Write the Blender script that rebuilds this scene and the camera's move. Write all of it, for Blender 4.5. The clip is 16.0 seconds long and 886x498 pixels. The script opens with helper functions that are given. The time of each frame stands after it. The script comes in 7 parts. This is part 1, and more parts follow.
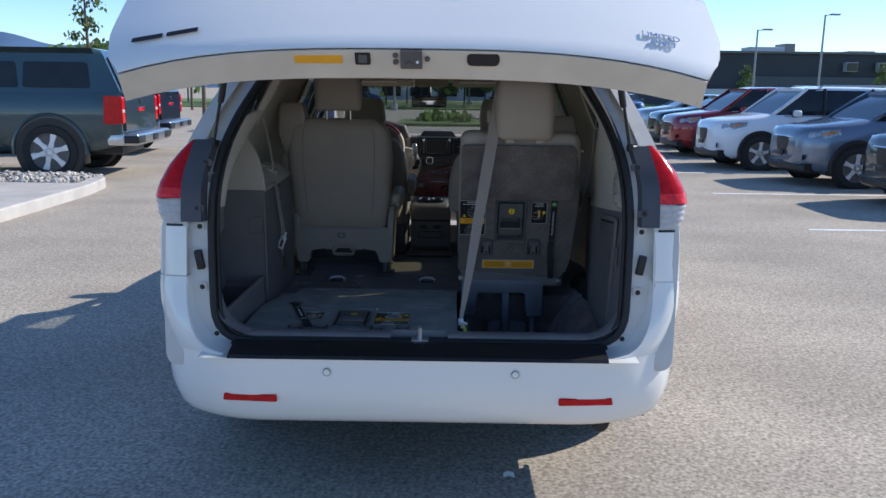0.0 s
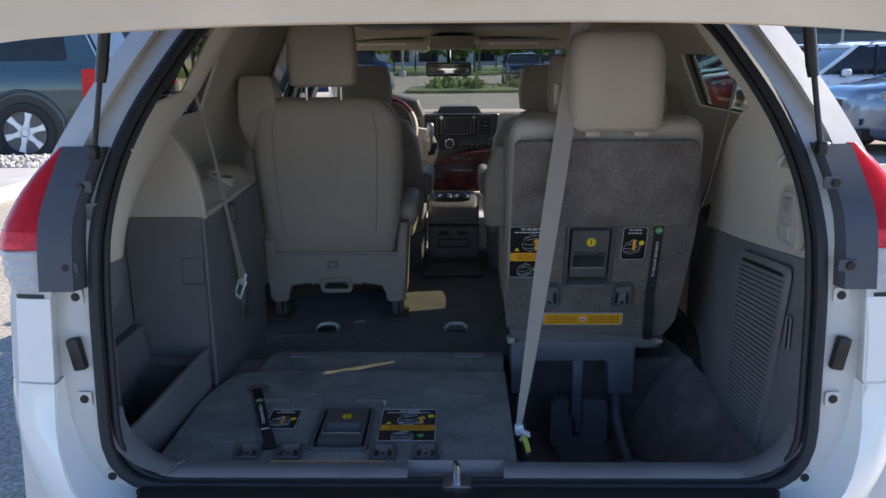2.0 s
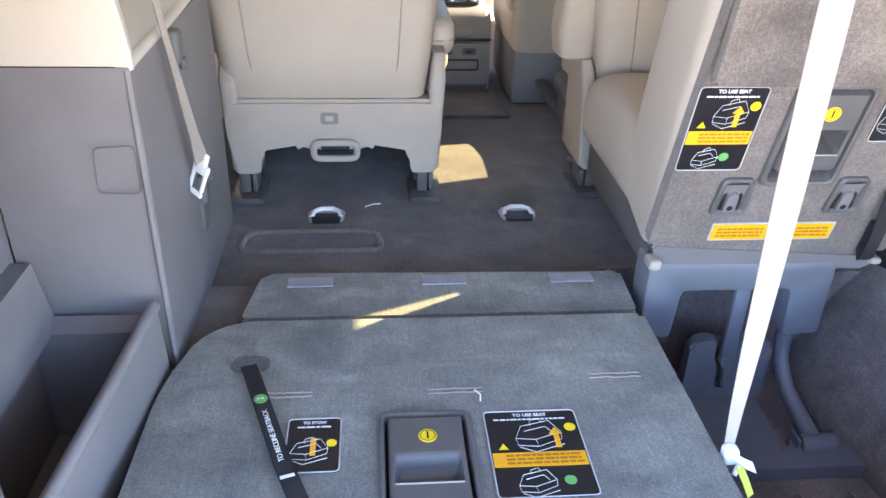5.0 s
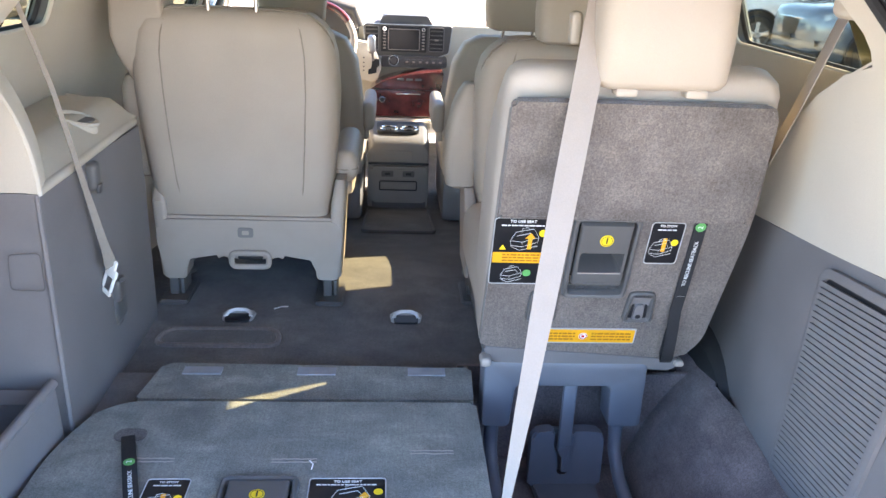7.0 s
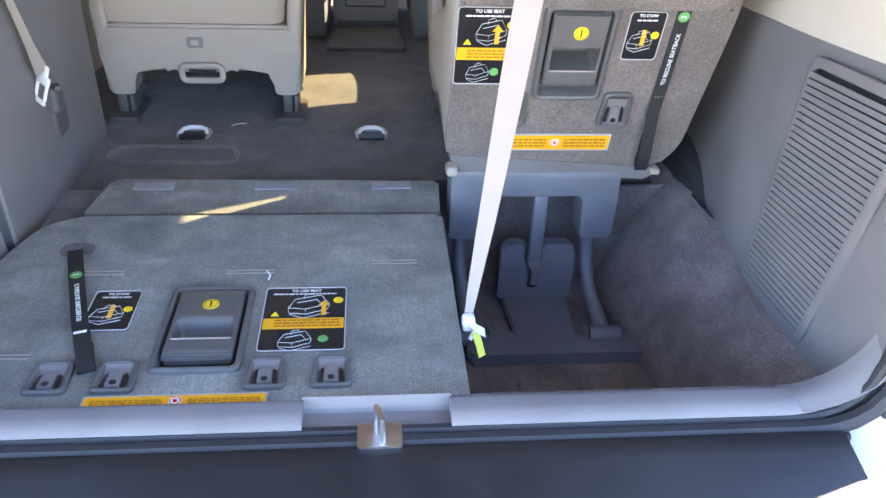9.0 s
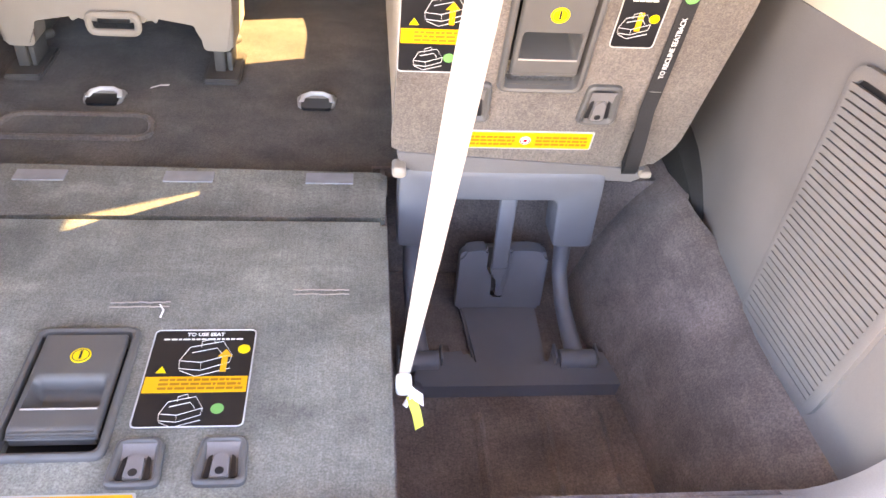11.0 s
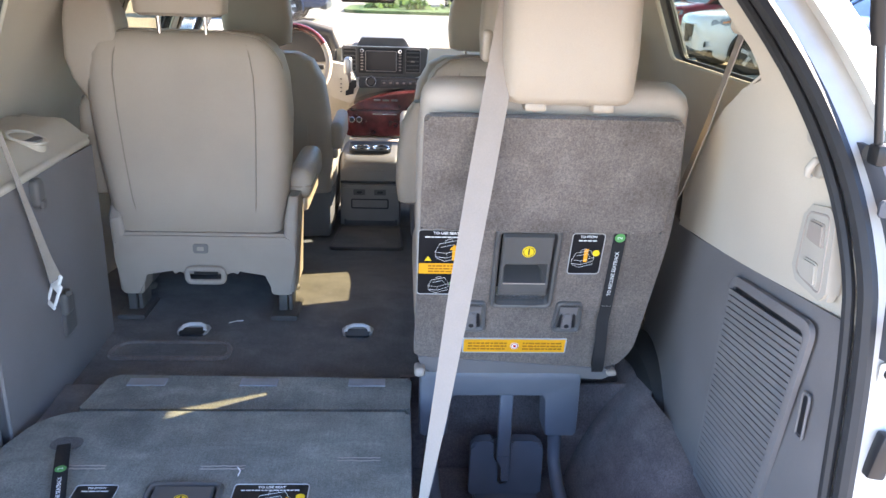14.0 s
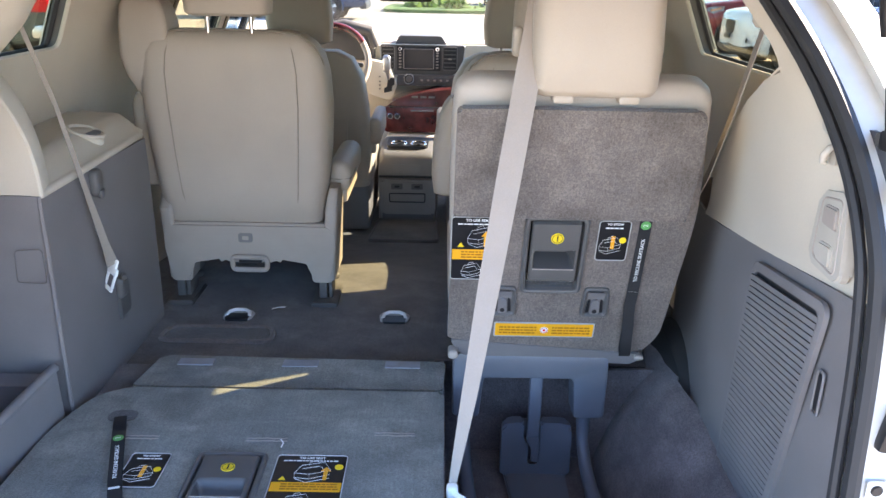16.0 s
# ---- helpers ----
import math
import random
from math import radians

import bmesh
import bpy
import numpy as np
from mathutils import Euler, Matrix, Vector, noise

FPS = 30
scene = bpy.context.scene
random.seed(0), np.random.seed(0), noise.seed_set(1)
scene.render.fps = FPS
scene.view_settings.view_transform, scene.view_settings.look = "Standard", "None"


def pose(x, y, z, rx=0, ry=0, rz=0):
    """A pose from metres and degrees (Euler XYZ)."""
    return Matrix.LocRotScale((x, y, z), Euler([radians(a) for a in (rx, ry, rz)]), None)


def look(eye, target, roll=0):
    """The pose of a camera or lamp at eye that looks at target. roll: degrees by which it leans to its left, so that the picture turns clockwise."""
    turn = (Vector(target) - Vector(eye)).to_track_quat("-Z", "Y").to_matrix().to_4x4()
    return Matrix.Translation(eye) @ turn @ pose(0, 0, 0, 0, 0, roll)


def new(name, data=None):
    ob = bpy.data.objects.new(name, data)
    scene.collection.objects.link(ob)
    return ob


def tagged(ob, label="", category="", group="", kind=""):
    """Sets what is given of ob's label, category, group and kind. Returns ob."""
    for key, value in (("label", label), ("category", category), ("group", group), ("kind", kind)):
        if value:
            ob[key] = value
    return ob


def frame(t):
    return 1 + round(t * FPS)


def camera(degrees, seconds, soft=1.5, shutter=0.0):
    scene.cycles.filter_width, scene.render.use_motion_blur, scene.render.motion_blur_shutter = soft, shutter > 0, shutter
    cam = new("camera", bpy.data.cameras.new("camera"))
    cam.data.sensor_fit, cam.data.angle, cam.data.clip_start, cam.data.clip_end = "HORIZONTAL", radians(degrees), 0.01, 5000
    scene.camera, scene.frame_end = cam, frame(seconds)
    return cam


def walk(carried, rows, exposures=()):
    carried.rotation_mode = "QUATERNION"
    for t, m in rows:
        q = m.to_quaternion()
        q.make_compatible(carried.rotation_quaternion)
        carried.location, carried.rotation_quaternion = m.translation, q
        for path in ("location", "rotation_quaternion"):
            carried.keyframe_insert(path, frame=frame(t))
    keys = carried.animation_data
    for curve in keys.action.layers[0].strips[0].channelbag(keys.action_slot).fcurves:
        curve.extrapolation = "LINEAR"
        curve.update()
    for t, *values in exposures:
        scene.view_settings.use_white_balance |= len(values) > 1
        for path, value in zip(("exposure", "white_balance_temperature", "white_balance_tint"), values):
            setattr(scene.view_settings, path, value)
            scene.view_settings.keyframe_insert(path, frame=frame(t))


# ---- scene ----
cam = camera(58.7, 16.0)
PATH = [
    (0, (0.099, -2.632, 1.544), (0.088, -0.671, 1.148), 0.7),
    (0.5, (0.09, -2.438, 1.498), (0.06, -0.48, 1.092), 0.8),
    (1, (0.109, -2.105, 1.527), (0.064, -0.151, 1.104), 0.5),
    (1.5, (0.053, -1.752, 1.531), (0.009, 0.196, 1.081), 0.0),
    (2, (0.009, -1.388, 1.538), (-0.031, 0.553, 1.06), -0.5),
    (2.3, (0.029, -1.189, 1.539), (-0.008, 0.731, 0.982), -0.1),
    (2.4, (0.043, -1.123, 1.534), (0.01, 0.793, 0.959), 0.2),
    (2.5, (0.046, -1.053, 1.538), (0.017, 0.854, 0.937), 0.7),
    (3, (-0.007, -0.775, 1.491), (0.029, 1.075, 0.732), 2.2),
    (3.5, (-0.217, -0.477, 1.435), (0.01, 1.277, 0.5), 1.4),
    (3.7, (-0.29, -0.405, 1.419), (-0.002, 1.303, 0.419), 1.1),
    (5.8, (-0.349, -0.423, 1.457), (-0.267, 1.397, 0.632), 1.6),
    (6, (-0.292, -0.466, 1.49), (-0.218, 1.381, 0.728), 1.5),
    (6.5, (-0.093, -0.614, 1.546), (-0.008, 1.252, 0.831), 2.6),
    (7, (-0.052, -0.702, 1.555), (0.084, 1.163, 0.846), 2.5),
    (7.5, (-0.091, -0.695, 1.499), (0.118, 1.147, 0.747), 1.4),
    (8, (-0.083, -0.697, 1.516), (0.138, 1.129, 0.731), 1.6),
    (8.5, (-0.046, -0.698, 1.477), (0.132, 1.091, 0.601), 2.3),
    (8.7, (-0.031, -0.692, 1.462), (0.144, 1.058, 0.509), 2.3),
    (10.8, (0.129, -0.211, 1.428), (0.376, 1.229, 0.062), 6.0),
    (11, (0.097, -0.319, 1.45), (0.306, 1.236, 0.211), 5.0),
    (11.2, (0.129, -0.455, 1.449), (0.21, 1.221, 0.36), 1.3),
    (11.5, (0.043, -0.579, 1.513), (0.121, 1.183, 0.57), 2.6),
    (12, (-0.056, -0.655, 1.558), (0.029, 1.183, 0.773), 1.0),
    (12.5, (-0.147, -0.744, 1.567), (-0.021, 1.122, 0.859), 0.5),
    (13, (-0.17, -0.812, 1.563), (-0.043, 1.07, 0.899), 0.9),
    (13.5, (-0.102, -0.808, 1.563), (0.032, 1.08, 0.914), 1.6),
    (14, (0.111, -0.76, 1.558), (0.224, 1.125, 0.899), 1.9),
    (14.5, (0.17, -0.766, 1.55), (0.267, 1.117, 0.883), 2.0),
    (15, (0.184, -0.777, 1.549), (0.255, 1.105, 0.876), 1.7),
    (15.5, (0.179, -0.796, 1.556), (0.222, 1.087, 0.883), 1.4),
    (16, (0.119, -0.844, 1.56), (0.136, 1.042, 0.896), 1.2),
]
EXPOSURES = [(0.0, 0.4, 5900, 10), (1.0, 0.5, 5900, 10), (1.5, 0.6, 6100, 12), (2.0, 1.1, 6300, 12), (2.3, 1.67, 6400, 12), (2.6, 2.17, 6500, 14), (3.0, 2.74, 8200, 18), (3.5, 3.77, 7600, 18), (6.0, 4.22, 7800, 20), (6.5, 3.92, 7000, 18), (7.0, 3.72, 7000, 16), (7.5, 3.62, 6900, 16),
             (8.0, 3.77, 7100, 16), (8.5, 3.82, 7100, 16), (11.0, 4.72, 11500, 30), (11.5, 4.42, 8600, 22), (12.0, 4.02, 7200, 18), (12.5, 3.72, 6900, 16), (14.0, 3.42, 6850, 16), (16.0, 3.32, 7000, 16)]
walk(cam, [(t, look(eye, target, roll)) for t, eye, target, roll in PATH], EXPOSURES)

# ---------------------------------------------------------------- light
SUN_WAY = Vector((1.0, 0.40, 0.78)).normalized()      # towards the sun
world = bpy.data.worlds.new("sky")
scene.world = world
world.use_nodes = True
wn = world.node_tree
sky = wn.nodes.new("ShaderNodeTexSky")
sky.sky_type = 'NISHITA'
sky.sun_disc = False
sky.sun_elevation = math.asin(SUN_WAY.z)
sky.sun_rotation = math.atan2(SUN_WAY.x, SUN_WAY.y)
sky.altitude = 1500
sky.air_density, sky.dust_density, sky.ozone_density = 1.0, 0.0, 5.0
wn.nodes["Background"].inputs[1].default_value = 0.15
wn.links.new(sky.outputs[0], wn.nodes["Background"].inputs[0])
sun = new("sun", bpy.data.lights.new("sun", 'SUN'))
sun.data.energy, sun.data.angle, sun.data.color = 4.2, radians(0.55), (1.0, 0.90, 0.76)
sun.matrix_basis = look(SUN_WAY * 60, (0, 0, 0))


# ---------------------------------------------------------------- materials
def mat(name, col, rough=0.5, metal=0.0, var=0.12, scale=8.0, fine=0.0, fine_scale=400.0, bump=0.0, bump_scale=300.0,
        coat=0.0, spec=0.5, col2=None, island=0.0, sheen=0.0, trans=0.0, ior=1.45, emit=0.0):
    """A surface with a broad mottle, a fine grain and a relief, at real size."""
    m = bpy.data.materials.new(name)
    m.use_nodes = True
    nt = m.node_tree
    b = nt.nodes["Principled BSDF"]
    b.inputs["Roughness"].default_value, b.inputs["Metallic"].default_value = rough, metal
    b.inputs["Coat Weight"].default_value, b.inputs["Coat Roughness"].default_value = coat, 0.04
    b.inputs["Specular IOR Level"].default_value = spec
    b.inputs["Sheen Weight"].default_value = sheen
    b.inputs["Transmission Weight"].default_value, b.inputs["IOR"].default_value = trans, ior
    base = (*col, 1)
    b.inputs["Base Color"].default_value = base
    if emit:
        b.inputs["Emission Color"].default_value, b.inputs["Emission Strength"].default_value = base, emit
    geo = nt.nodes.new("ShaderNodeNewGeometry")
    tc = nt.nodes.new("ShaderNodeTexCoord")
    out = None

    def noise_tex(sc, detail):
        n = nt.nodes.new("ShaderNodeTexNoise")
        n.inputs["Scale"].default_value, n.inputs["Detail"].default_value = sc, detail
        nt.links.new(tc.outputs["Object"], n.inputs["Vector"])
        return n

    def mix(fac, a, c):
        x = nt.nodes.new("ShaderNodeMix")
        x.data_type = 'RGBA'
        x.inputs[0].default_value = 0.5
        nt.links.new(fac, x.inputs[0])
        for v, s in ((a, x.inputs[6]), (c, x.inputs[7])):
            if isinstance(v, tuple):
                s.default_value = v
            else:
                nt.links.new(v, s)
        return x.outputs[2]

    def ramp(n, lo, hi):
        r = nt.nodes.new("ShaderNodeMapRange")
        r.inputs[1].default_value, r.inputs[2].default_value = lo, hi
        nt.links.new(n, r.inputs[0])
        return r.outputs[0]
    if var:
        n = noise_tex(scale, 5)
        dark = tuple(c * (1 - var) for c in col) + (1,)
        lite = (*(col2 or tuple(min(1, c * (1 + var)) for c in col)), 1)
        out = mix(ramp(n.outputs[0], 0.33, 0.67), dark, lite)
        r = nt.nodes.new("ShaderNodeMapRange")
        r.inputs[3].default_value, r.inputs[4].default_value = max(0.02, rough * 0.85), min(1, rough * 1.15)
        nt.links.new(n.outputs[0], r.inputs[0])
        nt.links.new(r.outputs[0], b.inputs["Roughness"])
    if fine:
        n = noise_tex(fine_scale, 2)
        x = nt.nodes.new("ShaderNodeMix")
        x.data_type, x.blend_type = 'RGBA', 'MULTIPLY'
        x.inputs[0].default_value = 1
        g = nt.nodes.new("ShaderNodeMapRange")
        g.inputs[1].default_value, g.inputs[2].default_value = 0.3, 0.7
        g.inputs[3].default_value, g.inputs[4].default_value = 1 - fine, 1 + fine
        nt.links.new(n.outputs[0], g.inputs[0])
        nt.links.new(g.outputs[0], x.inputs[7])
        if out is None:
            x.inputs[6].default_value = base
        else:
            nt.links.new(out, x.inputs[6])
        out = x.outputs[2]
    if island:
        x = nt.nodes.new("ShaderNodeHueSaturation")
        g = nt.nodes.new("ShaderNodeMapRange")
        g.inputs[3].default_value, g.inputs[4].default_value = 1 - island, 1 + island
        nt.links.new(geo.outputs["Random Per Island"], g.inputs[0])
        nt.links.new(g.outputs[0], x.inputs["Value"])
        if out is None:
            x.inputs["Color"].default_value = base
        else:
            nt.links.new(out, x.inputs["Color"])
        out = x.outputs[0]
    if out is not None:
        nt.links.new(out, b.inputs["Base Color"])
    if bump:
        n = noise_tex(bump_scale, 3)
        bp = nt.nodes.new("ShaderNodeBump")
        bp.inputs["Strength"].default_value, bp.inputs["Distance"].default_value = bump, 0.002
        nt.links.new(n.outputs[0], bp.inputs["Height"])
        nt.links.new(bp.outputs[0], b.inputs["Normal"])
    return m


def carpet_mat(name, col, brushed, stains=0.25):
    """Short pile: fine fibre grain, brushed lighter and darker patches, a few stains."""
    m = mat(name, col, 0.95, var=brushed * 0.5, scale=7.0, fine=0.24, fine_scale=330, bump=0.6, bump_scale=420, spec=0.12, sheen=0.25)
    nt = m.node_tree
    b = nt.nodes["Principled BSDF"]
    old = b.inputs["Base Color"].links[0].from_socket
    tc, mp, n, r, x = (nt.nodes.new("ShaderNode" + k) for k in ("TexCoord", "Mapping", "TexNoise", "MapRange", "Mix"))
    mp.inputs["Scale"].default_value = (9.0, 13.0, 13.0)
    mp.inputs["Rotation"].default_value = (0.1, 0.12, 0.5)
    n.inputs["Scale"].default_value, n.inputs["Detail"].default_value, n.inputs["Distortion"].default_value = 1.0, 5.0, 0.6
    r.inputs[1].default_value, r.inputs[2].default_value = 0.34, 0.68
    r.inputs[3].default_value, r.inputs[4].default_value = 1 - brushed * .55, 1 + brushed * 0.4
    x.data_type, x.blend_type = 'RGBA', 'MULTIPLY'
    x.inputs[0].default_value = 1.0
    nt.links.new(tc.outputs["Object"], mp.inputs[0])
    nt.links.new(mp.outputs[0], n.inputs["Vector"])
    nt.links.new(n.outputs[0], r.inputs[0])
    nt.links.new(old, x.inputs[6])
    nt.links.new(r.outputs[0], x.inputs[7])
    n2, r2, x2 = (nt.nodes.new("ShaderNode" + k) for k in ("TexNoise", "MapRange", "Mix"))
    n2.inputs["Scale"].default_value, n2.inputs["Detail"].default_value = 150.0, 4.0
    r2.inputs[1].default_value, r2.inputs[2].default_value = 0.34, 0.66
    r2.inputs[3].default_value, r2.inputs[4].default_value = 0.89, 1.11
    x2.data_type, x2.blend_type = 'RGBA', 'MULTIPLY'
    x2.inputs[0].default_value = 1.0
    nt.links.new(tc.outputs["Object"], n2.inputs["Vector"])
    nt.links.new(n2.outputs[0], r2.inputs[0])
    nt.links.new(x.outputs[2], x2.inputs[6])
    nt.links.new(r2.outputs[0], x2.inputs[7])
    # rows of pile, brushed unevenly
    mp3, n3, r3, x3 = (nt.nodes.new("ShaderNode" + k) for k in ("Mapping", "TexNoise", "MapRange", "Mix"))
    mp3.inputs["Scale"].default_value = (230.0, 16.0, 60.0)
    n3.inputs["Scale"].default_value, n3.inputs["Detail"].default_value = 1.0, 2.0
    r3.inputs[1].default_value, r3.inputs[2].default_value = 0.36, 0.64
    r3.inputs[3].default_value, r3.inputs[4].default_value = 0.94, 1.06
    x3.data_type, x3.blend_type = 'RGBA', 'MULTIPLY'
    x3.inputs[0].default_value = 1.0
    nt.links.new(tc.outputs["Object"], mp3.inputs[0])
    nt.links.new(mp3.outputs[0], n3.inputs["Vector"])
    nt.links.new(n3.outputs[0], r3.inputs[0])
    nt.links.new(x2.outputs[2], x3.inputs[6])
    nt.links.new(r3.outputs[0], x3.inputs[7])
    nt.links.new(x3.outputs[2], b.inputs["Base Color"])
    return m


def leaf_mat(name, col):
    """Thin leaves: they pass part of the light."""
    m = mat(name, col, 0.6, var=0.3, scale=0.8, island=0.45)
    nt = m.node_tree
    b, out = nt.nodes["Principled BSDF"], nt.nodes["Material Output"]
    tr, mx = nt.nodes.new("ShaderNodeBsdfTranslucent"), nt.nodes.new("ShaderNodeMixShader")
    mx.inputs[0].default_value = 0.45
    nt.links.new(b.inputs["Base Color"].links[0].from_socket, tr.inputs[0])
    nt.links.new(b.outputs[0], mx.inputs[1])
    nt.links.new(tr.outputs[0], mx.inputs[2])
    nt.links.new(mx.outputs[0], out.inputs[0])
    return m


def glass_mat(name, tint, rough=0.0):
    m = bpy.data.materials.new(name)
    m.use_nodes = True
    nt = m.node_tree
    nt.nodes.remove(nt.nodes["Principled BSDF"])
    t, g, f, x, pw, ma = (nt.nodes.new("ShaderNode" + k) for k in ("BsdfTransparent", "BsdfGlossy", "LayerWeight", "MixShader", "Math", "Math"))
    t.inputs[0].default_value = (*tint, 1)
    g.inputs["Roughness"].default_value = rough
    f.inputs["Blend"].default_value = 0.5
    pw.operation, ma.operation = 'POWER', 'MULTIPLY_ADD'
    pw.inputs[1].default_value, ma.inputs[1].default_value, ma.inputs[2].default_value = 5.0, 0.45, 0.02
    nt.links.new(f.outputs["Facing"], pw.inputs[0])
    nt.links.new(pw.outputs[0], ma.inputs[0])
    nt.links.new(ma.outputs[0], x.inputs[0])
    nt.links.new(t.outputs[0], x.inputs[1])
    nt.links.new(g.outputs[0], x.inputs[2])
    nt.links.new(x.outputs[0], nt.nodes["Material Output"].inputs[0])
    return m


PAINT = mat("white_paint", (0.80, 0.78, 0.735), 0.25, var=0.006, scale=1.5, coat=0.8)
PAINT_IN = mat("jamb_paint", (0.56, 0.545, 0.515), 0.4, var=0.05, scale=14, coat=0.3)
CREAM = mat("cream_primer", (0.62, 0.56, 0.47), 0.45, var=0.06, scale=9)
HOUSING = mat("lamp_housing_grey", (0.070, 0.073, 0.088), 0.5, var=0.1, scale=12)
BEIGE = mat("beige_plastic", (0.50, 0.445, 0.365), 0.62, var=0.04, scale=6, fine=0.05, fine_scale=700, bump=0.15, bump_scale=900)
LINER = mat("headliner_cloth", (0.50, 0.45, 0.38), 0.95, var=0.05, scale=6, fine=0.12, fine_scale=500, bump=0.2, bump_scale=600)
GREY = mat("grey_plastic", (0.160, 0.150, 0.150), 0.55, var=0.09, scale=7, fine=0.08, fine_scale=800, bump=0.22, bump_scale=1000)
GREY_D = mat("dark_plastic", (0.092, 0.088, 0.086), 0.45, var=0.12, scale=10, bump=0.15, bump_scale=900)
GREY_L = mat("light_grey_plastic", (0.315, 0.272, 0.240), 0.55, var=0.06, scale=9, bump=0.12, bump_scale=900)
BLACK = mat("black_plastic", (0.014, 0.014, 0.016), 0.42, var=0.15, scale=20)
RUBBER = mat("black_rubber", (0.018, 0.018, 0.020), 0.6, var=0.15, scale=15, bump=0.1)
LEATHER = mat("taupe_leather", (0.405, 0.350, 0.295), 0.5, var=0.05, scale=5, fine=0.06, fine_scale=900, bump=0.35, bump_scale=700)
LEATHER_B = mat("beige_leather", (0.39, 0.33, 0.265), 0.5, var=0.04, scale=5, fine=0.05, fine_scale=900, bump=0.35, bump_scale=700)
STITCH = mat("stitch_thread", (0.255, 0.222, 0.185), 0.8, var=0.1, scale=60)
CARPET = carpet_mat("cargo_carpet", (0.170, 0.174, 0.152), 0.46)
CARPET_B = carpet_mat("seatback_carpet", (0.146, 0.124, 0.111), 0.28)
CARPET_P = carpet_mat("flap_carpet", (0.140, 0.119, 0.106), 0.33)
CARPET_F = carpet_mat("floor_carpet", (0.093, 0.086, 0.080), 0.46)
CARPET_W = carpet_mat("well_carpet", (0.150, 0.122, 0.118), 0.40)
WEB = mat("pale_webbing", (0.30, 0.255, 0.220), 0.8, var=0.04, scale=18, fine=0.05, fine_scale=500, bump=0.2, bump_scale=500)
WEB_B = mat("black_webbing", (0.016, 0.016, 0.018), 0.75, var=0.2, scale=20, fine=0.2, fine_scale=500, bump=0.3)
WEB_T = mat("taupe_webbing", (0.235, 0.205, 0.175), 0.8, var=0.06, scale=18, fine=0.14, fine_scale=500, bump=0.3)
CHROME = mat("chrome", (0.82, 0.83, 0.85), 0.09, 1.0, var=0.03, scale=20)
STEEL = mat("brushed_steel", (0.52, 0.53, 0.55), 0.32, 1.0, var=0.1, scale=30)
ALLOY = mat("alloy_wheel", (0.60, 0.60, 0.60), 0.3, 0.85, var=0.08, scale=12)
RED = mat("red_lens", (0.50, 0.005, 0.009), 0.16, var=0.18, scale=34, spec=0.35)
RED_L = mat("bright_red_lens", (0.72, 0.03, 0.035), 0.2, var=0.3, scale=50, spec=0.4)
CLEAR = mat("clear_lens", (0.50, 0.48, 0.47), 0.15, var=0.08, scale=60, spec=0.5)
ORANGE = mat("orange_label", (0.78, 0.36, 0.015), 0.5, var=0.05, scale=20)
ORANGE_D = mat("orange_print", (0.36, 0.15, 0.01), 0.55, var=0.05, scale=30)
LABEL_W = mat("label_white", (0.75, 0.75, 0.73), 0.5, var=0.04, scale=30)
LABEL_K = mat("label_black", (0.012, 0.012, 0.014), 0.35, var=0.1, scale=30)
LABEL_E = mat("label_edge_grey", (0.38, 0.38, 0.37), 0.5, var=0.05, scale=30)
YELLOW = mat("yellow_sticker", (0.80, 0.56, 0.02), 0.45, var=0.04, scale=30)
GREEN = mat("green_sticker", (0.10, 0.34, 0.10), 0.5, var=0.04, scale=30)
LIME = mat("yellow_green_tag", (0.72, 0.74, 0.10), 0.6, var=0.05, scale=30)
STAND = mat("blue_grey_plastic", (0.115, 0.121, 0.141), 0.45, var=0.08, scale=8, bump=0.12, bump_scale=900)
TAPE = mat("hook_tape_grey", (0.26, 0.27, 0.29), 0.7, var=0.1, scale=40, bump=0.3, bump_scale=900)
WOOD = mat("burl_wood", (0.088, 0.018, 0.019), 0.2, var=0.5, scale=18, coat=1.0)
SCREEN = mat("screen_glass", (0.012, 0.013, 0.016), 0.12, var=0.0, spec=0.25)
TYRE = mat("tyre_rubber", (0.022, 0.022, 0.023), 0.8, var=0.2, scale=20, bump=0.3, bump_scale=200)
GLASS = glass_mat("clear_glass", (0.60, 0.63, 0.62))
PLATE = mat("warm_grey_plastic", (0.40, 0.365, 0.315), 0.5, var=0.04, scale=20, bump=0.1, bump_scale=900)
CREAM_D = mat("cream_dash_plastic", (0.64, 0.595, 0.49), 0.55, var=0.04, scale=8, fine=0.05, fine_scale=700, bump=0.12, bump_scale=900)
TAUPE = mat("taupe_plastic", (0.22, 0.20, 0.19), 0.5, var=0.06, scale=9, bump=0.12, bump_scale=900)
PRIVACY = glass_mat("privacy_glass", (0.60, 0.59, 0.49))
DARKGLASS = mat("dark_car_glass", (0.020, 0.023, 0.027), 0.06, var=0.1, scale=4, spec=0.4)

# ---------------------------------------------------------------- building tools
PLACE = {}


def thing(name, label, category, at=(0, 0, 0), group="", kind=""):
    """A top-level thing: an Empty at its base; its parts are given in the world's metres."""
    e = new(name)
    e.empty_display_size = 0.1
    e.location = at
    PLACE[e] = Matrix.Translation(at)
    return tagged(e, label, category, group, kind)


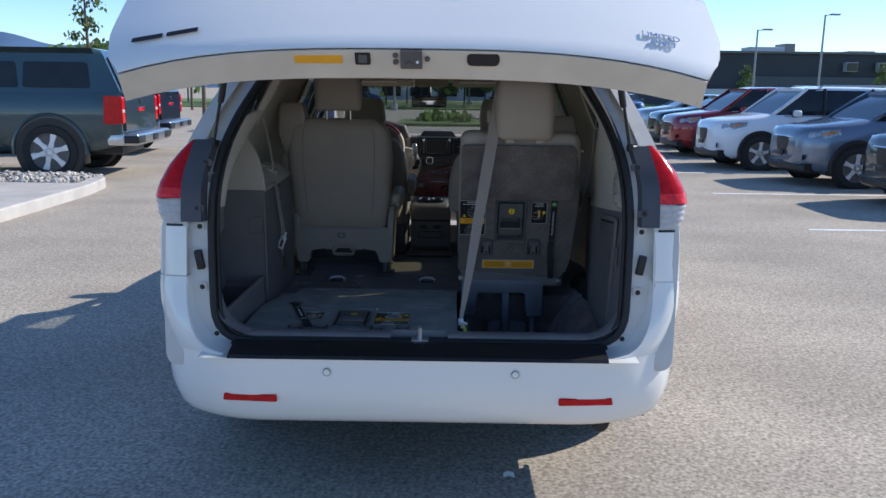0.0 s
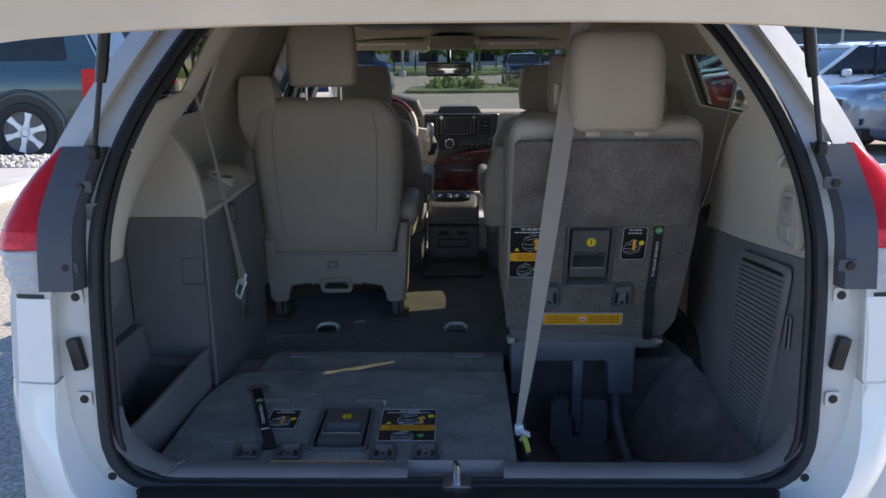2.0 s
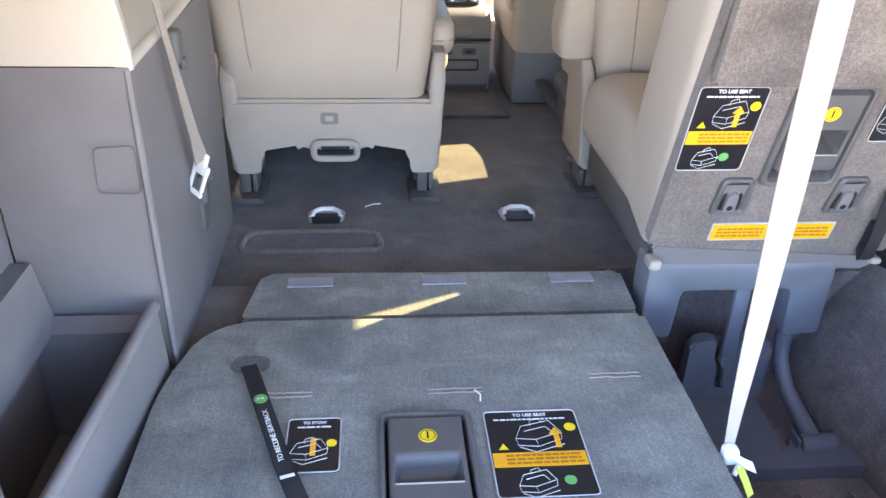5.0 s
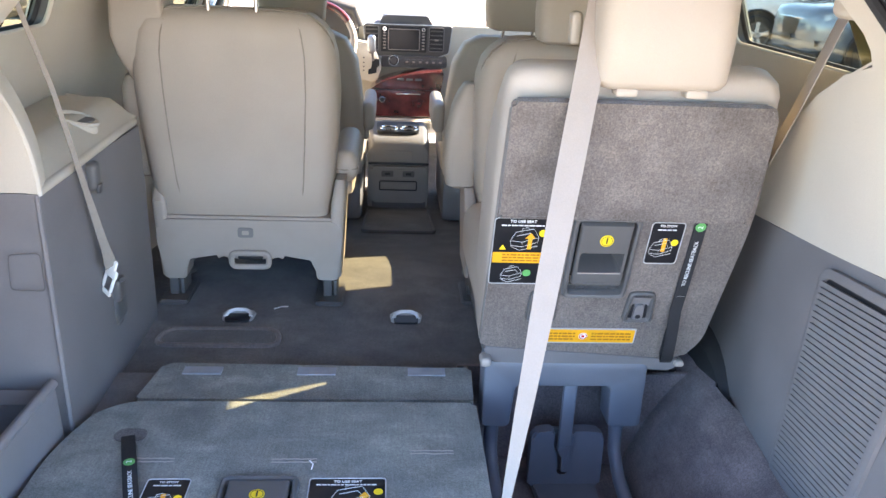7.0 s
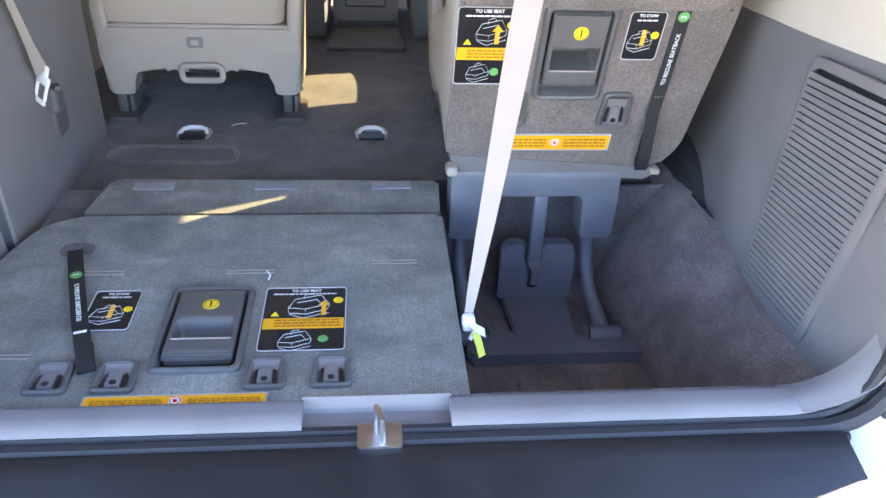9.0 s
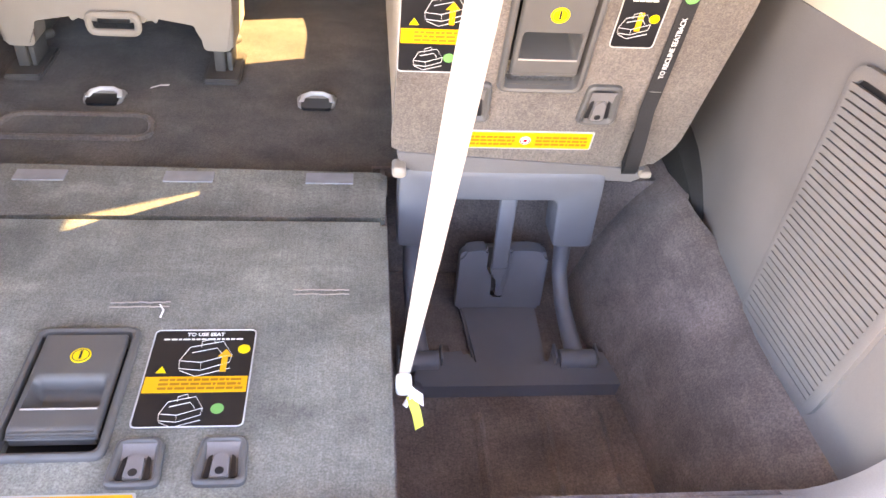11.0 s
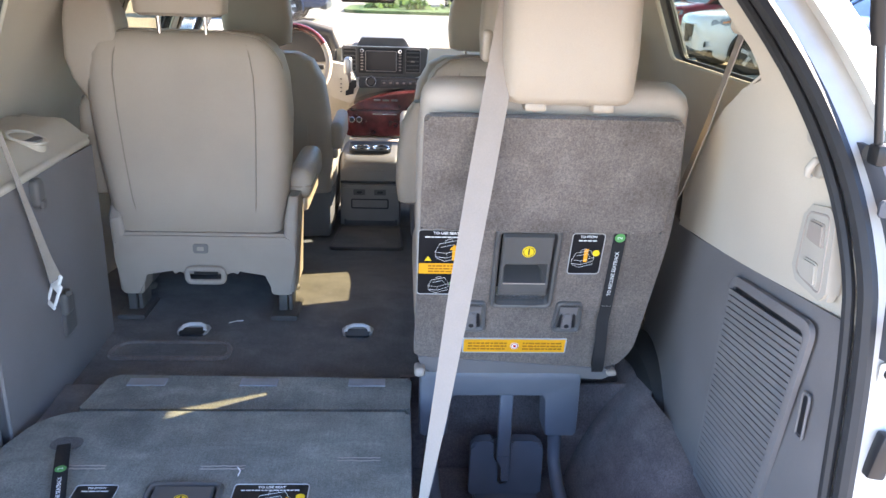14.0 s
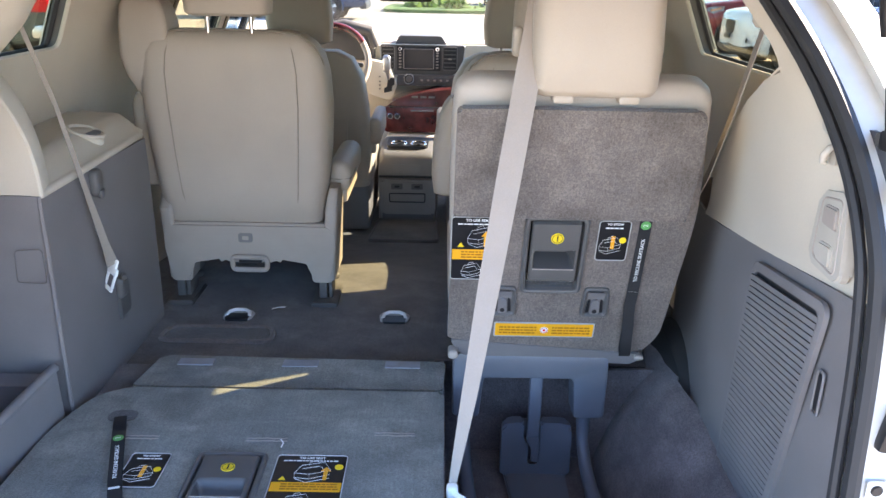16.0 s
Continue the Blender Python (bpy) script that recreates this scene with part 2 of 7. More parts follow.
def part(name, bm, material, parent=None, label="", smooth=38):
    me = bpy.data.meshes.new(name)
    bmesh.ops.recalc_face_normals(bm, faces=bm.faces)
    bm.to_mesh(me)
    bm.free()
    me.materials.append(material)
    if smooth:
        me.shade_smooth()
        me.set_sharp_from_angle(angle=radians(smooth))
    ob = new(name, me)
    PLACE[ob] = Matrix.Identity(4)
    if parent:
        ob.parent = parent
        ob.matrix_parent_inverse = PLACE[parent].inverted()
    if label:
        ob["label"] = label
    return ob


def setting(name, bm, material, label, category, kind="structure", smooth=38):
    return tagged(part(name, bm, material, None, "", smooth), label, category, "", kind)


def xf(bm, m):
    bmesh.ops.transform(bm, matrix=m, verts=bm.verts)
    return bm


def join(*bms):
    out = bms[0]
    for b in bms[1:]:
        me = bpy.data.meshes.new("tmp")
        b.to_mesh(me)
        b.free()
        out.from_mesh(me)
        bpy.data.meshes.remove(me)
    return out


def box(x0, x1, y0, y1, z0, z1, bev=0.006, seg=2):
    bm = bmesh.new()
    bmesh.ops.create_cube(bm, size=1)
    xf(bm, Matrix.LocRotScale(((x0 + x1) / 2, (y0 + y1) / 2, (z0 + z1) / 2), None, (abs(x1 - x0), abs(y1 - y0), abs(z1 - z0))))
    bev = min(bev, 0.49 * min(abs(x1 - x0), abs(y1 - y0), abs(z1 - z0)))
    if bev > 0:
        bmesh.ops.bevel(bm, geom=bm.edges[:], offset=bev, segments=seg, affect='EDGES', profile=0.5)
    return bm


def rounded(pts, r, n=5):
    """The corners of a polygon rounded; r one radius or one a corner."""
    out = []
    k = len(pts)
    rs = r if isinstance(r, (list, tuple)) else [r] * k
    for i in range(k):
        p, a, c = Vector(pts[i]), Vector(pts[i - 1]), Vector(pts[(i + 1) % k])
        da, dc = (a - p), (c - p)
        t = min(rs[i], 0.48 * da.length, 0.48 * dc.length)
        s, e = p + da.normalized() * t, p + dc.normalized() * t
        for j in range(n + 1):
            u = j / n
            out.append(s * (1 - u) ** 2 + p * 2 * u * (1 - u) + e * u * u)
    return out


def rect(x0, x1, z0, z1):
    return [(x0, z0), (x1, z0), (x1, z1), (x0, z1)]


def prism(pts, a0, a1, axis="y", bev=0.0, seg=2):
    """A polygon pushed along an axis: axis x takes (y, z), y takes (x, z), z takes (x, y)."""
    bm = bmesh.new()

    def put(p, a):
        u, v = p[0], p[1]
        return {"x": (a, u, v), "y": (u, a, v), "z": (u, v, a)}[axis]
    lo = [bm.verts.new(put(p, a0)) for p in pts]
    hi = [bm.verts.new(put(p, a1)) for p in pts]
    n = len(pts)
    top = [bm.faces.new(lo[::-1]), bm.faces.new(hi)]
    for i in range(n):
        bm.faces.new((lo[i], lo[(i + 1) % n], hi[(i + 1) % n], hi[i]))
    if bev:
        bmesh.ops.bevel(bm, geom=list({e for f in top for e in f.edges}), offset=bev, segments=seg, affect='EDGES')
    return bm


def loft(rings, caps=True, closed=True):
    bm = bmesh.new()
    vs = [[bm.verts.new(p) for p in ring] for ring in rings]
    n = len(rings[0])
    for a, b in zip(vs, vs[1:]):
        for i in range(n if closed else n - 1):
            j = (i + 1) % n
            bm.faces.new((a[i], a[j], b[j], b[i]))
    if caps and closed:
        bm.faces.new(vs[0][::-1])
        bm.faces.new(vs[-1])
    return bm


def stack(levels, n=5):
    """Rounded boxes over one another: rows of z, x0, x1, y0, y1, corner radius."""
    return loft([[(p.x, p.y, z) for p in rounded(rect(x0, x1, y0, y1), r, n)] for z, x0, x1, y0, y1, r in levels])


def pillow(x0, x1, y0, y1, z0, z1, r=0.05, lean=0.0, n=6):
    """A padded block, rounded all round; lean moves its top in y."""
    rows = []
    for k in range(2 * n + 1):
        a = math.pi * (k / (2 * n)) - math.pi / 2
        if k <= n:
            z = z0 + r * (1 + math.sin(a) * 1) if k < n else z0 + r
        else:
            z = z1 - r * (1 - math.sin(a))
        ins = r * (1 - math.cos(a)) * 0.9
        if k == n:
            ins = 0
        dy = lean * (z - z0) / (z1 - z0)
        rows.append((z, x0 + ins, x1 - ins, y0 + ins + dy, y1 - ins + dy, r))
    mid = [(z1 - r, x0, x1, y0 + lean * (z1 - r - z0) / (z1 - z0), y1 + lean * (z1 - r - z0) / (z1 - z0), r)]
    rows = rows[:n + 1] + mid + rows[n + 1:]
    return stack(rows)


def tube(pts, r, n=10, caps=True):
    pts = [Vector(p) for p in pts]
    rings = []
    up = None
    for i, p in enumerate(pts):
        d = (pts[min(i + 1, len(pts) - 1)] - pts[max(i - 1, 0)]).normalized()
        if up is None:
            up = d.orthogonal().normalized()
        up = (up - d * up.dot(d)).normalized()
        side = d.cross(up)
        rr = r[i] if isinstance(r, (list, tuple)) else r
        rings.append([p + (up * math.cos(2 * math.pi * k / n) + side * math.sin(2 * math.pi * k / n)) * rr for k in range(n)])
    return loft(rings, caps)


def ring_tube(pts, r, n=8):
    """A closed tube round a loop of points."""
    pts = [Vector(p) for p in pts]
    k = len(pts)
    bm = bmesh.new()
    rows = []
    mid = sum(pts, Vector()) / k
    for i, p in enumerate(pts):
        d = (pts[(i + 1) % k] - pts[i - 1]).normalized()
        a = (p - mid)
        a = (a - d * a.dot(d)).normalized()
        b = d.cross(a)
        rows.append([bm.verts.new(p + (a * math.cos(2 * math.pi * j / n) + b * math.sin(2 * math.pi * j / n)) * r) for j in range(n)])
    for i in range(k):
        for j in range(n):
            bm.faces.new((rows[i][j], rows[i][(j + 1) % n], rows[(i + 1) % k][(j + 1) % n], rows[(i + 1) % k][j]))
    return bm


def ribbon(pts, wide, thick=0.0016):
    """A strap along points; wide: its half width as a vector, one for all or one a point."""
    rings = []
    for i, p in enumerate(pts):
        p = Vector(p)
        w = Vector(wide[i]) if isinstance(wide, list) else Vector(wide)
        d = (Vector(pts[min(i + 1, len(pts) - 1)]) - Vector(pts[max(i - 1, 0)])).normalized()
        n = d.cross(w).normalized() * thick
        rings.append([p - w - n, p + w - n, p + w + n, p - w + n])
    return loft(rings)


def sheet(f, us, vs, thick=0.0, holes=()):
    """A surface f(u, v) over the lines us, vs; holes are (u0, u1, v0, v1). thick: how far the back lies behind the front, as a vector function or a number along -normal."""
    bm = bmesh.new()
    g = {(i, j): bm.verts.new(f(u, v)) for i, u in enumerate(us) for j, v in enumerate(vs)}
    for i in range(len(us) - 1):
        for j in range(len(vs) - 1):
            cu, cv = (us[i] + us[i + 1]) / 2, (vs[j] + vs[j + 1]) / 2
            if any(h[0] < cu < h[1] and h[2] < cv < h[3] for h in holes):
                continue
            bm.faces.new((g[i, j], g[i + 1, j], g[i + 1, j + 1], g[i, j + 1]))
    for v in [v for v in bm.verts if not v.link_faces]:
        bm.verts.remove(v)
    if thick:
        bm.normal_update()
        bmesh.ops.solidify(bm, geom=bm.faces[:], thickness=thick)
    return bm


def ease(a, b, v):
    u = min(1, max(0, (v - a) / (b - a)))
    return u * u * (3 - 2 * u)


def lines(a, b, n, *extra):
    return sorted(set([round(a + (b - a) * i / n, 5) for i in range(n + 1)] + [e for e in extra if a < e < b]))


def lerp_rows(rows, z):
    """A value that runs straight between rows of (z, value)."""
    for (z0, a), (z1, b) in zip(rows, rows[1:]):
        if z <= z1:
            u = max(0.0, (z - z0) / (z1 - z0))
            return a + (b - a) * u
    return rows[-1][1]


def text(name, words, size, material, parent, m, depth=0.0006, label="", bold=0.0, align='CENTER'):
    c = bpy.data.curves.new(name, 'FONT')
    c.body, c.size, c.align_x, c.align_y, c.extrude, c.offset = words, size, align, 'CENTER', depth, bold
    ob = bpy.data.objects.new("tmp", c)
    scene.collection.objects.link(ob)
    me = bpy.data.meshes.new_from_object(ob.evaluated_get(bpy.context.evaluated_depsgraph_get()))
    bpy.data.objects.remove(ob)
    bm = bmesh.new()
    bm.from_mesh(me)
    bpy.data.meshes.remove(me)
    xf(bm, m)
    return part(name, bm, material, parent, label, smooth=0)


def frame_at(origin, right, up):
    """A pose whose x runs along right, y along up and z out of the face."""
    r = Vector(right).normalized()
    u = Vector(up)
    u = (u - r * u.dot(r)).normalized()
    n = r.cross(u)
    m = Matrix((r, u, n)).transposed().to_4x4()
    m.translation = origin
    return m


def disc(r, h, n=20, bev=0.0):
    return prism([(r * math.cos(2 * math.pi * i / n), r * math.sin(2 * math.pi * i / n)) for i in range(n)], 0, h, "z", bev)


def plate(x0, x1, y0, y1, r=0.006, h=0.0012, z=0.0, bev=0.0):
    return prism(rounded(rect(x0, x1, y0, y1), r, 4), z, z + h, "z", bev)

# ---------------------------------------------------------------- the car park
def asphalt_mat():
    """Worn asphalt: pale aggregate between dark gaps, dusty and darker patches, faint tyre-polished bands."""
    m = mat("asphalt", (0.41, 0.36, 0.295), 0.95, var=0.10, scale=0.7, fine=0.30, fine_scale=60, bump=0.6, bump_scale=85, spec=0.15)
    nt = m.node_tree
    b = nt.nodes["Principled BSDF"]
    tc = nt.nodes.new("ShaderNodeTexCoord")

    def layer(scale, stretch, lo, hi, dark, lite, kind="ShaderNodeTexNoise", out=0):
        mp, n, r, x = (nt.nodes.new(k) for k in ("ShaderNodeMapping", kind, "ShaderNodeMapRange", "ShaderNodeMix"))
        mp.inputs["Scale"].default_value = stretch
        n.inputs["Scale"].default_value = scale
        r.inputs[1].default_value, r.inputs[2].default_value = lo, hi
        r.inputs[3].default_value, r.inputs[4].default_value = dark, lite
        x.data_type, x.blend_type = 'RGBA', 'MULTIPLY'
        x.inputs[0].default_value = 1.0
        nt.links.new(tc.outputs["Object"], mp.inputs[0])
        nt.links.new(mp.outputs[0], n.inputs["Vector"])
        nt.links.new(n.outputs[out], r.inputs[0])
        nt.links.new(b.inputs["Base Color"].links[0].from_socket, x.inputs[6])
        nt.links.new(r.outputs[0], x.inputs[7])
        nt.links.new(x.outputs[2], b.inputs["Base Color"])
    layer(46, (1, 1, 1), 0.36, 0.56, 0.72, 1.08)
    layer(16, (1, 1, 1), 0.30, 0.62, 0.86, 1.06)
    layer(0.8, (0.7, 1.3, 1), 0.30, 0.70, 0.88, 1.08)
    return m


ASPHALT = asphalt_mat()
setting("ground", sheet(lambda x, y: (x, y, 0.0), sorted([-3000, -600, -150, 150, 600, 3000] + [i * 10 for i in range(-6, 7)]), sorted([-3000, -400, -100, 3000, 600, 150] + [i * 10 for i in range(-4, 9)])), ASPHALT, "worn grey asphalt car park", "ground")

# ---------------------------------------------------------------- the van: body
van = thing("minivan", "white pearl minivan with its tailgate raised, parked on asphalt", "van")
OPEN = [(-.752, .632), (.752, .632), (.768, 1.10), (.738, 1.37), (.590, 1.665), (-.590, 1.665), (-.738, 1.37), (-.768, 1.10)]
OPEN_R = [.13, .13, .3, .22, .10, .10, .22, .3]
MID_R = [.05, .05, .3, .22, .10, .10, .22, .3]
MID = [(-.845, .555), (.845, .555), (.850, 1.08), (.800, 1.38), (.640, 1.715), (-.640, 1.715), (-.800, 1.38), (-.850, 1.08)]
OUT = [(-.925, .545), (.925, .545), (.945, 1.10), (.850, 1.40), (.690, 1.735), (-.690, 1.735), (-.850, 1.40), (-.945, 1.10)]


def rear_y(z):
    """How far forward the rear opening's plane lies at a height."""
    y = 0.145 + 0.15 * (z - 0.65)
    return y + (0.80 * (z - 1.15) ** 1.5 if z > 1.15 else 0)


def outline(pts, r, dy=0.0, n=6):
    dense = []
    ring = rounded(pts, r, n)
    for i, p in enumerate(ring):
        q = ring[(i + 1) % len(ring)]
        k = 5
        dense += [p + (q - p) * (j / k) for j in range(k)] if (q - p).length > 0.15 else [p] + [p + (q - p) * (j / k) for j in range(1, k)]
    return [(p.x, rear_y(p.y) + dy, p.y) for p in dense]


part("rear_frame", loft([outline(OPEN, OPEN_R, .05), outline(OPEN, OPEN_R, .0), outline(MID, MID_R, .0), outline(MID, MID_R, -.03),
                         outline(OUT, MID_R, -.02), outline(OUT, MID_R, .05)], caps=False), PAINT_IN, van, "white painted door jamb")
part("weatherstrip", ring_tube(outline(OPEN, OPEN_R, -.004), .014), RUBBER, van, "black rubber weatherstrip round the opening")
part("weatherstrip_lip", ring_tube([(x * .978, y + .014, .62 + (z - .62) * .985 + .006) for x, y, z in outline(OPEN, OPEN_R)], .009), RUBBER, van)

SIDE = [(.30, .80), (.36, .865), (.45, .915), (.60, .952), (.86, .965), (1.10, .962), (1.36, .862), (1.70, .700)]


def side_x(y, z):
    x = lerp_rows(SIDE, z)
    if y > 3.9:
        x -= 0.12 * ((y - 3.9) / 1.1) ** 2
    return x


WINS = {"quarter_window": (.72, 1.30, 1.365, 1.54), "sliding_door_window": (1.95, 2.62, 1.20, 1.61), "front_door_window": (2.76, 3.20, 1.17, 1.60)}
def lean_y(y, z):
    """The quarter window's front edge leans back with height."""
    k = max(0, min(1, (y - .9) / .25, (1.85 - y) / .45))
    return y - .22 * max(0, z - 1.365) * k


def wins_of(s):
    out = dict(WINS)
    a, b, c, d = out["quarter_window"]
    if s > 0:
        # unseen right door window, made narrower to trim the sun patch on the floor
        out["sliding_door_window"] = (1.88, 2.20, 1.20, 1.61)
    out["quarter_window"] = (a, b if s > 0 else 1.14, c, d if s > 0 else 1.60)
    return out


for s in (-1, 1):
    wheel_gap = [(.70, 1.36, .2, .64), (3.72, 4.38, .2, .64)]
    part("side_panel", sheet(lambda y, z: (s * side_x(y, z), y, z),
                             lines(.55, 4.9, 44, .70, 1.36, 3.72, 4.38), lines(.32, 1.13, 12, .64), .004, wheel_gap), PAINT, van)
    ys = lines(.04, 3.2, 24, *[w for v in wins_of(s).values() for w in v[:2]])
    zs = lines(1.13, 1.70, 10, *[w for v in wins_of(s).values() for w in v[2:]])
    part("window_surround", sheet(lambda y, z: (s * side_x(y, z), y + rear_y(z) * max(0, 1 - y / .9) if y < .9 else lean_y(y, z), z), ys, zs, .004,
                                  list(wins_of(s).values())), PAINT, van)
    for nm, (a, b, c, d) in wins_of(s).items():
        part(nm, sheet(lambda y, z: (s * (side_x(y, z) - .006), lean_y(y, z), z), lines(a, b, 6), lines(c, d, 4), .004),
             PRIVACY if nm != "front_door_window" else GLASS, van, "tinted side window" if nm != "front_door_window" else "")
    part("roof_pillar", tube([(s * .66, 3.02, 1.62), (s * .74, 3.5, 1.38), (s * .80, 4.0, 1.13)], .045), PAINT, van)
    part("door_mirror", join(pillow(s * 1.0 - .10, s * 1.0 + .10, 3.62, 3.74, 1.08, 1.28, .05), box(s * .92 - .03, s * .92 + .03, 3.64, 3.72, 1.10, 1.16)), PAINT, van)

part("roof", sheet(lambda x, y: (x, y, 1.775 - .09 * abs(x / .70) ** 3 - .05 * max(0, (y - 1.8) / 1.2) ** 2 - .03 * max(0, (1.2 - y)) ** 2),
                   lines(-.705, .705, 14), lines(.66, 3.05, 14), .006), PAINT, van)
part("hood", sheet(lambda x, y: (x * (1 - .12 * ((y - 3.9) / 1.1) ** 2), y, 1.14 - .22 * ((y - 3.95) / 1.0) ** 1.5 - .06 * (x / .9) ** 2), lines(-.93, .93, 10),
                   lines(3.95, 4.95, 8), .006), PAINT, van)
part("front_fascia", join(box(-.80, .80, 4.86, 5.02, .30, .92, .06, 3), box(-.5, .5, 5.0, 5.04, .45, .7, .02)), PAINT, van)
windshield = part("windshield", sheet(lambda x, v: (x * (.66 + .14 * v) / .66, 3.0 + 1.0 * v, 1.615 - .475 * v - .04 * (x / .7) ** 2 * (1 - v)), lines(-.66, .66, 8), lines(0, 1, 5), .004),
                  GLASS, van, "clear windscreen")
windshield.visible_shadow = False
part("underbody", box(-.70, .70, .45, 4.7, .24, .30, .02), BLACK, van)
part("exhaust_pipe", tube([(.62, .6, .31), (.66, .34, .305), (.70, .20, .292)], .030, 14), BLACK, van, "sooty dark exhaust tip")


def wheel(parent, x, y, r=.335, w=.22, side=1, spokes=6, rim_mat=None, name="wheel", dish=.10):
    """A wheel, axle along x: tyre with rounded shoulders, rim dish, spokes, hub."""
    prof = [(-w / 2 * .8, r * .68), (-w / 2, r * .80), (-w / 2 * .94, r * .95), (-w / 2 * .7, r), (w / 2 * .7, r), (w / 2 * .94, r * .95), (w / 2, r * .80), (w / 2 * .8, r * .68)]
    n = 32
    bm = loft([[(x + a, y + q * math.cos(2 * math.pi * i / n), r + q * math.sin(2 * math.pi * i / n)) for a, q in prof] for i in range(n)] +
              [[(x + a, y + q, r) for a, q in prof]], caps=False, closed=True)
    bmesh.ops.remove_doubles(bm, verts=bm.verts, dist=1e-5)
    wh = part(name, bm, TYRE, parent)
    o = x + side * w / 2
    rim = tube([(o - side * dish, y, r), (o - side * .006, y, r)], [r * .58, r * .69], 32, False)
    barrel = join(rim, tube([(o - side * (dish + .005), y, r), (o - side * dish, y, r)], r * .6, 24))
    part("rim", barrel, GREY_D, wh)
    for k in range(spokes):
        a = 2 * math.pi * k / spokes + .26
        rad, tan = Vector((0, math.cos(a), math.sin(a))), Vector((0, -math.sin(a), math.cos(a)))
        c = Vector((o - side * (.020 if dish > .05 else .012), y, r))
        sp = loft([[c + rad * q + tan * t + Vector((side * d, 0, 0)) for t, d in ((-h, -.012), (h, -.012), (h * .8, .010), (-h * .8, .010))]
                   for q, h in ((r * .10, r * .13), (r * .40, r * .085), (r * .66, r * .13))])
        part("spoke", sp, rim_mat or ALLOY, wh)
    part("hub", tube([(o - side * .03, y, r), (o - side * .002, y, r)], r * .17, 16), rim_mat or ALLOY, wh)
    return wh


for s in (-1, 1):
    for y in (1.03, 4.05):
        wheel(van, s * .83, y, .345, .23, s, 7)

# bumper: a plan path round the rear, a profile from skirt to top edge
PLAN = rounded([(-.965, .62), (-.965, .16), (-.70, .012), (.70, .012), (.965, .16), (.965, .62)], [0, .20, .20, .20, .20, 0], 8)
PLAN = [p for i, p in enumerate(PLAN) if i == 0 or (p - PLAN[i - 1]).length > 1e-4]
dense = []
for p, q in zip(PLAN, PLAN[1:]):
    k = max(1, int((q - p).length / .05))
    dense += [p + (q - p) * (j / k) for j in range(k)]
dense.append(PLAN[-1])
PLAN = dense


def bumper_top(x):
    return lerp_rows([(.0, .612), (.64, .612), (.70, .618), (.75, .640), (.79, .690), (.82, .770), (.845, .868), (1, .868)], abs(x))


def bumper_point(i, v):
    p = PLAN[i]
    d = (PLAN[min(i + 1, len(PLAN) - 1)] - PLAN[max(i - 1, 0)]).normalized()
    inward = Vector((-d.y, d.x))
    z = .335 + (.612 - .335) * v
    ins = lerp_rows([(.335, .10), (.35, .055), (.40, .022), (.47, .004), (.52, 0.0), (.612, .006)], z)
    q = p + inward * ins
    return (q.x, q.y, z)


def along(pts, n):
    """A plan line resampled to n + 1 points at even steps."""
    run = [0.0]
    for a, c in zip(pts, pts[1:]):
        run.append(run[-1] + (c - a).length)
    out = []
    for k in range(n + 1):
        d = run[-1] * k / n
        m = max(i for i in range(len(run) - 1) if run[i] <= d + 1e-9)
        u = (d - run[m]) / max(1e-9, run[m + 1] - run[m])
        out.append(pts[m] + (pts[m + 1] - pts[m]) * min(1, u))
    return out


def corner_line(z, n=14):
    """The plan line of the rear corner above the bumper: jamb edge, rounded corner, side."""
    sx = side_x(.5, z)
    pts = rounded([(.846, rear_y(z) - .030), (sx - .012, rear_y(z) - .022), (sx, .60)], [0, .11, 0], 8)
    return along([p for i, p in enumerate(pts) if i == 0 or (p - pts[i - 1]).length > 1e-5], n)


bumper = part("rear_bumper", sheet(lambda i, v: bumper_point(int(i), v), list(range(len(PLAN))), [0, .04, .10, .2, .35, .5, .65, .8, .93, 1.0], .004), PAINT, van)
RIGHT = [Vector(bumper_point(i, 1.0)[:2]) for i in range(len(PLAN)) if PLAN[i].x > .60]


def horn(k, z, n=14):
    """The bumper's corner rising beside the opening, from the bumper's top to the seam."""
    u = (z - .612) / (.868 - .612)
    x_in = lerp_rows([(.612, .690), (.622, .745), (.645, .782), (.69, .806), (.77, .828), (.868, .846)], z)
    low = [p for p in RIGHT if p.x > x_in + .004]
    first = next(p for p in RIGHT[::-1] if p.x <= x_in + .004 and p.y < .3)
    t = (x_in - first.x) / max(1e-6, low[0].x - first.x)
    low = along([first + (low[0] - first) * min(1, max(0, t))] + low, n)
    w = u * u * (3 - 2 * u)
    up = corner_line(.868, n)
    bulge = .016 * math.sin(math.pi * u) * (1 if k > 0 else .4)
    q = low[k] * (1 - w) + up[k] * w
    return Vector((q.x + bulge * .4, q.y - bulge, z))


HZ = [.612, .618, .626, .64, .66, .69, .73, .78, .83, .86, .868]
for s in (-1, 1):
    part("bumper_corner", sheet(lambda k, z: (lambda q: (s * q.x, q.y, q.z))(horn(int(k), z)), list(range(15)), HZ, .004), PAINT, van, "bumper corner rising to the seam")
    part("quarter_panel", sheet(lambda k, z: (lambda q: (s * q.x, q.y, z))(corner_line(z)[int(k)]), list(range(15)), lines(.873, 1.048, 5), .004), PAINT, van)
    part("corner_return", sheet(lambda z, v: (lambda q: (s * (q.x - (.004 + .022 * (1 - (z - .612) / .256)) * v), q.y + (rear_y(z) + .004 - q.y) * v, z + .006 * v))(horn(0, z)), HZ, [0, .08, .3, .6, 1], .003), PAINT, van)
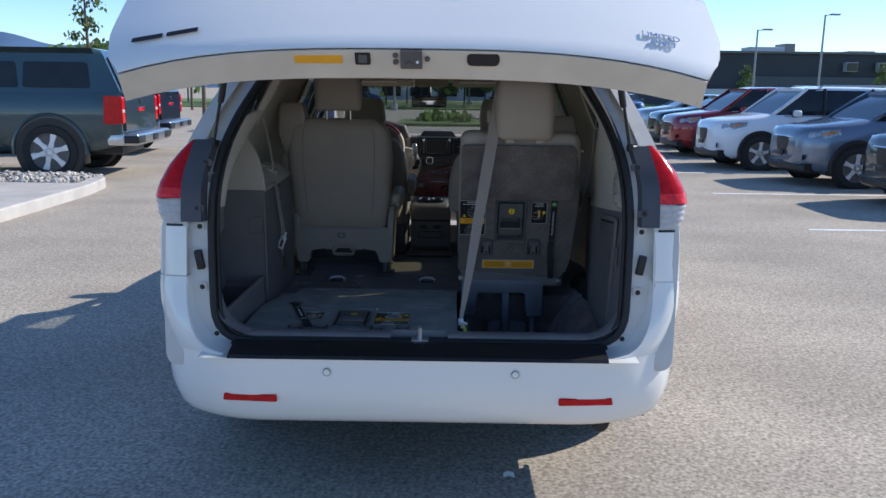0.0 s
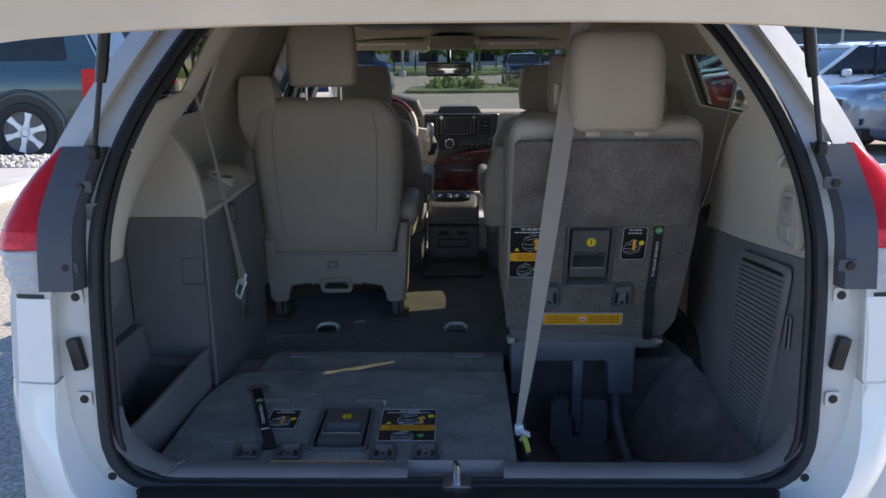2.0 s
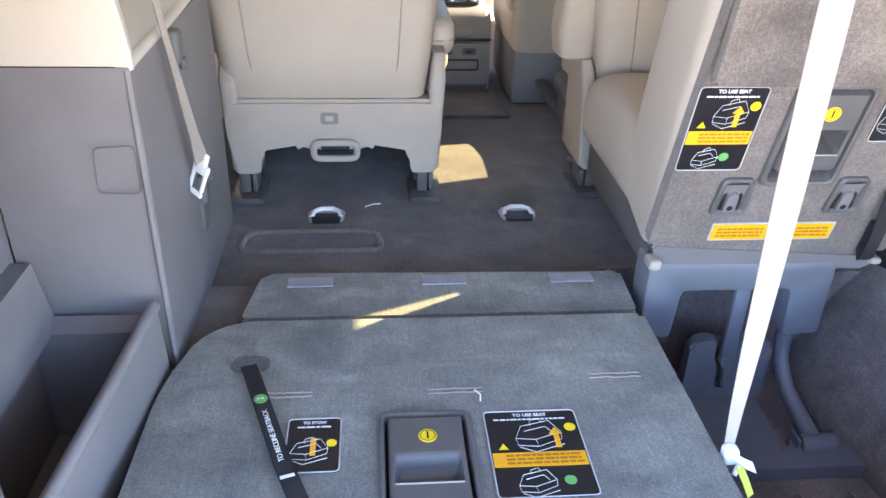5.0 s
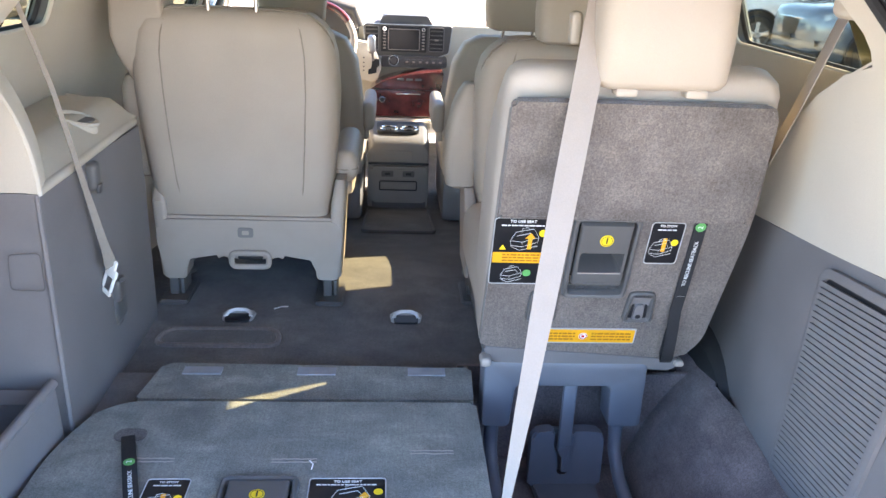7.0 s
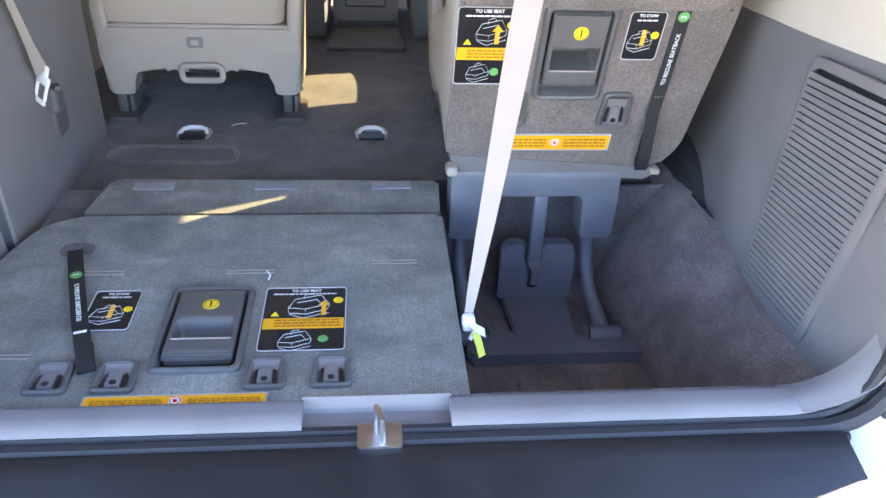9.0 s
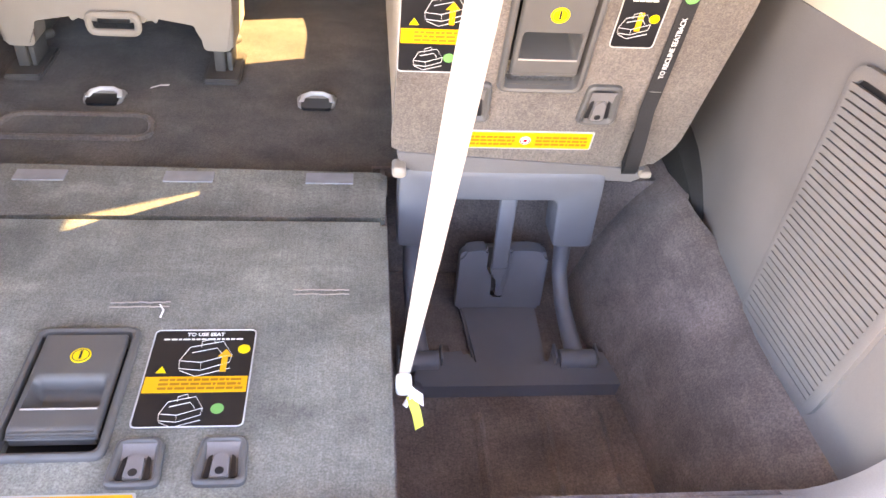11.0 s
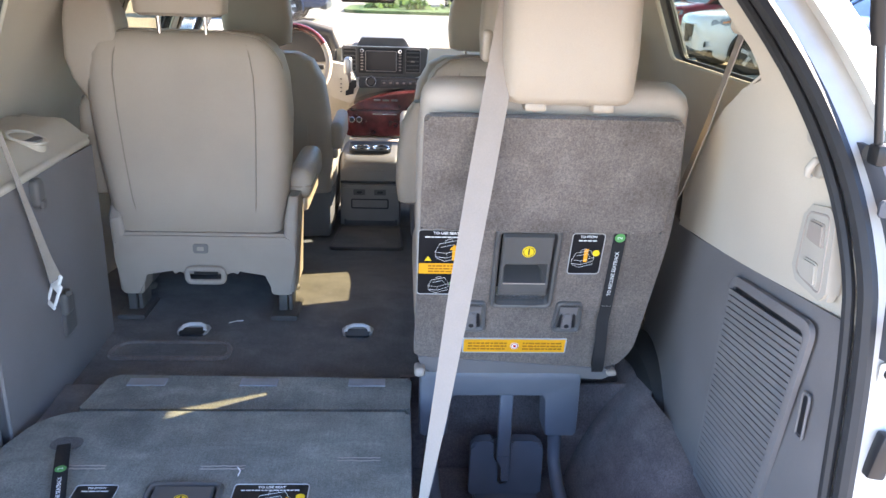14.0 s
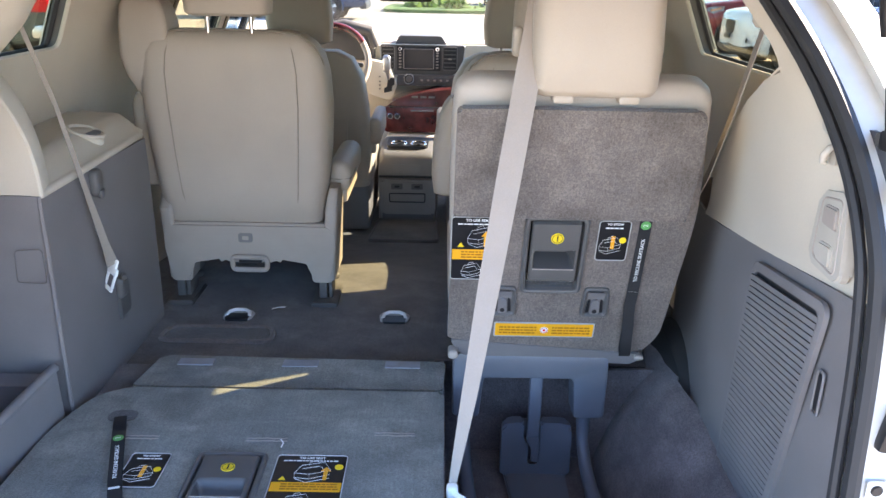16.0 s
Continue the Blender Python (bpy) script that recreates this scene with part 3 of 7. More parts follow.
part("bumper_ledge", sheet(lambda x, v: (x, .008 + .15 * v, .610 + .012 * v), lines(-.78, .78, 14), [0, .1, .5, 1], .003), PAINT, van)
for x, y, z in ((-.79, .075, .565), (-.322, .010, .560), (.345, .010, .560), (.79, .075, .565)):
    m = Matrix.Translation((x, y + .004, z)) @ pose(0, 0, 0, 90, 0, 0) @ pose(0, 0, 0, 0, 28 * (1 if x > .5 else -1 if x < -.5 else 0), 0)
    sn = part("parking_sensor", xf(join(disc(.0145, .006, 20)), m), GREY_L, bumper, "round white parking sensor with a grey ring")
    part("sensor_face", xf(disc(.0115, .0075, 20, .001), m), PAINT, sn)
for s in (-1, 1):
    part("reflector", xf(prism(rounded([(-.10, -.012), (.10, -.016), (.095, .012), (-.098, .015)] if s > 0 else [(-.10, -.016), (.10, -.012), (.098, .015), (-.095, .012)], .006, 3),
                               0, .012, "z", .003), Matrix.Translation((s * .60, .030, .458)) @ pose(0, 0, 0, 90, 0, 0) @ pose(0, 0, 0, 0, s * 7, 0)), RED, bumper, "slim red reflector")
scuff = part("scuff_plate", sheet(lambda x, v: (x, .002 + .128 * v, .6145 + .028 * v + (.004 if 0.05 < v < .95 else -.004)), lines(-.672, .672, 20), [0, .06, .12, .3, .5, .7, .9, 1.0], .004), BLACK, van,
             "black textured scuff plate, scratched")
rnd = random.Random(3)
# pale marks: scuffs that also carry the plate's sunlit sheen in their colour
for k in range(9):
    x = rnd.uniform(-.25, .25)
    part("scuff_glint", xf(plate(-rnd.uniform(.01, .035), rnd.uniform(.01, .035), -.003, rnd.uniform(.001, .006), .002, .0006), Matrix.Translation((x, rnd.uniform(.025, .10), 0)) @ Matrix.Translation((0, 0, .6235)) @ pose(0, 0, 0, 12, 0, rnd.uniform(-12, 12))), LABEL_E, scuff)
part("step_lip", box(-.69, .69, .120, .140, .612, .634, .006), RUBBER, van)

# lamps on the body corners
for s in (-1, 1):
    lamp = part("tail_lamp", xf(prism(rounded(rect(.872, .895, 1.085, 1.19), .006, 3), .26, .36, "y", .004), Matrix.Diagonal((s, 1, 1, 1))), HOUSING, van)
    def lens(z0, z1, rows):
        rings = []
        for k in range(17):
            z = z0 + (z1 - z0) * k / 16
            xo = lerp_rows([(1.055, .955), (1.09, .976), (1.145, .986), (1.20, .976), (1.26, .948), (1.31, .912), (1.355, .868)], z)
            xi = .858 - .030 * max(0, (z - 1.1)) / .25
            yb = rear_y(z) - .040
            rib = rows * (.0022 if k % 4 < 2 else 0)
            xo, yb = xo - rib, yb + rib
            rings.append([(s * p.x, p.y, z) for p in rounded([(xi, yb + .01), (xo - .02, yb + .012), (xo, yb + .12), (xo, yb + .30), (xi, yb + .28)], [.008, .05, .1, .03, .01], 4)])
        return loft(rings)
    part("red_lens", lens(1.148, 1.352, 0), RED, lamp, "red plastic lens")
    part("lens_gasket", lens(1.049, 1.057, 0), BLACK, lamp)
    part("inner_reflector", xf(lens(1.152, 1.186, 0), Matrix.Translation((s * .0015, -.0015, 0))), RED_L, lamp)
    part("clear_lens", lens(1.058, 1.145, 1), CLEAR, lamp, "clear ribbed reversing lens")
    hs = part("lamp_housing", sheet(lambda u, v: (s * (.790 + .074 * u - (.045 * max(0, v - .55) * 1.4)), rear_y(1.065 + .285 * v) - .033 * min(1, u / .12), 1.065 + .285 * v),
                                    [0, .12, .3, .34, .37, .5, .85, 1], lines(0, 1, 8), .01), HOUSING, van, "dark grey lamp housing side")
    for z in (1.115, 1.275):
        m = Matrix.Translation((s * (.806 - .02 * (z > 1.2)), rear_y(z) - .034, z)) @ pose(0, 0, 0, 90, 0, 0)
        cl = part("lamp_clip", xf(plate(-.024 if s > 0 else -.016, .016 if s > 0 else .024, -.012, .012, .004, .005, 0, .002), m), HOUSING, hs)
        part("clip_bolt", xf(disc(.0095, .010, 14, .002), m), BLACK, cl)
    for x, z in ((.806, 1.045), (.797, .826), (.744, .657)):
        m = Matrix.Translation((s * x, rear_y(z) - .002, z)) @ pose(0, 0, 0, 90, 0, 0)
        bolt = part("jamb_bolt", xf(plate(-.016, .016, -.016, .016, .004 if z > .7 else .015, .004, 0, .001), m), PAINT_IN, van, "black rubber stop in a white pad")
        part("stop", xf(disc(.0095, .007, 16, .0015), m), BLACK, bolt)
    part("jamb_buffer", xf(box(-.014, .014, -.036, .036, 0, .022, .005), Matrix.Translation((s * .806, rear_y(.925) + .002, .925)) @ pose(0, 0, 0, 90, s * 10, 0)), BLACK, van, "black rubber buffer")
    strut = part("gas_strut", tube([(s * .760, .262, 1.345), (s * .728, .258, 1.50)], .006, 10), BLACK, van, "black gas strut")
    part("strut_cylinder", tube([(s * .728, .258, 1.49), (s * .722, .257, 1.515), (s * .698, .252, 1.640)], [.011, .0125, .0125], 12), BLACK, strut)
    part("strut_end", join(box(s * .760 - .010, s * .760 + .010, .247, .275, 1.330, 1.360, .006), tube([(s * .76, .28, 1.343), (s * .79, .30, 1.343)], .012, 10)), BLACK, strut)

# sill trim with the latch
SILL, SILL_R = [(.150, .632), (.154, .649), (.170, .659), (.205, .660), (.215, .60), (.150, .60)], [.004, .012, .012, .010, .002, .002]
sill = part("sill_trim", join(prism(rounded(SILL, SILL_R, 4), -.735, -.105, "x"),
                              prism(rounded(SILL, SILL_R, 4), .105, .735, "x"),
                              prism([(.150, .632), (.155, .638), (.195, .638), (.206, .660), (.215, .60), (.150, .60)], -.108, .108, "x")), GREY, van, "grey plastic sill trim")
for s in (-1, 1):
    part("sill_corner", sheet(lambda a, v: (s * (.625 + .135 * math.sin(a) - .02 * v), .155 + .055 * v, .656 + .135 - .135 * math.cos(a) - .002 + .008 * (1 - abs(2 * v - 1))), lines(0, math.pi / 2, 8), lines(0, 1, 4), .004), GREY, sill)
part("latch_striker", join(tube([(.000, .150, .630), (.000, .150, .690), (.006, .128, .690), (.006, .128, .630)], .0052, 10), plate(-.028, .034, .118, .164, .006, .006, .641)), STEEL, van, "steel latch striker")

# ---------------------------------------------------------------- tailgate, raised: modelled shut and turned up about its hinge
HINGE = Vector((0, .70, 1.72))
TURN_UP = Matrix.Translation(HINGE) @ Matrix.Rotation(radians(-54.8), 4, 'X') @ Matrix.Translation(-HINGE)
GATE = [(.645, .030), (.66, .022), (.80, .008), (.98, .0), (1.08, .022), (1.16, .065), (1.24, .115), (1.45, .285), (1.62, .47), (1.715, .66)]
GW = [(.645, .775), (.70, .815), (.80, .835), (1.05, .835), (1.20, .850), (1.34, .805), (1.60, .67), (1.715, .56)]


def gate_point(x, z, d=0.0):
    w = lerp_rows(GW, z)
    return Vector((x * w, lerp_rows(GATE, z) + .085 * abs(x) ** 3 + d, z))


gate_z = lines(.645, 1.715, 22, .66, .98, 1.08, 1.20, 1.22)
tailgate = part("tailgate", xf(sheet(lambda x, z: gate_point(x, z), lines(-1, 1, 20), [z for z in gate_z if z <= 1.22] + [1.22001], .003), TURN_UP), PAINT, van, "white raised tailgate, seen from below")
part("gate_glass", xf(sheet(lambda x, z: gate_point(x, z), lines(-1, 1, 20), [z for z in gate_z if z >= 1.21], .005), TURN_UP), DARKGLASS, tailgate, "dark tinted rear glass")
part("gate_lip", xf(sheet(lambda x, v: gate_point(x, .645 + .010 * v, .005 + .095 * v), lines(-1, 1, 20), lines(0, 1, 4), .004), TURN_UP), CREAM, tailgate, "cream painted bottom flange")
part("gate_trim", xf(sheet(lambda x, z: gate_point(x * (.985 - .06 * (z > 1.25)), z, .092 + .02 * (1 - abs(x) ** 4) - (.05 if z > 1.3 else 0)), lines(-1, 1, 20), [z for z in lines(.668, 1.22, 12)], .006), TURN_UP), BEIGE, tailgate, "beige inner trim panel")
part("gate_edge", xf(join(*[sheet(lambda z, v: gate_point(s * (1 - .02 * v), z, .004 + .088 * v), lines(.65, 1.70, 14), [0, .5, 1], .003) for s in (-1, 1)]), TURN_UP), PAINT_IN, tailgate)
part("gate_spoiler", xf(sheet(lambda x, v: (x * .60, .66 - .17 * v + .06 * x * x, 1.745 - .050 * v), lines(-1, 1, 12), lines(0, 1, 4), .02), TURN_UP), PAINT, tailgate)
def on_lip(bm, x, y=0.0):
    return xf(bm, TURN_UP @ Matrix.Translation((x, .060 + y, .644)) @ pose(0, 0, 0, 174, 0, 0))
part("warning_label", on_lip(plate(-.062, .062, -.016, .016, .002, .002), -.24), ORANGE, tailgate, "orange warning label")
part("pull_recess", on_lip(plate(-.042, .042, -.018, .018, .016, .004), .185), BLACK, tailgate, "black pull recess")
sw = part("switch_bezel", on_lip(plate(-.020, .020, -.018, .018, .006, .004), -.125), BLACK, tailgate)
part("close_button", on_lip(plate(-.011, .011, -.011, .011, .003, .007), -.125), GREY_D, sw)
lt = part("latch_body", on_lip(join(plate(-.028, .028, -.024, .026, .003, .012), xf(disc(.009, .016, 14), Matrix.Translation((-.006, -.012, 0)))), 0), GREY_D, tailgate, "dark metal latch")
part("latch_screw", on_lip(disc(.004, .014, 12), .016, .004), LABEL_W, lt)
for x, y in ((-.041, -.010), (-.041, .010), (.041, 0)):
    part("lip_bolt", on_lip(disc(.0072, .006, 12, .001), x, y), GREY_D, tailgate)
GO = lambda x, z, d=-.003: TURN_UP @ frame_at(gate_point(x, z, d), gate_point(x + .06, z) - gate_point(x - .06, z), gate_point(x, z + .01) - gate_point(x, z - .01))
gar = part("chrome_garnish", xf(prism(rounded([(-.45, -.030), (.45, -.030), (.36, .010), (0, .030), (-.36, .010)], .03, 4), 0, .022, "z", .006), GO(0, 1.045, 0)), CHROME, tailgate, "chrome garnish bar")
part("model_mark", join(*[xf(plate(-.020, .020, -.018, .018, .004, .004), GO(-.19 + .076 * k, 1.045, -.022)) for k in range(6)]), CHROME, gar, "row of chrome model shapes")
text("trim_letters", "LIMITED\nAWD", .030, CHROME, tailgate, GO(.80, .73, -.005), .002)
part("dealer_mark", join(*[xf(plate(a, b, -.008, .008, .002, .0016), GO(-.80, .73, -.005)) for a, b in ((-.094, -.006), (.006, .094))]), BLACK, tailgate, "two black dealer bars")
em = part("emblem_disc", xf(disc(.055, .008, 28, .003), GO(0, 1.15, 0)), CHROME, tailgate, "round chrome emblem")
for x in (-.12, .14):
    part("plate_slot", xf(plate(-.014, .014, -.005, .005, .002, .003), GO(x, .86)), BLACK, tailgate)
    part("plate_lamp", xf(plate(-.04, .04, -.010, .010, .005, .004), GO(x, .985)), CLEAR, tailgate)
part("reverse_camera", xf(box(-.014, .014, -.012, .012, 0, .02, .004), GO(-.27, .99)), BLACK, tailgate)
for s in (-1, 1):
    gl = part("gate_lamp", xf(sheet(lambda u, v: gate_point(s * (1.0 - .40 * u * (1 - .25 * v)), 1.085 + (.13 * v), -.012), lines(0, 1, 8), lines(0, 1, 5), .014), TURN_UP), RED, tailgate, "red lamp in the tailgate")
    part("gate_clear_lens", xf(sheet(lambda u, v: gate_point(s * (1.0 - .26 * u), 1.045 + .038 * v, -.010), lines(0, 1, 6), lines(0, 1, 2), .012), TURN_UP), CLEAR, gl)

# ---------------------------------------------------------------- the van: cabin shell
OPEN_X = [(.60, .70), (.70, .745), (1.0, .762), (1.10, .765), (1.37, .733), (1.665, .588)]
FRONT_Y = [(1.04, .905), (1.12, .875), (1.20, .825), (1.28, .755), (1.34, .685), (1.385, .60), (1.41, .50), (1.45, .49), (1.52, .565), (1.66, .71)]


def colour_line(y):
    return 1.116 - .072 * (y - .17) / .73


for s in (-1, 1):
    trim = part("side_trim", sheet(lambda y, z: (s * (side_x(y, z) - (.040 if z < 1.5 else .038)), lean_y(y, z), z), lines(.55, 3.40, 24, .62, *[w for v in wins_of(s).values() for w in v[:2]]),
                                   lines(.46, 1.685, 16, *[w for v in wins_of(s).values() for w in v[2:]]), .006, [(v[0] - .1 * (v[0] < 1), v[1], v[2], v[3]) for v in wins_of(s).values()]), BEIGE, van, "beige side trim")
    for a, b, c, d in wins_of(s).values():
        a -= .1 * (a < 1)
        pts = [Vector((lean_y(p.x, p.y), p.y)) for p in rounded([(a, c), (b, c), (b, d), (a, d)], .03, 5)]
        part("window_seal", ring_tube([(s * (side_x(p.x, p.y) - .014), p.x, p.y) for p in pts], .008, 6), RUBBER, trim)
        part("window_reveal", loft([[(s * (side_x(p.x, p.y) - d), p.x, p.y) for p in pts] for d in (.006, .020, .044)], caps=False), GREY_D, trim)
        part("reveal_lip", ring_tube([(s * (side_x(p.x, p.y) - .044), p.x, p.y) for p in pts], .006, 6), BEIGE, trim)
    part("door_armrest", pillow(s * .80 - .05, s * .80 + .05, 1.75, 2.30, .90, 1.0, .03), BEIGE, trim)

# right-hand cargo side
def right_lower(y, v):
    back = rear_y(.56 + .55 * v) + .016
    y = back + (y - .15) * (1.26 - back) / 1.05
    z0, z1 = lerp_rows([(.15, .60), (.31, .560), (.52, .562), (.75, .540), (.88, .50), (.95, .47), (1.06, .46), (1.25, .46)], y), colour_line(min(y, .92))
    z = z0 + (z1 - z0) * v
    x = .748 - .010 * min(1, max(0, (y - .2) / .5)) - .012 * (1 - v)
    x += .12 * max(0, y - .707 - .168 * (z - .568))
    if y > 1.16:
        x += (y - 1.16) * .8
    return (x, y, z)


lower_r = part("cargo_side_panel", sheet(right_lower, lines(.15, 1.20, 30), lines(0, 1, 12), .005), GREY, van, "grey plastic cargo side panel with a vent grille")


def right_upper(z, v):
    y0, y1 = rear_y(z) + .016, lerp_rows(FRONT_Y, z)
    y = y0 + (y1 - y0) * v
    xo = lerp_rows(OPEN_X, z) - .010
    bulge = .012 * math.sin(math.pi * v) if z < 1.4 else 0
    if z < 1.24:
        z += (colour_line(y) - 1.04) * (1 - (z - 1.04) / .20)
    return (xo - bulge - .012 * v, y, z)


upper_r = part("pillar_trim", sheet(right_upper, lines(1.04, 1.685, 26), lines(0, 1, 12), .005), BEIGE, van, "beige rear pillar trim")
part("pillar_trim_return", sheet(lambda z, v: (right_upper(z, 1)[0] + .130 * v, lerp_rows(FRONT_Y, z) + .02 * math.sin(v * math.pi) - .02 * v, right_upper(z, 1)[2] + .012 * v), lines(1.04, 1.685, 22), lines(0, 1, 6), .004), BEIGE, upper_r)
# vent grille
def gy(z, k):
    u = (z - .61) / .43
    return (.582 - .030 * u) if k else (.372 - .085 * u)


gx = lambda y, z: right_lower(y, 0.5)[0] - .004 - .006 * (z > 1.0) * 0
def gz(y, z):
    """The grille's rows rise a little towards the rear."""
    return z - .10 * (y - .56) * (.6 + .4 * (z - .61) / .43)


grow = lambda d: [(y, gz(y, z)) for y, z in ((gy(.606, 0) - d, .606 - d), (gy(1.040, 0) - d, 1.040 + d), (gy(1.040, 1) + d, 1.040 + d), (gy(.606, 1) + d, .606 - d))]
part("grille_back", prism(rounded(grow(0), .02, 4), .7275, .731, "x"), BLACK, lower_r)
fr_o, fr_m, fr_i = rounded(grow(.016), .034, 5), rounded(grow(.008), .028, 5), rounded(grow(-.001), .022, 5)
part("grille_frame", loft([[(x, p.x, p.y) for p in ring] for x, ring in ((.733, fr_o), (.7240, fr_o), (.7215, fr_m), (.7225, fr_i), (.733, fr_i), (.733, fr_o))], caps=False), GREY, lower_r)
zz = .613
while zz < 1.036:
    ym = (gy(zz, 0) + gy(zz, 1)) / 2
    part("slat", xf(box(-.5, .5, -.5, .5, -.5, .5, 0), Matrix.LocRotScale((.7248, ym, gz(ym, zz)), Euler((-.10 * (.6 + .4 * (zz - .61) / .43), radians(12), 0)), (.0085, gy(zz, 1) - gy(zz, 0), .0088))), GREY, lower_r, smooth=0)
    zz += .0121
part("grille_slot", prism(rounded([(.258, .905), (.258, .970), (.272, .970), (.272, .905)], .004, 3), .731, .7375, "x", .001), BLACK, lower_r)
part("slot_lip", ring_tube([(.7315, p.x, p.y) for p in rounded([(.255, .900), (.255, .975), (.275, .975), (.275, .900)], .006, 4)], .0025, 6), GREY, lower_r)
part("round_cap", xf(disc(.045, .004, 28, .002), frame_at((.7490, .890, .785), (-.12, -1, 0), (0, 0, 1))), GREY, lower_r)
# switch plate and coat hook in the pillar trim
pl = part("switch_plate", prism(rounded([(.262, 1.120), (.277, 1.262), (.362, 1.248), (.372, 1.128)], .018, 4), .7275, .7485, "x", .005), PLATE, upper_r, "beige plate with seat folding switches")
for z in (1.155, 1.215):
    part("rocker_switch", prism(rounded([(.292, z - .018), (.297, z + .018), (.338, z + .016), (.338, z - .016)], .006, 3), .7225, .732, "x", .003), GREY_L if z > 1.2 else PLATE, pl)
part("plate_rim", ring_tube([(.7282, p.x, p.y) for p in rounded([(.279, 1.130), (.289, 1.248), (.351, 1.238), (.357, 1.140)], .014, 4)], .0022, 5), GREY_L, pl)
part("hook_knob", join(xf(disc(.0165, .012, 20, .005), frame_at((.724, .356, 1.352), (0, -1, 0), (0, 0, 1))), tube([(.735, .356, 1.352), (.722, .356, 1.352)], .010, 12)), PLATE, upper_r)
part("coat_hook", join(xf(plate(-.010, .010, -.020, .018, .008, .004), frame_at((.727, .338, 1.312), (0, -1, 0), (0, 0, 1))),
                       tube([(.728, .338, 1.322), (.716, .338, 1.318), (.709, .340, 1.306), (.710, .342, 1.296), (.716, .343, 1.294)], [.005, .006, .006, .005, .004], 10)), PLATE, upper_r)

# left-hand cargo side: a deep pocket behind the opening, then a raised wheel-house panel
lower_l = part("cargo_side_panel", join(
    sheet(lambda y, v: (-.678 - .030 * v * (y < 0) - .010 * (y - .685) - .014 * max(0, v - .8), y, .585 + (1.116 - .585) * v - .006 * (y - .685)), lines(.690, 1.30, 12), lines(0, 1, 10), .005),
    sheet(lambda x, v: (x, .690 + .01 * (1 - v), .50 + (1.116 - .50) * v), lines(-.900, -.682, 6), lines(0, 1, 8), .005),
    tube([(-.684, .693, .55), (-.686, .693, 1.112)], .0045, 12)), GREY, van, "grey plastic cargo side panel with a storage pocket")
part("panel_hatch", ring_tube([(p.x, .682, p.y) for p in rounded([(-.752, .932), (-.690, .930), (-.690, 1.006), (-.748, 1.002)], .010, 4)], .0011, 5), GREY_D, lower_l)
pocket = part("storage_pocket", join(
    sheet(lambda y, z: (-.905 + .02 * (z < .7), y, z), lines(.20, .70, 6), lines(.48, 1.14, 8), .005),
    sheet(lambda x, y: (x, y, .50), lines(-.905, -.70, 4), lines(.17, .695, 6), .005),
    sheet(lambda y, v: (-.755 - .15 * v, .235 + .02 * v, y), lines(.50, 1.24, 6), lines(0, 1, 4), .004)), GREY, van, "grey storage pocket")
part("pocket_divider", join(loft([[(x0, y, .585), (x0 + .026, y, .585), (x0 + .020, y, zt), (x0 + .004, y, zt)] for y, x0, zt in ((.665, -.712, .738), (.50, -.725, .728), (.30, -.752, .705), (.215, -.766, .70))]),
                            tube([(-.700, .675, .738), (-.713, .50, .729), (-.740, .30, .706), (-.754, .21, .70)], .0105, 10)), GREY, pocket)
part("pocket_ledge", join(sheet(lambda y, v: (-.905 + .045 * v, y, .81 - .11 * (v > .6) * (v - .6) / .4), lines(.22, .685, 8), [0, .3, .6, .8, 1], .004),
                          sheet(lambda x, v: (x, .684 - .030 * v, .715 - .015 * v), lines(-.89, -.715, 6), [0, .5, 1], .004),
                          sheet(lambda x, z: (x, .655, z), lines(-.89, -.715, 4), lines(.5, .70, 3), .004)), GREY, pocket)


POCKET_Y = [(1.40, .585), (1.45, .585), (1.50, .605), (1.60, .64), (1.66, .70)]


def left_pillar(z, v):
    low = 1.20
    y0 = rear_y(z) + .016 if z < 1.45 else lerp_rows(POCKET_Y, z)
    y1 = lerp_rows([(1.06, .30), (1.18, .34), (1.26, .42), (1.33, .56), (1.40, .66), (1.45, .72), (1.50, .74), (1.60, .80), (1.68, .86)], z)
    y = y0 + (y1 - y0) * v
    return (-(lerp_rows(OPEN_X, z) - .012) - .02 * (1 - v) * 0 + .012 * math.sin(math.pi * v), y, z)


upper_l = part("pillar_trim", sheet(left_pillar, lines(1.11, 1.685, 30), lines(0, 1, 10), .005), BEIGE, van, "beige rear pillar trim")
part("pillar_cubby", join(
    sheet(lambda z, v: (-(lerp_rows(OPEN_X, z) + .030), rear_y(z) + .01 + (lerp_rows(POCKET_Y, z) + .02 - rear_y(z)) * v, z), lines(1.44, 1.68, 8), lines(0, 1, 4), .004),
    sheet(lambda x, v: (-x, rear_y(1.455) + .012 + .17 * v, 1.449 + .004 * v), lines(.675, .74, 3), lines(0, 1, 3), .004)), GREY_D, upper_l, "dark open cubby in the pillar")
part("pillar_foot", sheet(lambda z, v: (-(lerp_rows(OPEN_X, z) - .010) - .03 * v * (z < 1.0), rear_y(z) + .016 + .085 * v, z), lines(.66, 1.118, 10), lines(0, 1, 4), .005), GREY, upper_l)
def arch_x(v):
    """The inner edge of the arched pillar panel, from the colour line upwards."""
    return -.682 - .022 * v - .105 * v ** 2.6


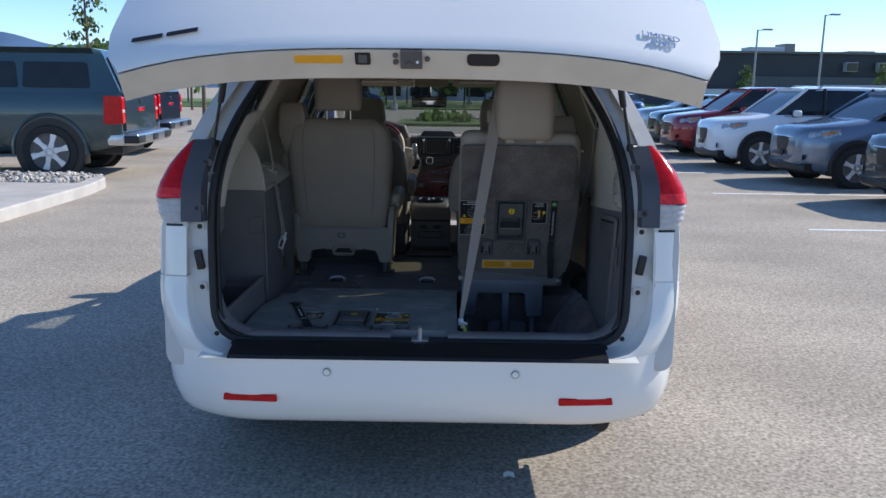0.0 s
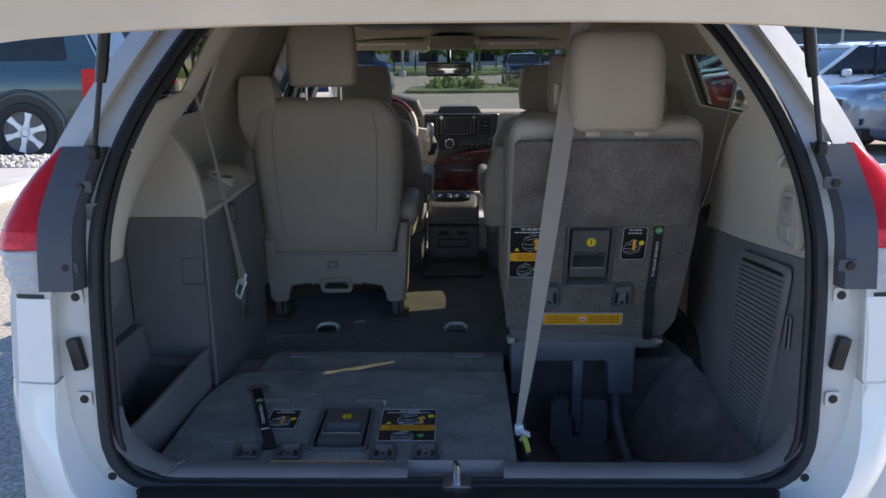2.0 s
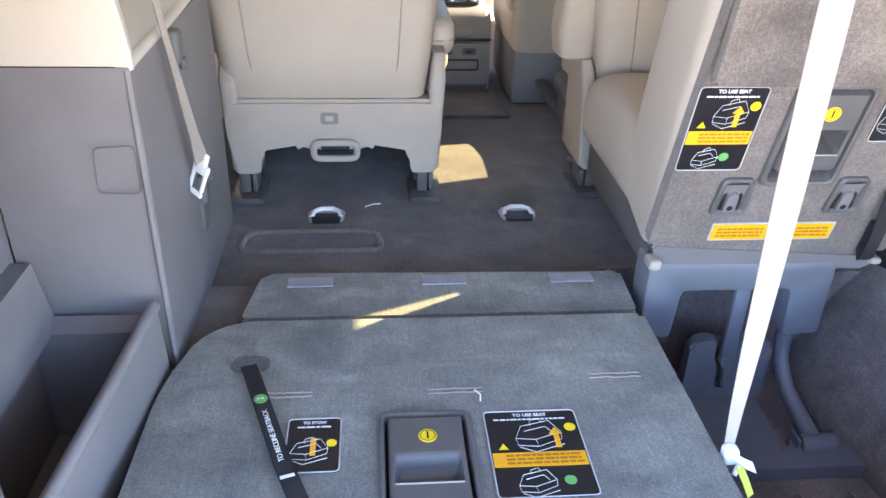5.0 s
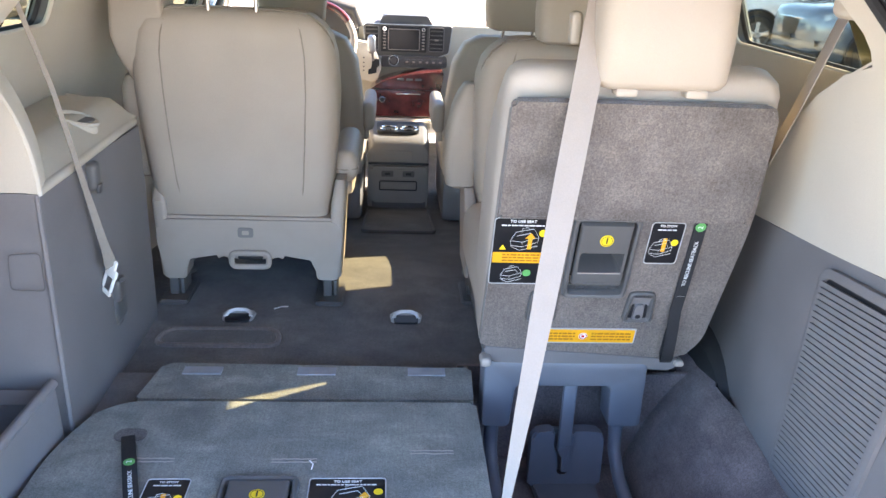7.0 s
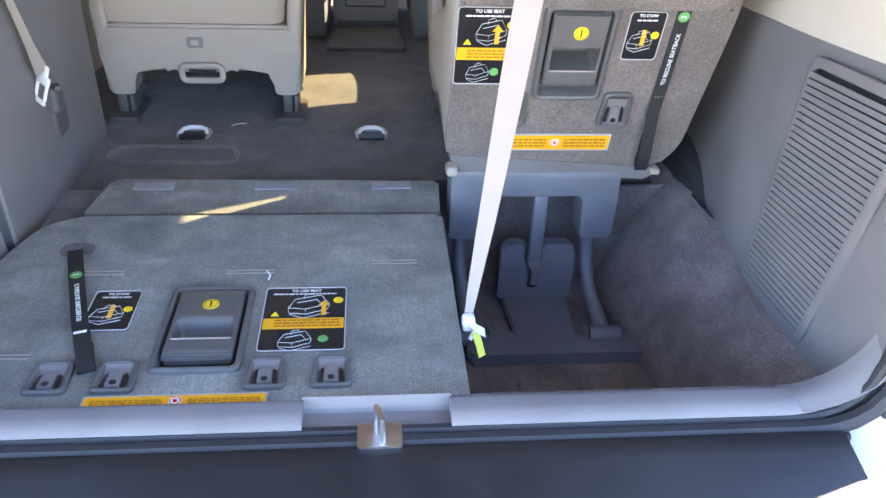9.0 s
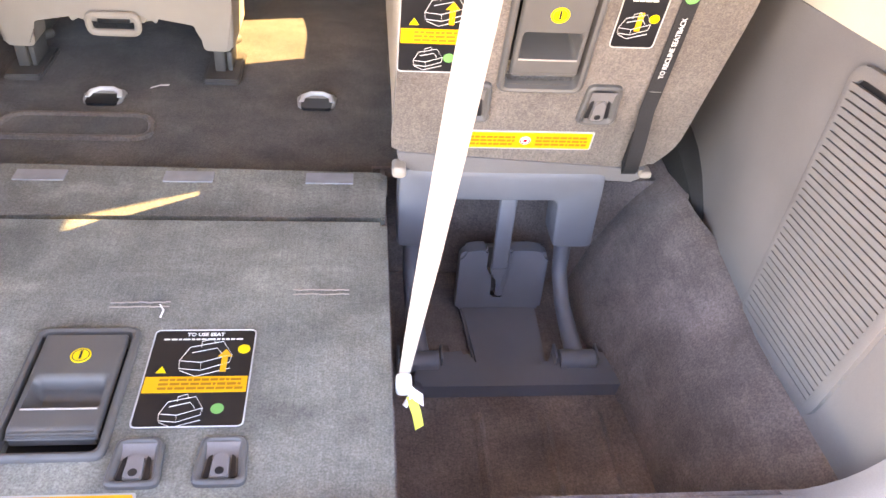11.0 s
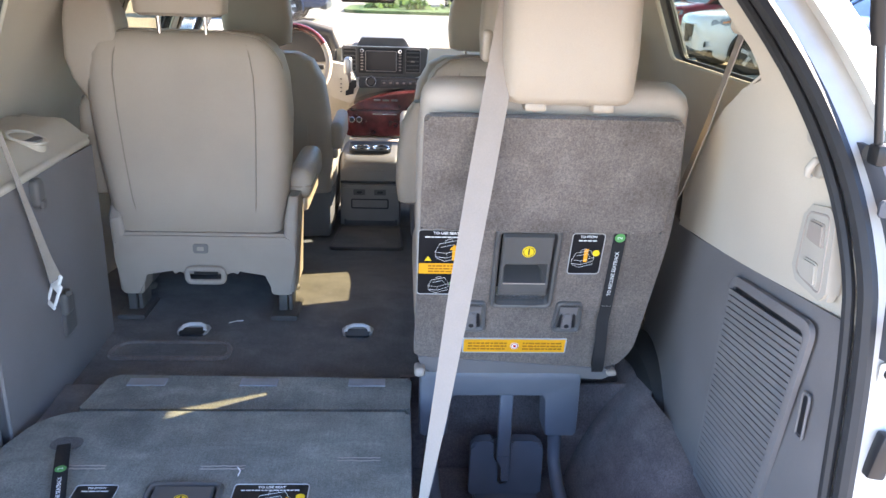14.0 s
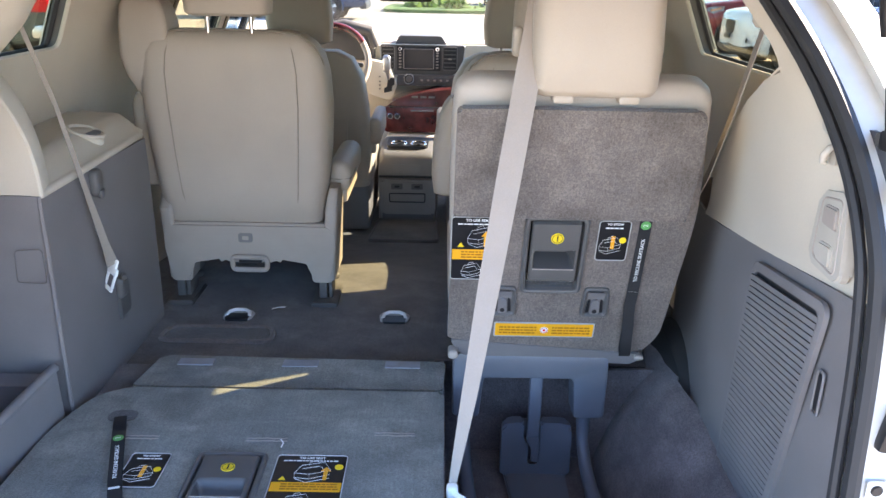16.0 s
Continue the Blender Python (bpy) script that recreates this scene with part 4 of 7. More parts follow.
part("wheelhouse_trim", join(
    sheet(lambda u, v: (-.905 + (arch_x(v) + .905) * u, .690 + .02 * v, 1.118 + .27 * v), lines(0, 1, 8), lines(0, 1, 14), .005),
    tube([(arch_x(v / 14), .697 + .02 * v / 14, 1.112 + .27 * v / 14) for v in range(15)], .0062, 10),
    sheet(lambda v, q: (arch_x(v) - .004 - .13 * q * q, .697 + .02 * v + .20 * q, 1.118 + .27 * v + .02 * q), lines(0, 1, 12), lines(0, 1, 8), .004),
    sheet(lambda x, y: (x, y, 1.124 + .045 * ease(-.69, -.76, x) + .02 * (y - .7)), lines(-.89, -.690, 10), lines(.700, 1.30, 12), .005),
    tube([(-.690, .692, 1.115), (-.690, .90, 1.1185), (-.692, 1.10, 1.1225), (-.694, 1.28, 1.126), (-.715, 1.305, 1.128), (-.76, 1.312, 1.158), (-.86, 1.312, 1.176)], .0105, 10),
    sheet(lambda x, z: (x, 1.312, z), lines(-.87, -.700, 4), lines(1.03, 1.125, 3), .004)), BEIGE, van, "beige ledge over the wheel house")
part("ledge_cup", join(tube([(-.748, 1.08, 1.118), (-.748, 1.08, 1.1655)], [.0375, .0405], 24), ring_tube([(-.748 + .041 * math.cos(a), 1.08 + .041 * math.sin(a), 1.1725 - .012 * math.cos(a)) for a in [2 * math.pi * i / 24 for i in range(24)]], .005, 6)), BEIGE, lower_l, "round cup well in the ledge")
part("cup_floor", xf(disc(.035, .003, 24), Matrix.Translation((-.748, 1.08, 1.1665))), GREY, lower_l)
for z in (1.333,):
    part("coat_hook", join(tube([(-.735, .335, z), (-.716, .335, z), (-.710, .335, z + .012)], .007, 10), xf(disc(.014, .006, 16, .002), frame_at((-.728, .335, z), (0, 1, 0), (0, 0, 1)))), BEIGE, upper_l)

# roof lining and what hangs from it
lining = part("headliner", sheet(lambda x, y: (x, y, 1.690 - .05 * abs(x / .72) ** 3 - .085 * max(0, (y - 2.2) / .8) ** 1.5), lines(-.75, .75, 12), lines(.60, 3.05, 14), .006), LINER, van, "beige cloth headliner")
part("sunroof_shade", box(-.40, .40, 1.7, 2.4, 1.652, 1.676, .006), GREY_D, lining, "dark sunroof shade")
oc = part("overhead_console", box(-.13, .09, 2.62, 2.86, 1.565, 1.632, .012), BEIGE, lining)
for x in (-.075, .035):
    part("map_lamp", box(x - .025, x + .025, 2.64, 2.69, 1.560, 1.567, .003), CLEAR, oc)
for x0, x1 in ((-.56, -.16), (.12, .54)):
    vis = part("sun_visor", xf(pillow(x0, x1, -.085, .085, -.008, .008, .008), Matrix.Translation((0, 2.86, 1.592)) @ pose(0, 0, 0, -14, 0, 0)), LINER, lining)
    part("visor_label", xf(plate(x0 + .05, x0 + .30, -.07, -.03, .002, .001), Matrix.Translation((0, 2.86, 1.5815)) @ pose(0, 0, 0, -14, 0, 0)), LABEL_W, vis)
mir = part("rear_view_mirror", join(pillow(-.165, .080, 2.975, 3.005, 1.425, 1.500, .014), tube([(-.04, 3.0, 1.49), (-.04, 3.06, 1.57)], .012)), BLACK, van, "black rear-view mirror")
part("mirror_glass", box(-.155, .070, 2.9715, 2.9745, 1.434, 1.491, .001), CHROME, mir)

# ---------------------------------------------------------------- floors of the cabin
def floor_z(y):
    return lerp_rows([(.9, .583), (1.7, .583), (2.5, .475), (3.9, .45)], y)


part("cabin_carpet", join(sheet(lambda x, y: (x, y, floor_z(y)), lines(-.86, .150, 14), lines(.93, 3.7, 30), .01),
                          sheet(lambda x, y: (x, y, floor_z(y)), lines(.150, .86, 10), lines(1.02, 3.7, 26), .01)), CARPET_F, van, "dark grey cabin carpet")
cr = part("carpet_recess", ring_tube([(p.x - .49, p.y + 1.172, .585) for p in rounded([(-.158, -.048), (.158, -.048), (.146, .046), (-.146, .046)], .04, 6)], .0075, 8), CARPET_B, van, "rounded moulded outline in the carpet")
part("recess_floor", xf(prism(rounded([(-.150, -.042), (.150, -.042), (.140, .042), (-.140, .042)], .04, 6), 0, .004, "z", .002), Matrix.Translation((-.49, 1.172, .582))), CARPET_F, cr)
well = part("seat_well", join(
    sheet(lambda x, y: (x, y, .335), lines(.12, .66, 6), lines(.19, 1.0, 8), .01),
    sheet(lambda x, z: (x, .985 + .02 * math.sin(8 * x), z), lines(.12, .86, 8), lines(.33, .60, 6), .01),
    sheet(lambda y, z: (.145 - .01 * (z < .5), y, z), lines(.19, 1.0, 8), lines(.33, .60, 4), .01),
    sheet(lambda x, z: (x, .205, z), lines(.12, .86, 8), lines(.33, .650, 4), .01)), CARPET_W, van, "dark carpeted seat well")
part("wheelhouse_carpet", sheet(lambda y, v: (.600 - .055 * math.exp(-((y - .86) / .22) ** 2) + (.170 + .02 * (y > .9)) * v ** 1.25 + .012 * math.sin(9 * y) * v * (1 - v) * 4,
                                              y, .330 + .285 * (1 - (1 - v) ** 1.7) + .010 * math.sin(7 * y + 2 * v)), lines(.19, 1.24, 28), lines(0, 1, 12), .006), CARPET_W, well)
for x in (.30, .42, .52):
    part("well_rib", sheet(lambda u, y: (x + .02 * u, y, .337 + .005 * (1 - abs(2 * u - 1))), [0, .5, 1], lines(.23, .60, 4), .002), CARPET_W, well)
part("cargo_base", box(-.70, .132, .205, .97, .45, .598, .01), CARPET_F, van)
# seat strikers in the carpet
for x in (-.464, -.002):
    st = part("seat_striker", xf(prism(rounded([(-.040, -.034), (.040, -.034), (.046, .020), (.030, .034), (-.030, .034), (-.046, .020)], .016, 5), 0, .006, "z", .002), Matrix.Translation((x, 1.30, .582))), LABEL_E, van, "pale oval seat striker")
    part("striker_hole", xf(prism(rounded([(-.034, -.034), (.034, -.034), (.034, .012), (-.034, .012)], .012, 4), 0, .0065, "z"), Matrix.Translation((x, 1.296, .5828))), BLACK, st)
    part("striker_bar", tube([(x - .034, 1.290, .588), (x - .030, 1.312, .592), (x - .014, 1.324, .593), (x + .014, 1.324, .593), (x + .030, 1.312, .592), (x + .034, 1.290, .588)], .0055, 8), LABEL_W, st)
for x in (.265,):
    part("seat_rail", box(x - .018, x + .018, 1.30, 2.4, .572, .592, .004), GREY_D, van)

# ---------------------------------------------------------------- dashboard and console
dash = part("dashboard", join(
    sheet(lambda x, v: (x, 3.60 + .40 * v, 1.150 - .020 * v - .02 * abs(x / .8) ** 3), lines(-.82, .82, 18), lines(0, 1, 4), .01),
    sheet(lambda x, v: (x, 3.58 + .12 * v ** 2 + .05 * abs(x) * v, 1.152 - .50 * v - .02 * abs(x / .8) ** 3), lines(-.82, .82, 18), lines(0, 1, 10), .01)), CREAM_D, van, "beige and wood dashboard")
part("dash_top", box(-.80, .80, 3.62, 3.98, 1.140, 1.156, .008), GREY_L, dash)
hood = part("display_hood", prism(rounded([(-.135, 1.145), (.150, 1.145), (.120, 1.195), (-.11, 1.195)], .015, 3), 3.56, 3.72, "y", .006), GREY_D, dash)
stackp = part("centre_panel", prism(rounded([(-.215, 1.150), (.250, 1.150), (.235, 1.010), (.17, .985), (-.15, .985), (-.205, 1.010)], .015, 4), 3.545, 3.62, "y", .008), GREY_D, dash, "dark grey centre panel")
sc = part("screen", prism(rounded(rect(-.122, .116, 1.012, 1.142), .006, 3), 3.535, 3.56, "y", .003), BLACK, stackp, "dark navigation screen")
part("screen_glass", prism(rounded(rect(-.084, .078, 1.024, 1.128), .004, 3), 3.532, 3.54, "y", .001), SCREEN, sc)
part("glass_edge", ring_tube([(p.x, 3.532, p.y) for p in rounded(rect(-.084, .078, 1.024, 1.128), .006, 3)], .0018, 6), GREY_L, sc)
for x in (-.104, .098):
    for z in (1.030, 1.046, 1.062, 1.078, 1.094, 1.108):
        part("screen_button", box(x - .007, x + .007, 3.530, 3.54, z - .0035, z + .0035, .002), GREY_L, sc)
    part("knob_cap", xf(disc(.006, .021, 14, .002), frame_at((x, 3.546, 1.128), (1, 0, 0), (0, 0, 1))), BLACK, sc)
    part("knob", xf(disc(.010, .018, 18, .003), frame_at((x, 3.546, 1.128), (1, 0, 0), (0, 0, 1))), CHROME, sc)
for x0, x1 in ((-.205, -.135), (.128, .205)):
    vt = part("air_vent", prism(rounded(rect(x0, x1, 1.020, 1.140), .008, 3), 3.536, 3.56, "y", .003), BLACK, stackp)
    for k in range(5):
        part("vent_slat", box(x0 + .006, x1 - .006, 3.530, 3.54, 1.032 + k * .022, 1.038 + k * .022, .001), GREY_D, vt)
    part("vent_frame", ring_tube([(p.x, 3.535, p.y) for p in rounded(rect(x0, x1, 1.020, 1.140), .008, 3)], .0022, 6), GREY, vt)
    part("vent_tab", box((x0 + x1) / 2 - .010, (x0 + x1) / 2 + .010, 3.524, 3.532, 1.074, 1.082, .002), GREY_L, vt)
row = part("climate_panel", prism(rounded(rect(-.12, .225, .935, .992), .012, 4), 3.52, 3.60, "y", .006), GREY_D, dash)
part("climate_dial", xf(disc(.030, .022, 24, .004), frame_at((-.055, 3.523, .972), (1, 0, 0), (0, 0, 1))), BLACK, row)
part("dial_face", xf(disc(.018, .026, 24, .002), frame_at((-.055, 3.523, .972), (1, 0, 0), (0, 0, 1))), GREY_D, row)
part("dial_ring", ring_tube([(-.055 + .026 * math.cos(a), 3.500, .972 + .026 * math.sin(a)) for a in [2 * math.pi * i / 24 for i in range(24)]], .0025, 6), CHROME, row)
part("panel_trim", ring_tube([(p.x, 3.544, p.y) for p in rounded([(-.215, 1.150), (.250, 1.150), (.235, 1.010), (.17, .985), (-.15, .985), (-.205, 1.010)], .015, 4)], .003, 6), STEEL, stackp)
for k in range(6):
    cb = part("climate_button", box(.000 + k * .035, .030 + k * .035, 3.512, 3.53, .952, .978, .003), GREY_D, row)
    part("button_mark", box(.008 + k * .035, .022 + k * .035, 3.509, 3.513, .960, .970, .001), GREY_L, cb)
wood = part("wood_panel", prism(rounded([(-.178, .708), (.165, .708), (.205, .940), (.11, .933), (-.02, .912), (-.12, .884), (-.182, .832)], [.012, .012, .02, .06, .06, .06, .03], 5), 3.36, 3.56, "y", .010), WOOD, dash, "glossy red-brown burl wood panel")
part("wood_door", prism(rounded(rect(-.085, .150, .718, .838), .008, 3), 3.352, 3.37, "y", .004), WOOD, wood)
part("wood_crease", box(-.176, .180, 3.355, 3.362, .842, .845, .001), BLACK, wood)
part("wood_pull", box(-.04, .085, 3.346, 3.356, .822, .828, .002), CHROME, wood)
part("socket_plate", prism(rounded(rect(-.164, -.092, .722, .836), .006, 3), 3.352, 3.37, "y", .003), WOOD, wood)
for x in (-.147, -.110):
    so = part("socket", xf(disc(.014, .010, 18, .003), frame_at((x, 3.352, .795), (1, 0, 0), (0, 0, 1))), BLACK, wood)
    part("socket_ring", ring_tube([(x + .014 * math.cos(a), 3.343, .795 + .014 * math.sin(a)) for a in [2 * math.pi * i / 16 for i in range(16)]], .0016, 5), CHROME, so)
for k in range(3):
    part("wood_button", box(-.035 + .045 * k, .000 + .045 * k, 3.352, 3.37, .892, .902, .003), GREY, wood)
part("gear_panel", prism(rounded([(-.285, 1.08), (-.17, 1.06), (-.115, .945), (-.15, .86), (-.27, .90)], .02, 4), 3.44, 3.58, "y", .008), CREAM_D, dash)
part("gear_gate", prism(rounded([(-.165, .985), (-.128, .985), (-.128, .950), (-.142, .944), (-.142, .915), (-.185, .905), (-.185, .930), (-.168, .936)], .004, 2), 3.43, 3.46, "y", .002), BLACK, dash, "black stepped shift gate")
for z in (.925, .945, .965, .99):
    part("gear_mark", box(-.212, -.204, 3.434, 3.445, z - .003, z + .003, .001), GREY_D, dash)
part("gear_lever", join(tube([(-.160, 3.44, .975), (-.165, 3.38, 1.03)], .008), pillow(-.188, -.146, 3.35, 3.40, 1.02, 1.11, .018)), STEEL, dash, "chrome and black gear lever")
part("lower_tray", prism(rounded(rect(-.16, .14, .655, .70), .012, 3), 3.30, 3.55, "y", .008), CREAM_D, dash)
part("tray_catch", box(-.05, .06, 3.294, 3.304, .672, .690, .003), STEEL, dash)
part("tray_lid", prism(rounded(rect(-.105, .105, .660, .697), .006, 3), 3.292, 3.31, "y", .003), BEIGE, dash)
part("instrument_hood", join(tube([(-.58, 3.50, 1.14), (-.55, 3.50, 1.22), (-.40, 3.50, 1.25), (-.26, 3.50, 1.22), (-.23, 3.50, 1.14)], .03, 10), box(-.57, -.24, 3.54, 3.62, 1.06, 1.23, .02)), GREY_D, dash)
dash.matrix_basis = Matrix.Translation((.008, 0, .034))
swl = part("steering_wheel", ring_tube([Vector((-.42, 3.15, 1.125)) + Vector((.185 * math.cos(a), -.075 * math.sin(a) * -1, .172 * math.sin(a))) for a in [2 * math.pi * i / 36 for i in range(36)]], .016, 10), LEATHER, van, "steering wheel with a wood-trimmed rim")
arc = [Vector((-.42, 3.149, 1.125)) + Vector((.185 * math.cos(a), .075 * math.sin(a), .172 * math.sin(a))) for a in [math.pi * (.18 + .64 * i / 16) for i in range(17)]]
part("wheel_wood", tube(arc, .0175, 10), WOOD, swl)
part("wheel_hub", join(pillow(-.495, -.345, 3.16, 3.22, 1.04, 1.17, .03), box(-.58, -.26, 3.165, 3.185, 1.10, 1.125, .008)), GREY_D, swl)

con = part("centre_console", loft([[(cx + p.x, y, p.y) for p in rounded([(-w, .462), (w, .462), (w, zt - .03), (w - .02, zt), (-w + .02, zt), (-w, zt - .03)], .012, 3)]
                                   for y, w, zt, cx in ((2.775, .130, .762, -.019), (2.79, .134, .782, -.019), (2.83, .136, .796, -.019), (2.95, .138, .802, -.019), (3.07, .138, .806, -.019))]), TAUPE, van, "taupe centre console with cup holders")
part("console_face", prism(rounded([(-.142, .508), (.112, .508), (.108, .672), (-.138, .672)], [.02, .02, .012, .012], 5), 2.752, 2.79, "y", .010), TAUPE, con)
part("face_panel", prism(rounded(rect(-.108, .070, .560, .664), .008, 3), 2.748, 2.76, "y", .003), TAUPE, con)
part("drawer_outline", ring_tube([(p.x, 2.746, p.y) for p in rounded(rect(-.100, .062, .568, .608), .006, 3)], .0026, 6), BLACK, con)
part("console_drawer", prism(rounded(rect(-.096, .058, .572, .604), .005, 3), 2.745, 2.77, "y", .003), TAUPE, con)
for x in (-.066, .026):
    so = part("console_socket", prism(rounded(rect(x - .026, x + .026, .628, .654), .004, 3), 2.744, 2.77, "y", .002), GREY_D, con)
    part("socket_slot", box(x - .012, x + .012, 2.741, 2.746, .636, .646, .002), BLACK, so)
part("console_plinth", box(-.135, .105, 2.760, 2.80, .462, .512, .006), GREY_D, con)
part("console_groove", box(-.150, .114, 2.766, 2.778, .676, .686, .002), BLACK, con)
part("upper_door", prism(rounded(rect(-.080, .040, .694, .738), .005, 3), 2.768, 2.78, "y", .002), TAUPE, con)
part("console_tray", xf(prism(rounded([(-.115, 2.83), (.070, 2.83), (.075, 3.03), (-.120, 3.03)], .03, 5), .798, .812, "z", .004), Matrix.Identity(4)), BLACK, con)
for x in (-.062, .028):
    part("cup_ring", ring_tube([(x + .038 * math.cos(a), 2.88 + .038 * math.sin(a), .816) for a in [2 * math.pi * i / 20 for i in range(20)]], .004, 6), CHROME, con)
con.matrix_basis = Matrix.Translation((0, -.105, -.010))
mat_at = Matrix.Translation((0, 2.42, .4890)) @ pose(0, 0, 0, -7.0, 0, 0)
tray = part("floor_tray", xf(prism(rounded([(-.165, -.24), (.13, -.24), (.12, .24), (-.155, .24)], .03, 5), 0, .008, "z", .003), mat_at), CARPET_F, van)
part("tray_rim", xf(ring_tube([(p.x, p.y, .009) for p in rounded([(-.160, -.235), (.125, -.235), (.115, .235), (-.150, .235)], .03, 5)], .005, 6), mat_at), GREY_D, tray)

# ---------------------------------------------------------------- seats
def seam(pts, r=.0016):
    return tube(pts, r, 5)


def captain_chair(at, mirror=1, arm_up=True, tall=1.0, drop=0.0):
    """A second-row chair, its back towards +-y = 0, centred on x = 0, floor at z = 0."""
    s = mirror
    c = thing("captain_chair", "taupe leather captain's chair with folding armrests on floor rails", "seat", at, "second-row seats")
    X, Y, Z = at

    def w(bm):
        return xf(bm, Matrix.Translation(at) @ Matrix.Diagonal((s, 1, tall, 1)))

    def top(bm):
        return w(xf(bm, Matrix.Translation((0, 0, -drop))))

    def w2(bm):
        return w(xf(bm, Matrix.Translation((.018, 0, 0)) @ Matrix.Diagonal((.96, 1, 1, 1))))
    back = part("backrest", w(stack([(.245, -.215, .215, .02, .10, .03), (.26, -.236, .236, .005, .14, .05), (.36, -.250, .250, -.010, .155, .06), (.48, -.262, .262, -.020, .155, .06), (.60, -.268, .268, -.027, .15, .06),
                                     (.70, -.264, .262, -.034, .14, .055), (.750, -.254, .250, -.035, .125, .05), (.780, -.238, .230, -.030, .11, .045), (.802, -.210, .200, -.016, .10, .035), (.812, -.17, .165, .0, .085, .025)], 6)), LEATHER, c)
    for x in (-.17, .17):
        part("back_seam", w(seam([(x * .94, .008, .27), (x * 1.0, -.0105, .36), (x * 1.04, -.0205, .48), (x * 1.07, -.0275, .60), (x * 1.07, -.0345, .70), (x * 1.03, -.0355, .75), (x * .98, -.027, .783)], .0018)), STITCH, back)
    part("top_seam", w(seam([(-.262, .030, .66), (-.2565, -.004, .735), (-.238, -.018, .775), (-.204, -.010, .803), (-.12, .0, .8130), (0, .002, .8135), (.12, .0, .8130), (.196, -.010, .803), (.232, -.018, .775), (.2525, -.004, .735), (.258, .030, .66)], .0026)), STITCH, back)
    part("shoulder_wing", w(stack([(.62, -.272, -.20, .02, .11, .012), (.69, -.292, -.18, -.024, .11, .014), (.74, -.304, -.165, -.030, .11, .014), (.83, -.302, -.170, -.024, .10, .014), (.876, -.298, -.180, -.014, .09, .014), (.888, -.290, -.19, -.006, .08, .010)])), LEATHER, back)
    shell = part("back_shell", w2(prism(rounded([(-.258, .258), (-.268, .20), (-.254, .070), (-.190, .070), (-.186, .142), (-.09, .146), (-.075, .136), (.075, .136), (.09, .146), (.186, .142), (.190, .070), (.254, .070), (.268, .20), (.258, .258)],
                                               [.03, .06, .014, .014, .02, .01, .01, .01, .01, .02, .014, .014, .06, .03], 3), -.012, .08, "y", .008)), GREY_L, c, "pale grey plastic lower back shell")
    part("shell_badge", w2(xf(prism(rounded(rect(-.022, .022, -.014, .014), .007, 4), 0, .003, "z", .001), frame_at((-.012, -.012, .214), (1, 0, 0), (0, 0, 1)))), GREY, shell)
    part("badge_mark", w2(xf(plate(-.010, .010, -.006, .006, .003, .004), frame_at((-.012, -.012, .214), (1, 0, 0), (0, 0, 1)))), GREY_L, shell)
    part("release_handle", w2(join(ring_tube([(p.x, -.022, p.y) for p in rounded(rect(-.054, .054, .116, .156), .016, 4)], .0085, 8), box(-.040, .040, -.014, .0, .134, .152, .004))), GREY_L, c)
    part("release_slot", w2(box(-.036, .036, -.020, -.010, .136, .150, .003)), BLACK, c)
    part("cushion", w(pillow(-.205, .205, .08, .60, .14, .262, .06)), LEATHER, c)
    # the low rear box is added to stop sun passing under the chair
    part("seat_base", w(join(box(-.235, .235, .06, .52, .125, .19, .02), box(-.22, .22, .34, .5, .012, .14, .01))), GREY_D, c)
    # rails added as sun blocks, in the place of the dark mechanism
    for x in (-.222, .222):
        part("sun_block_rail", w(box(x - .012, x + .012, .075, .36, .014, .13, .004)), GREY_D, c)
    for x in (-.228, .228):
        leg = part("leg", w2(box(x - .028, x + .028, -.008, .075, .074, .15, .008)), GREY_L, c)
        part("leg_mechanism", w2(join(tube([(x - .02, .05, .055), (x + .02, .14, .040)], .012), box(x - .020, x + .006, .010, .12, .012, .080, .004), box(x + .010, x + .022, .015, .10, .012, .060, .003))), GREY_D, leg)
        part("foot", w2(prism(rounded([(x - .042, -.035), (x + .042, -.035), (x + .042, .12), (x - .042, .12)], .008, 3), .0, .014, "z", .004)), GREY_D, leg)
        part("leg_bolt", w2(xf(disc(.006, .003, 10), frame_at((x + .010, -.008, .098), (1, 0, 0), (0, 0, 1)))), BLACK, leg)
    head = part("headrest", top(stack([(.852, -.095, .095, -.045, .035, .02), (.860, -.113, .113, -.055, .05, .03), (.93, -.118, .118, -.062, .055, .035), (1.01, -.116, .116, -.062, .05, .035),
                                     (1.05, -.108, .108, -.055, .045, .03), (1.066, -.09, .09, -.04, .03, .02)], 5)), LEATHER, c)
    for x in (-.06, .06):
        part("headrest_post", w(tube([(x, .0, .76), (x, -.01, .87)], .006, 10)), CHROME, head)
    if arm_up:
        part("armrest_up", w(stack([(.350, .262, .312, .06, .15, .02), (.360, .248, .332, .045, .165, .03), (.42, .244, .340, .035, .17, .035), (.52, .243, .336, .03, .16, .035), (.60, .243, .322, .03, .15, .035), (.645, .247, .306, .045, .135, .028), (.668, .254, .290, .06, .12, .018)])), LEATHER, c)
    else:
        part("armrest_down", w(join(pillow(.238, .312, .10, .46, .328, .424, .034), box(.245, .30, .14, .42, .28, .34, .02))), LEATHER, c)
        part("armrest_seam", w(seam([(.239, .108, .372), (.275, .0995, .370), (.311, .108, .372), (.3125, .25, .372)], .002)), STITCH, c)
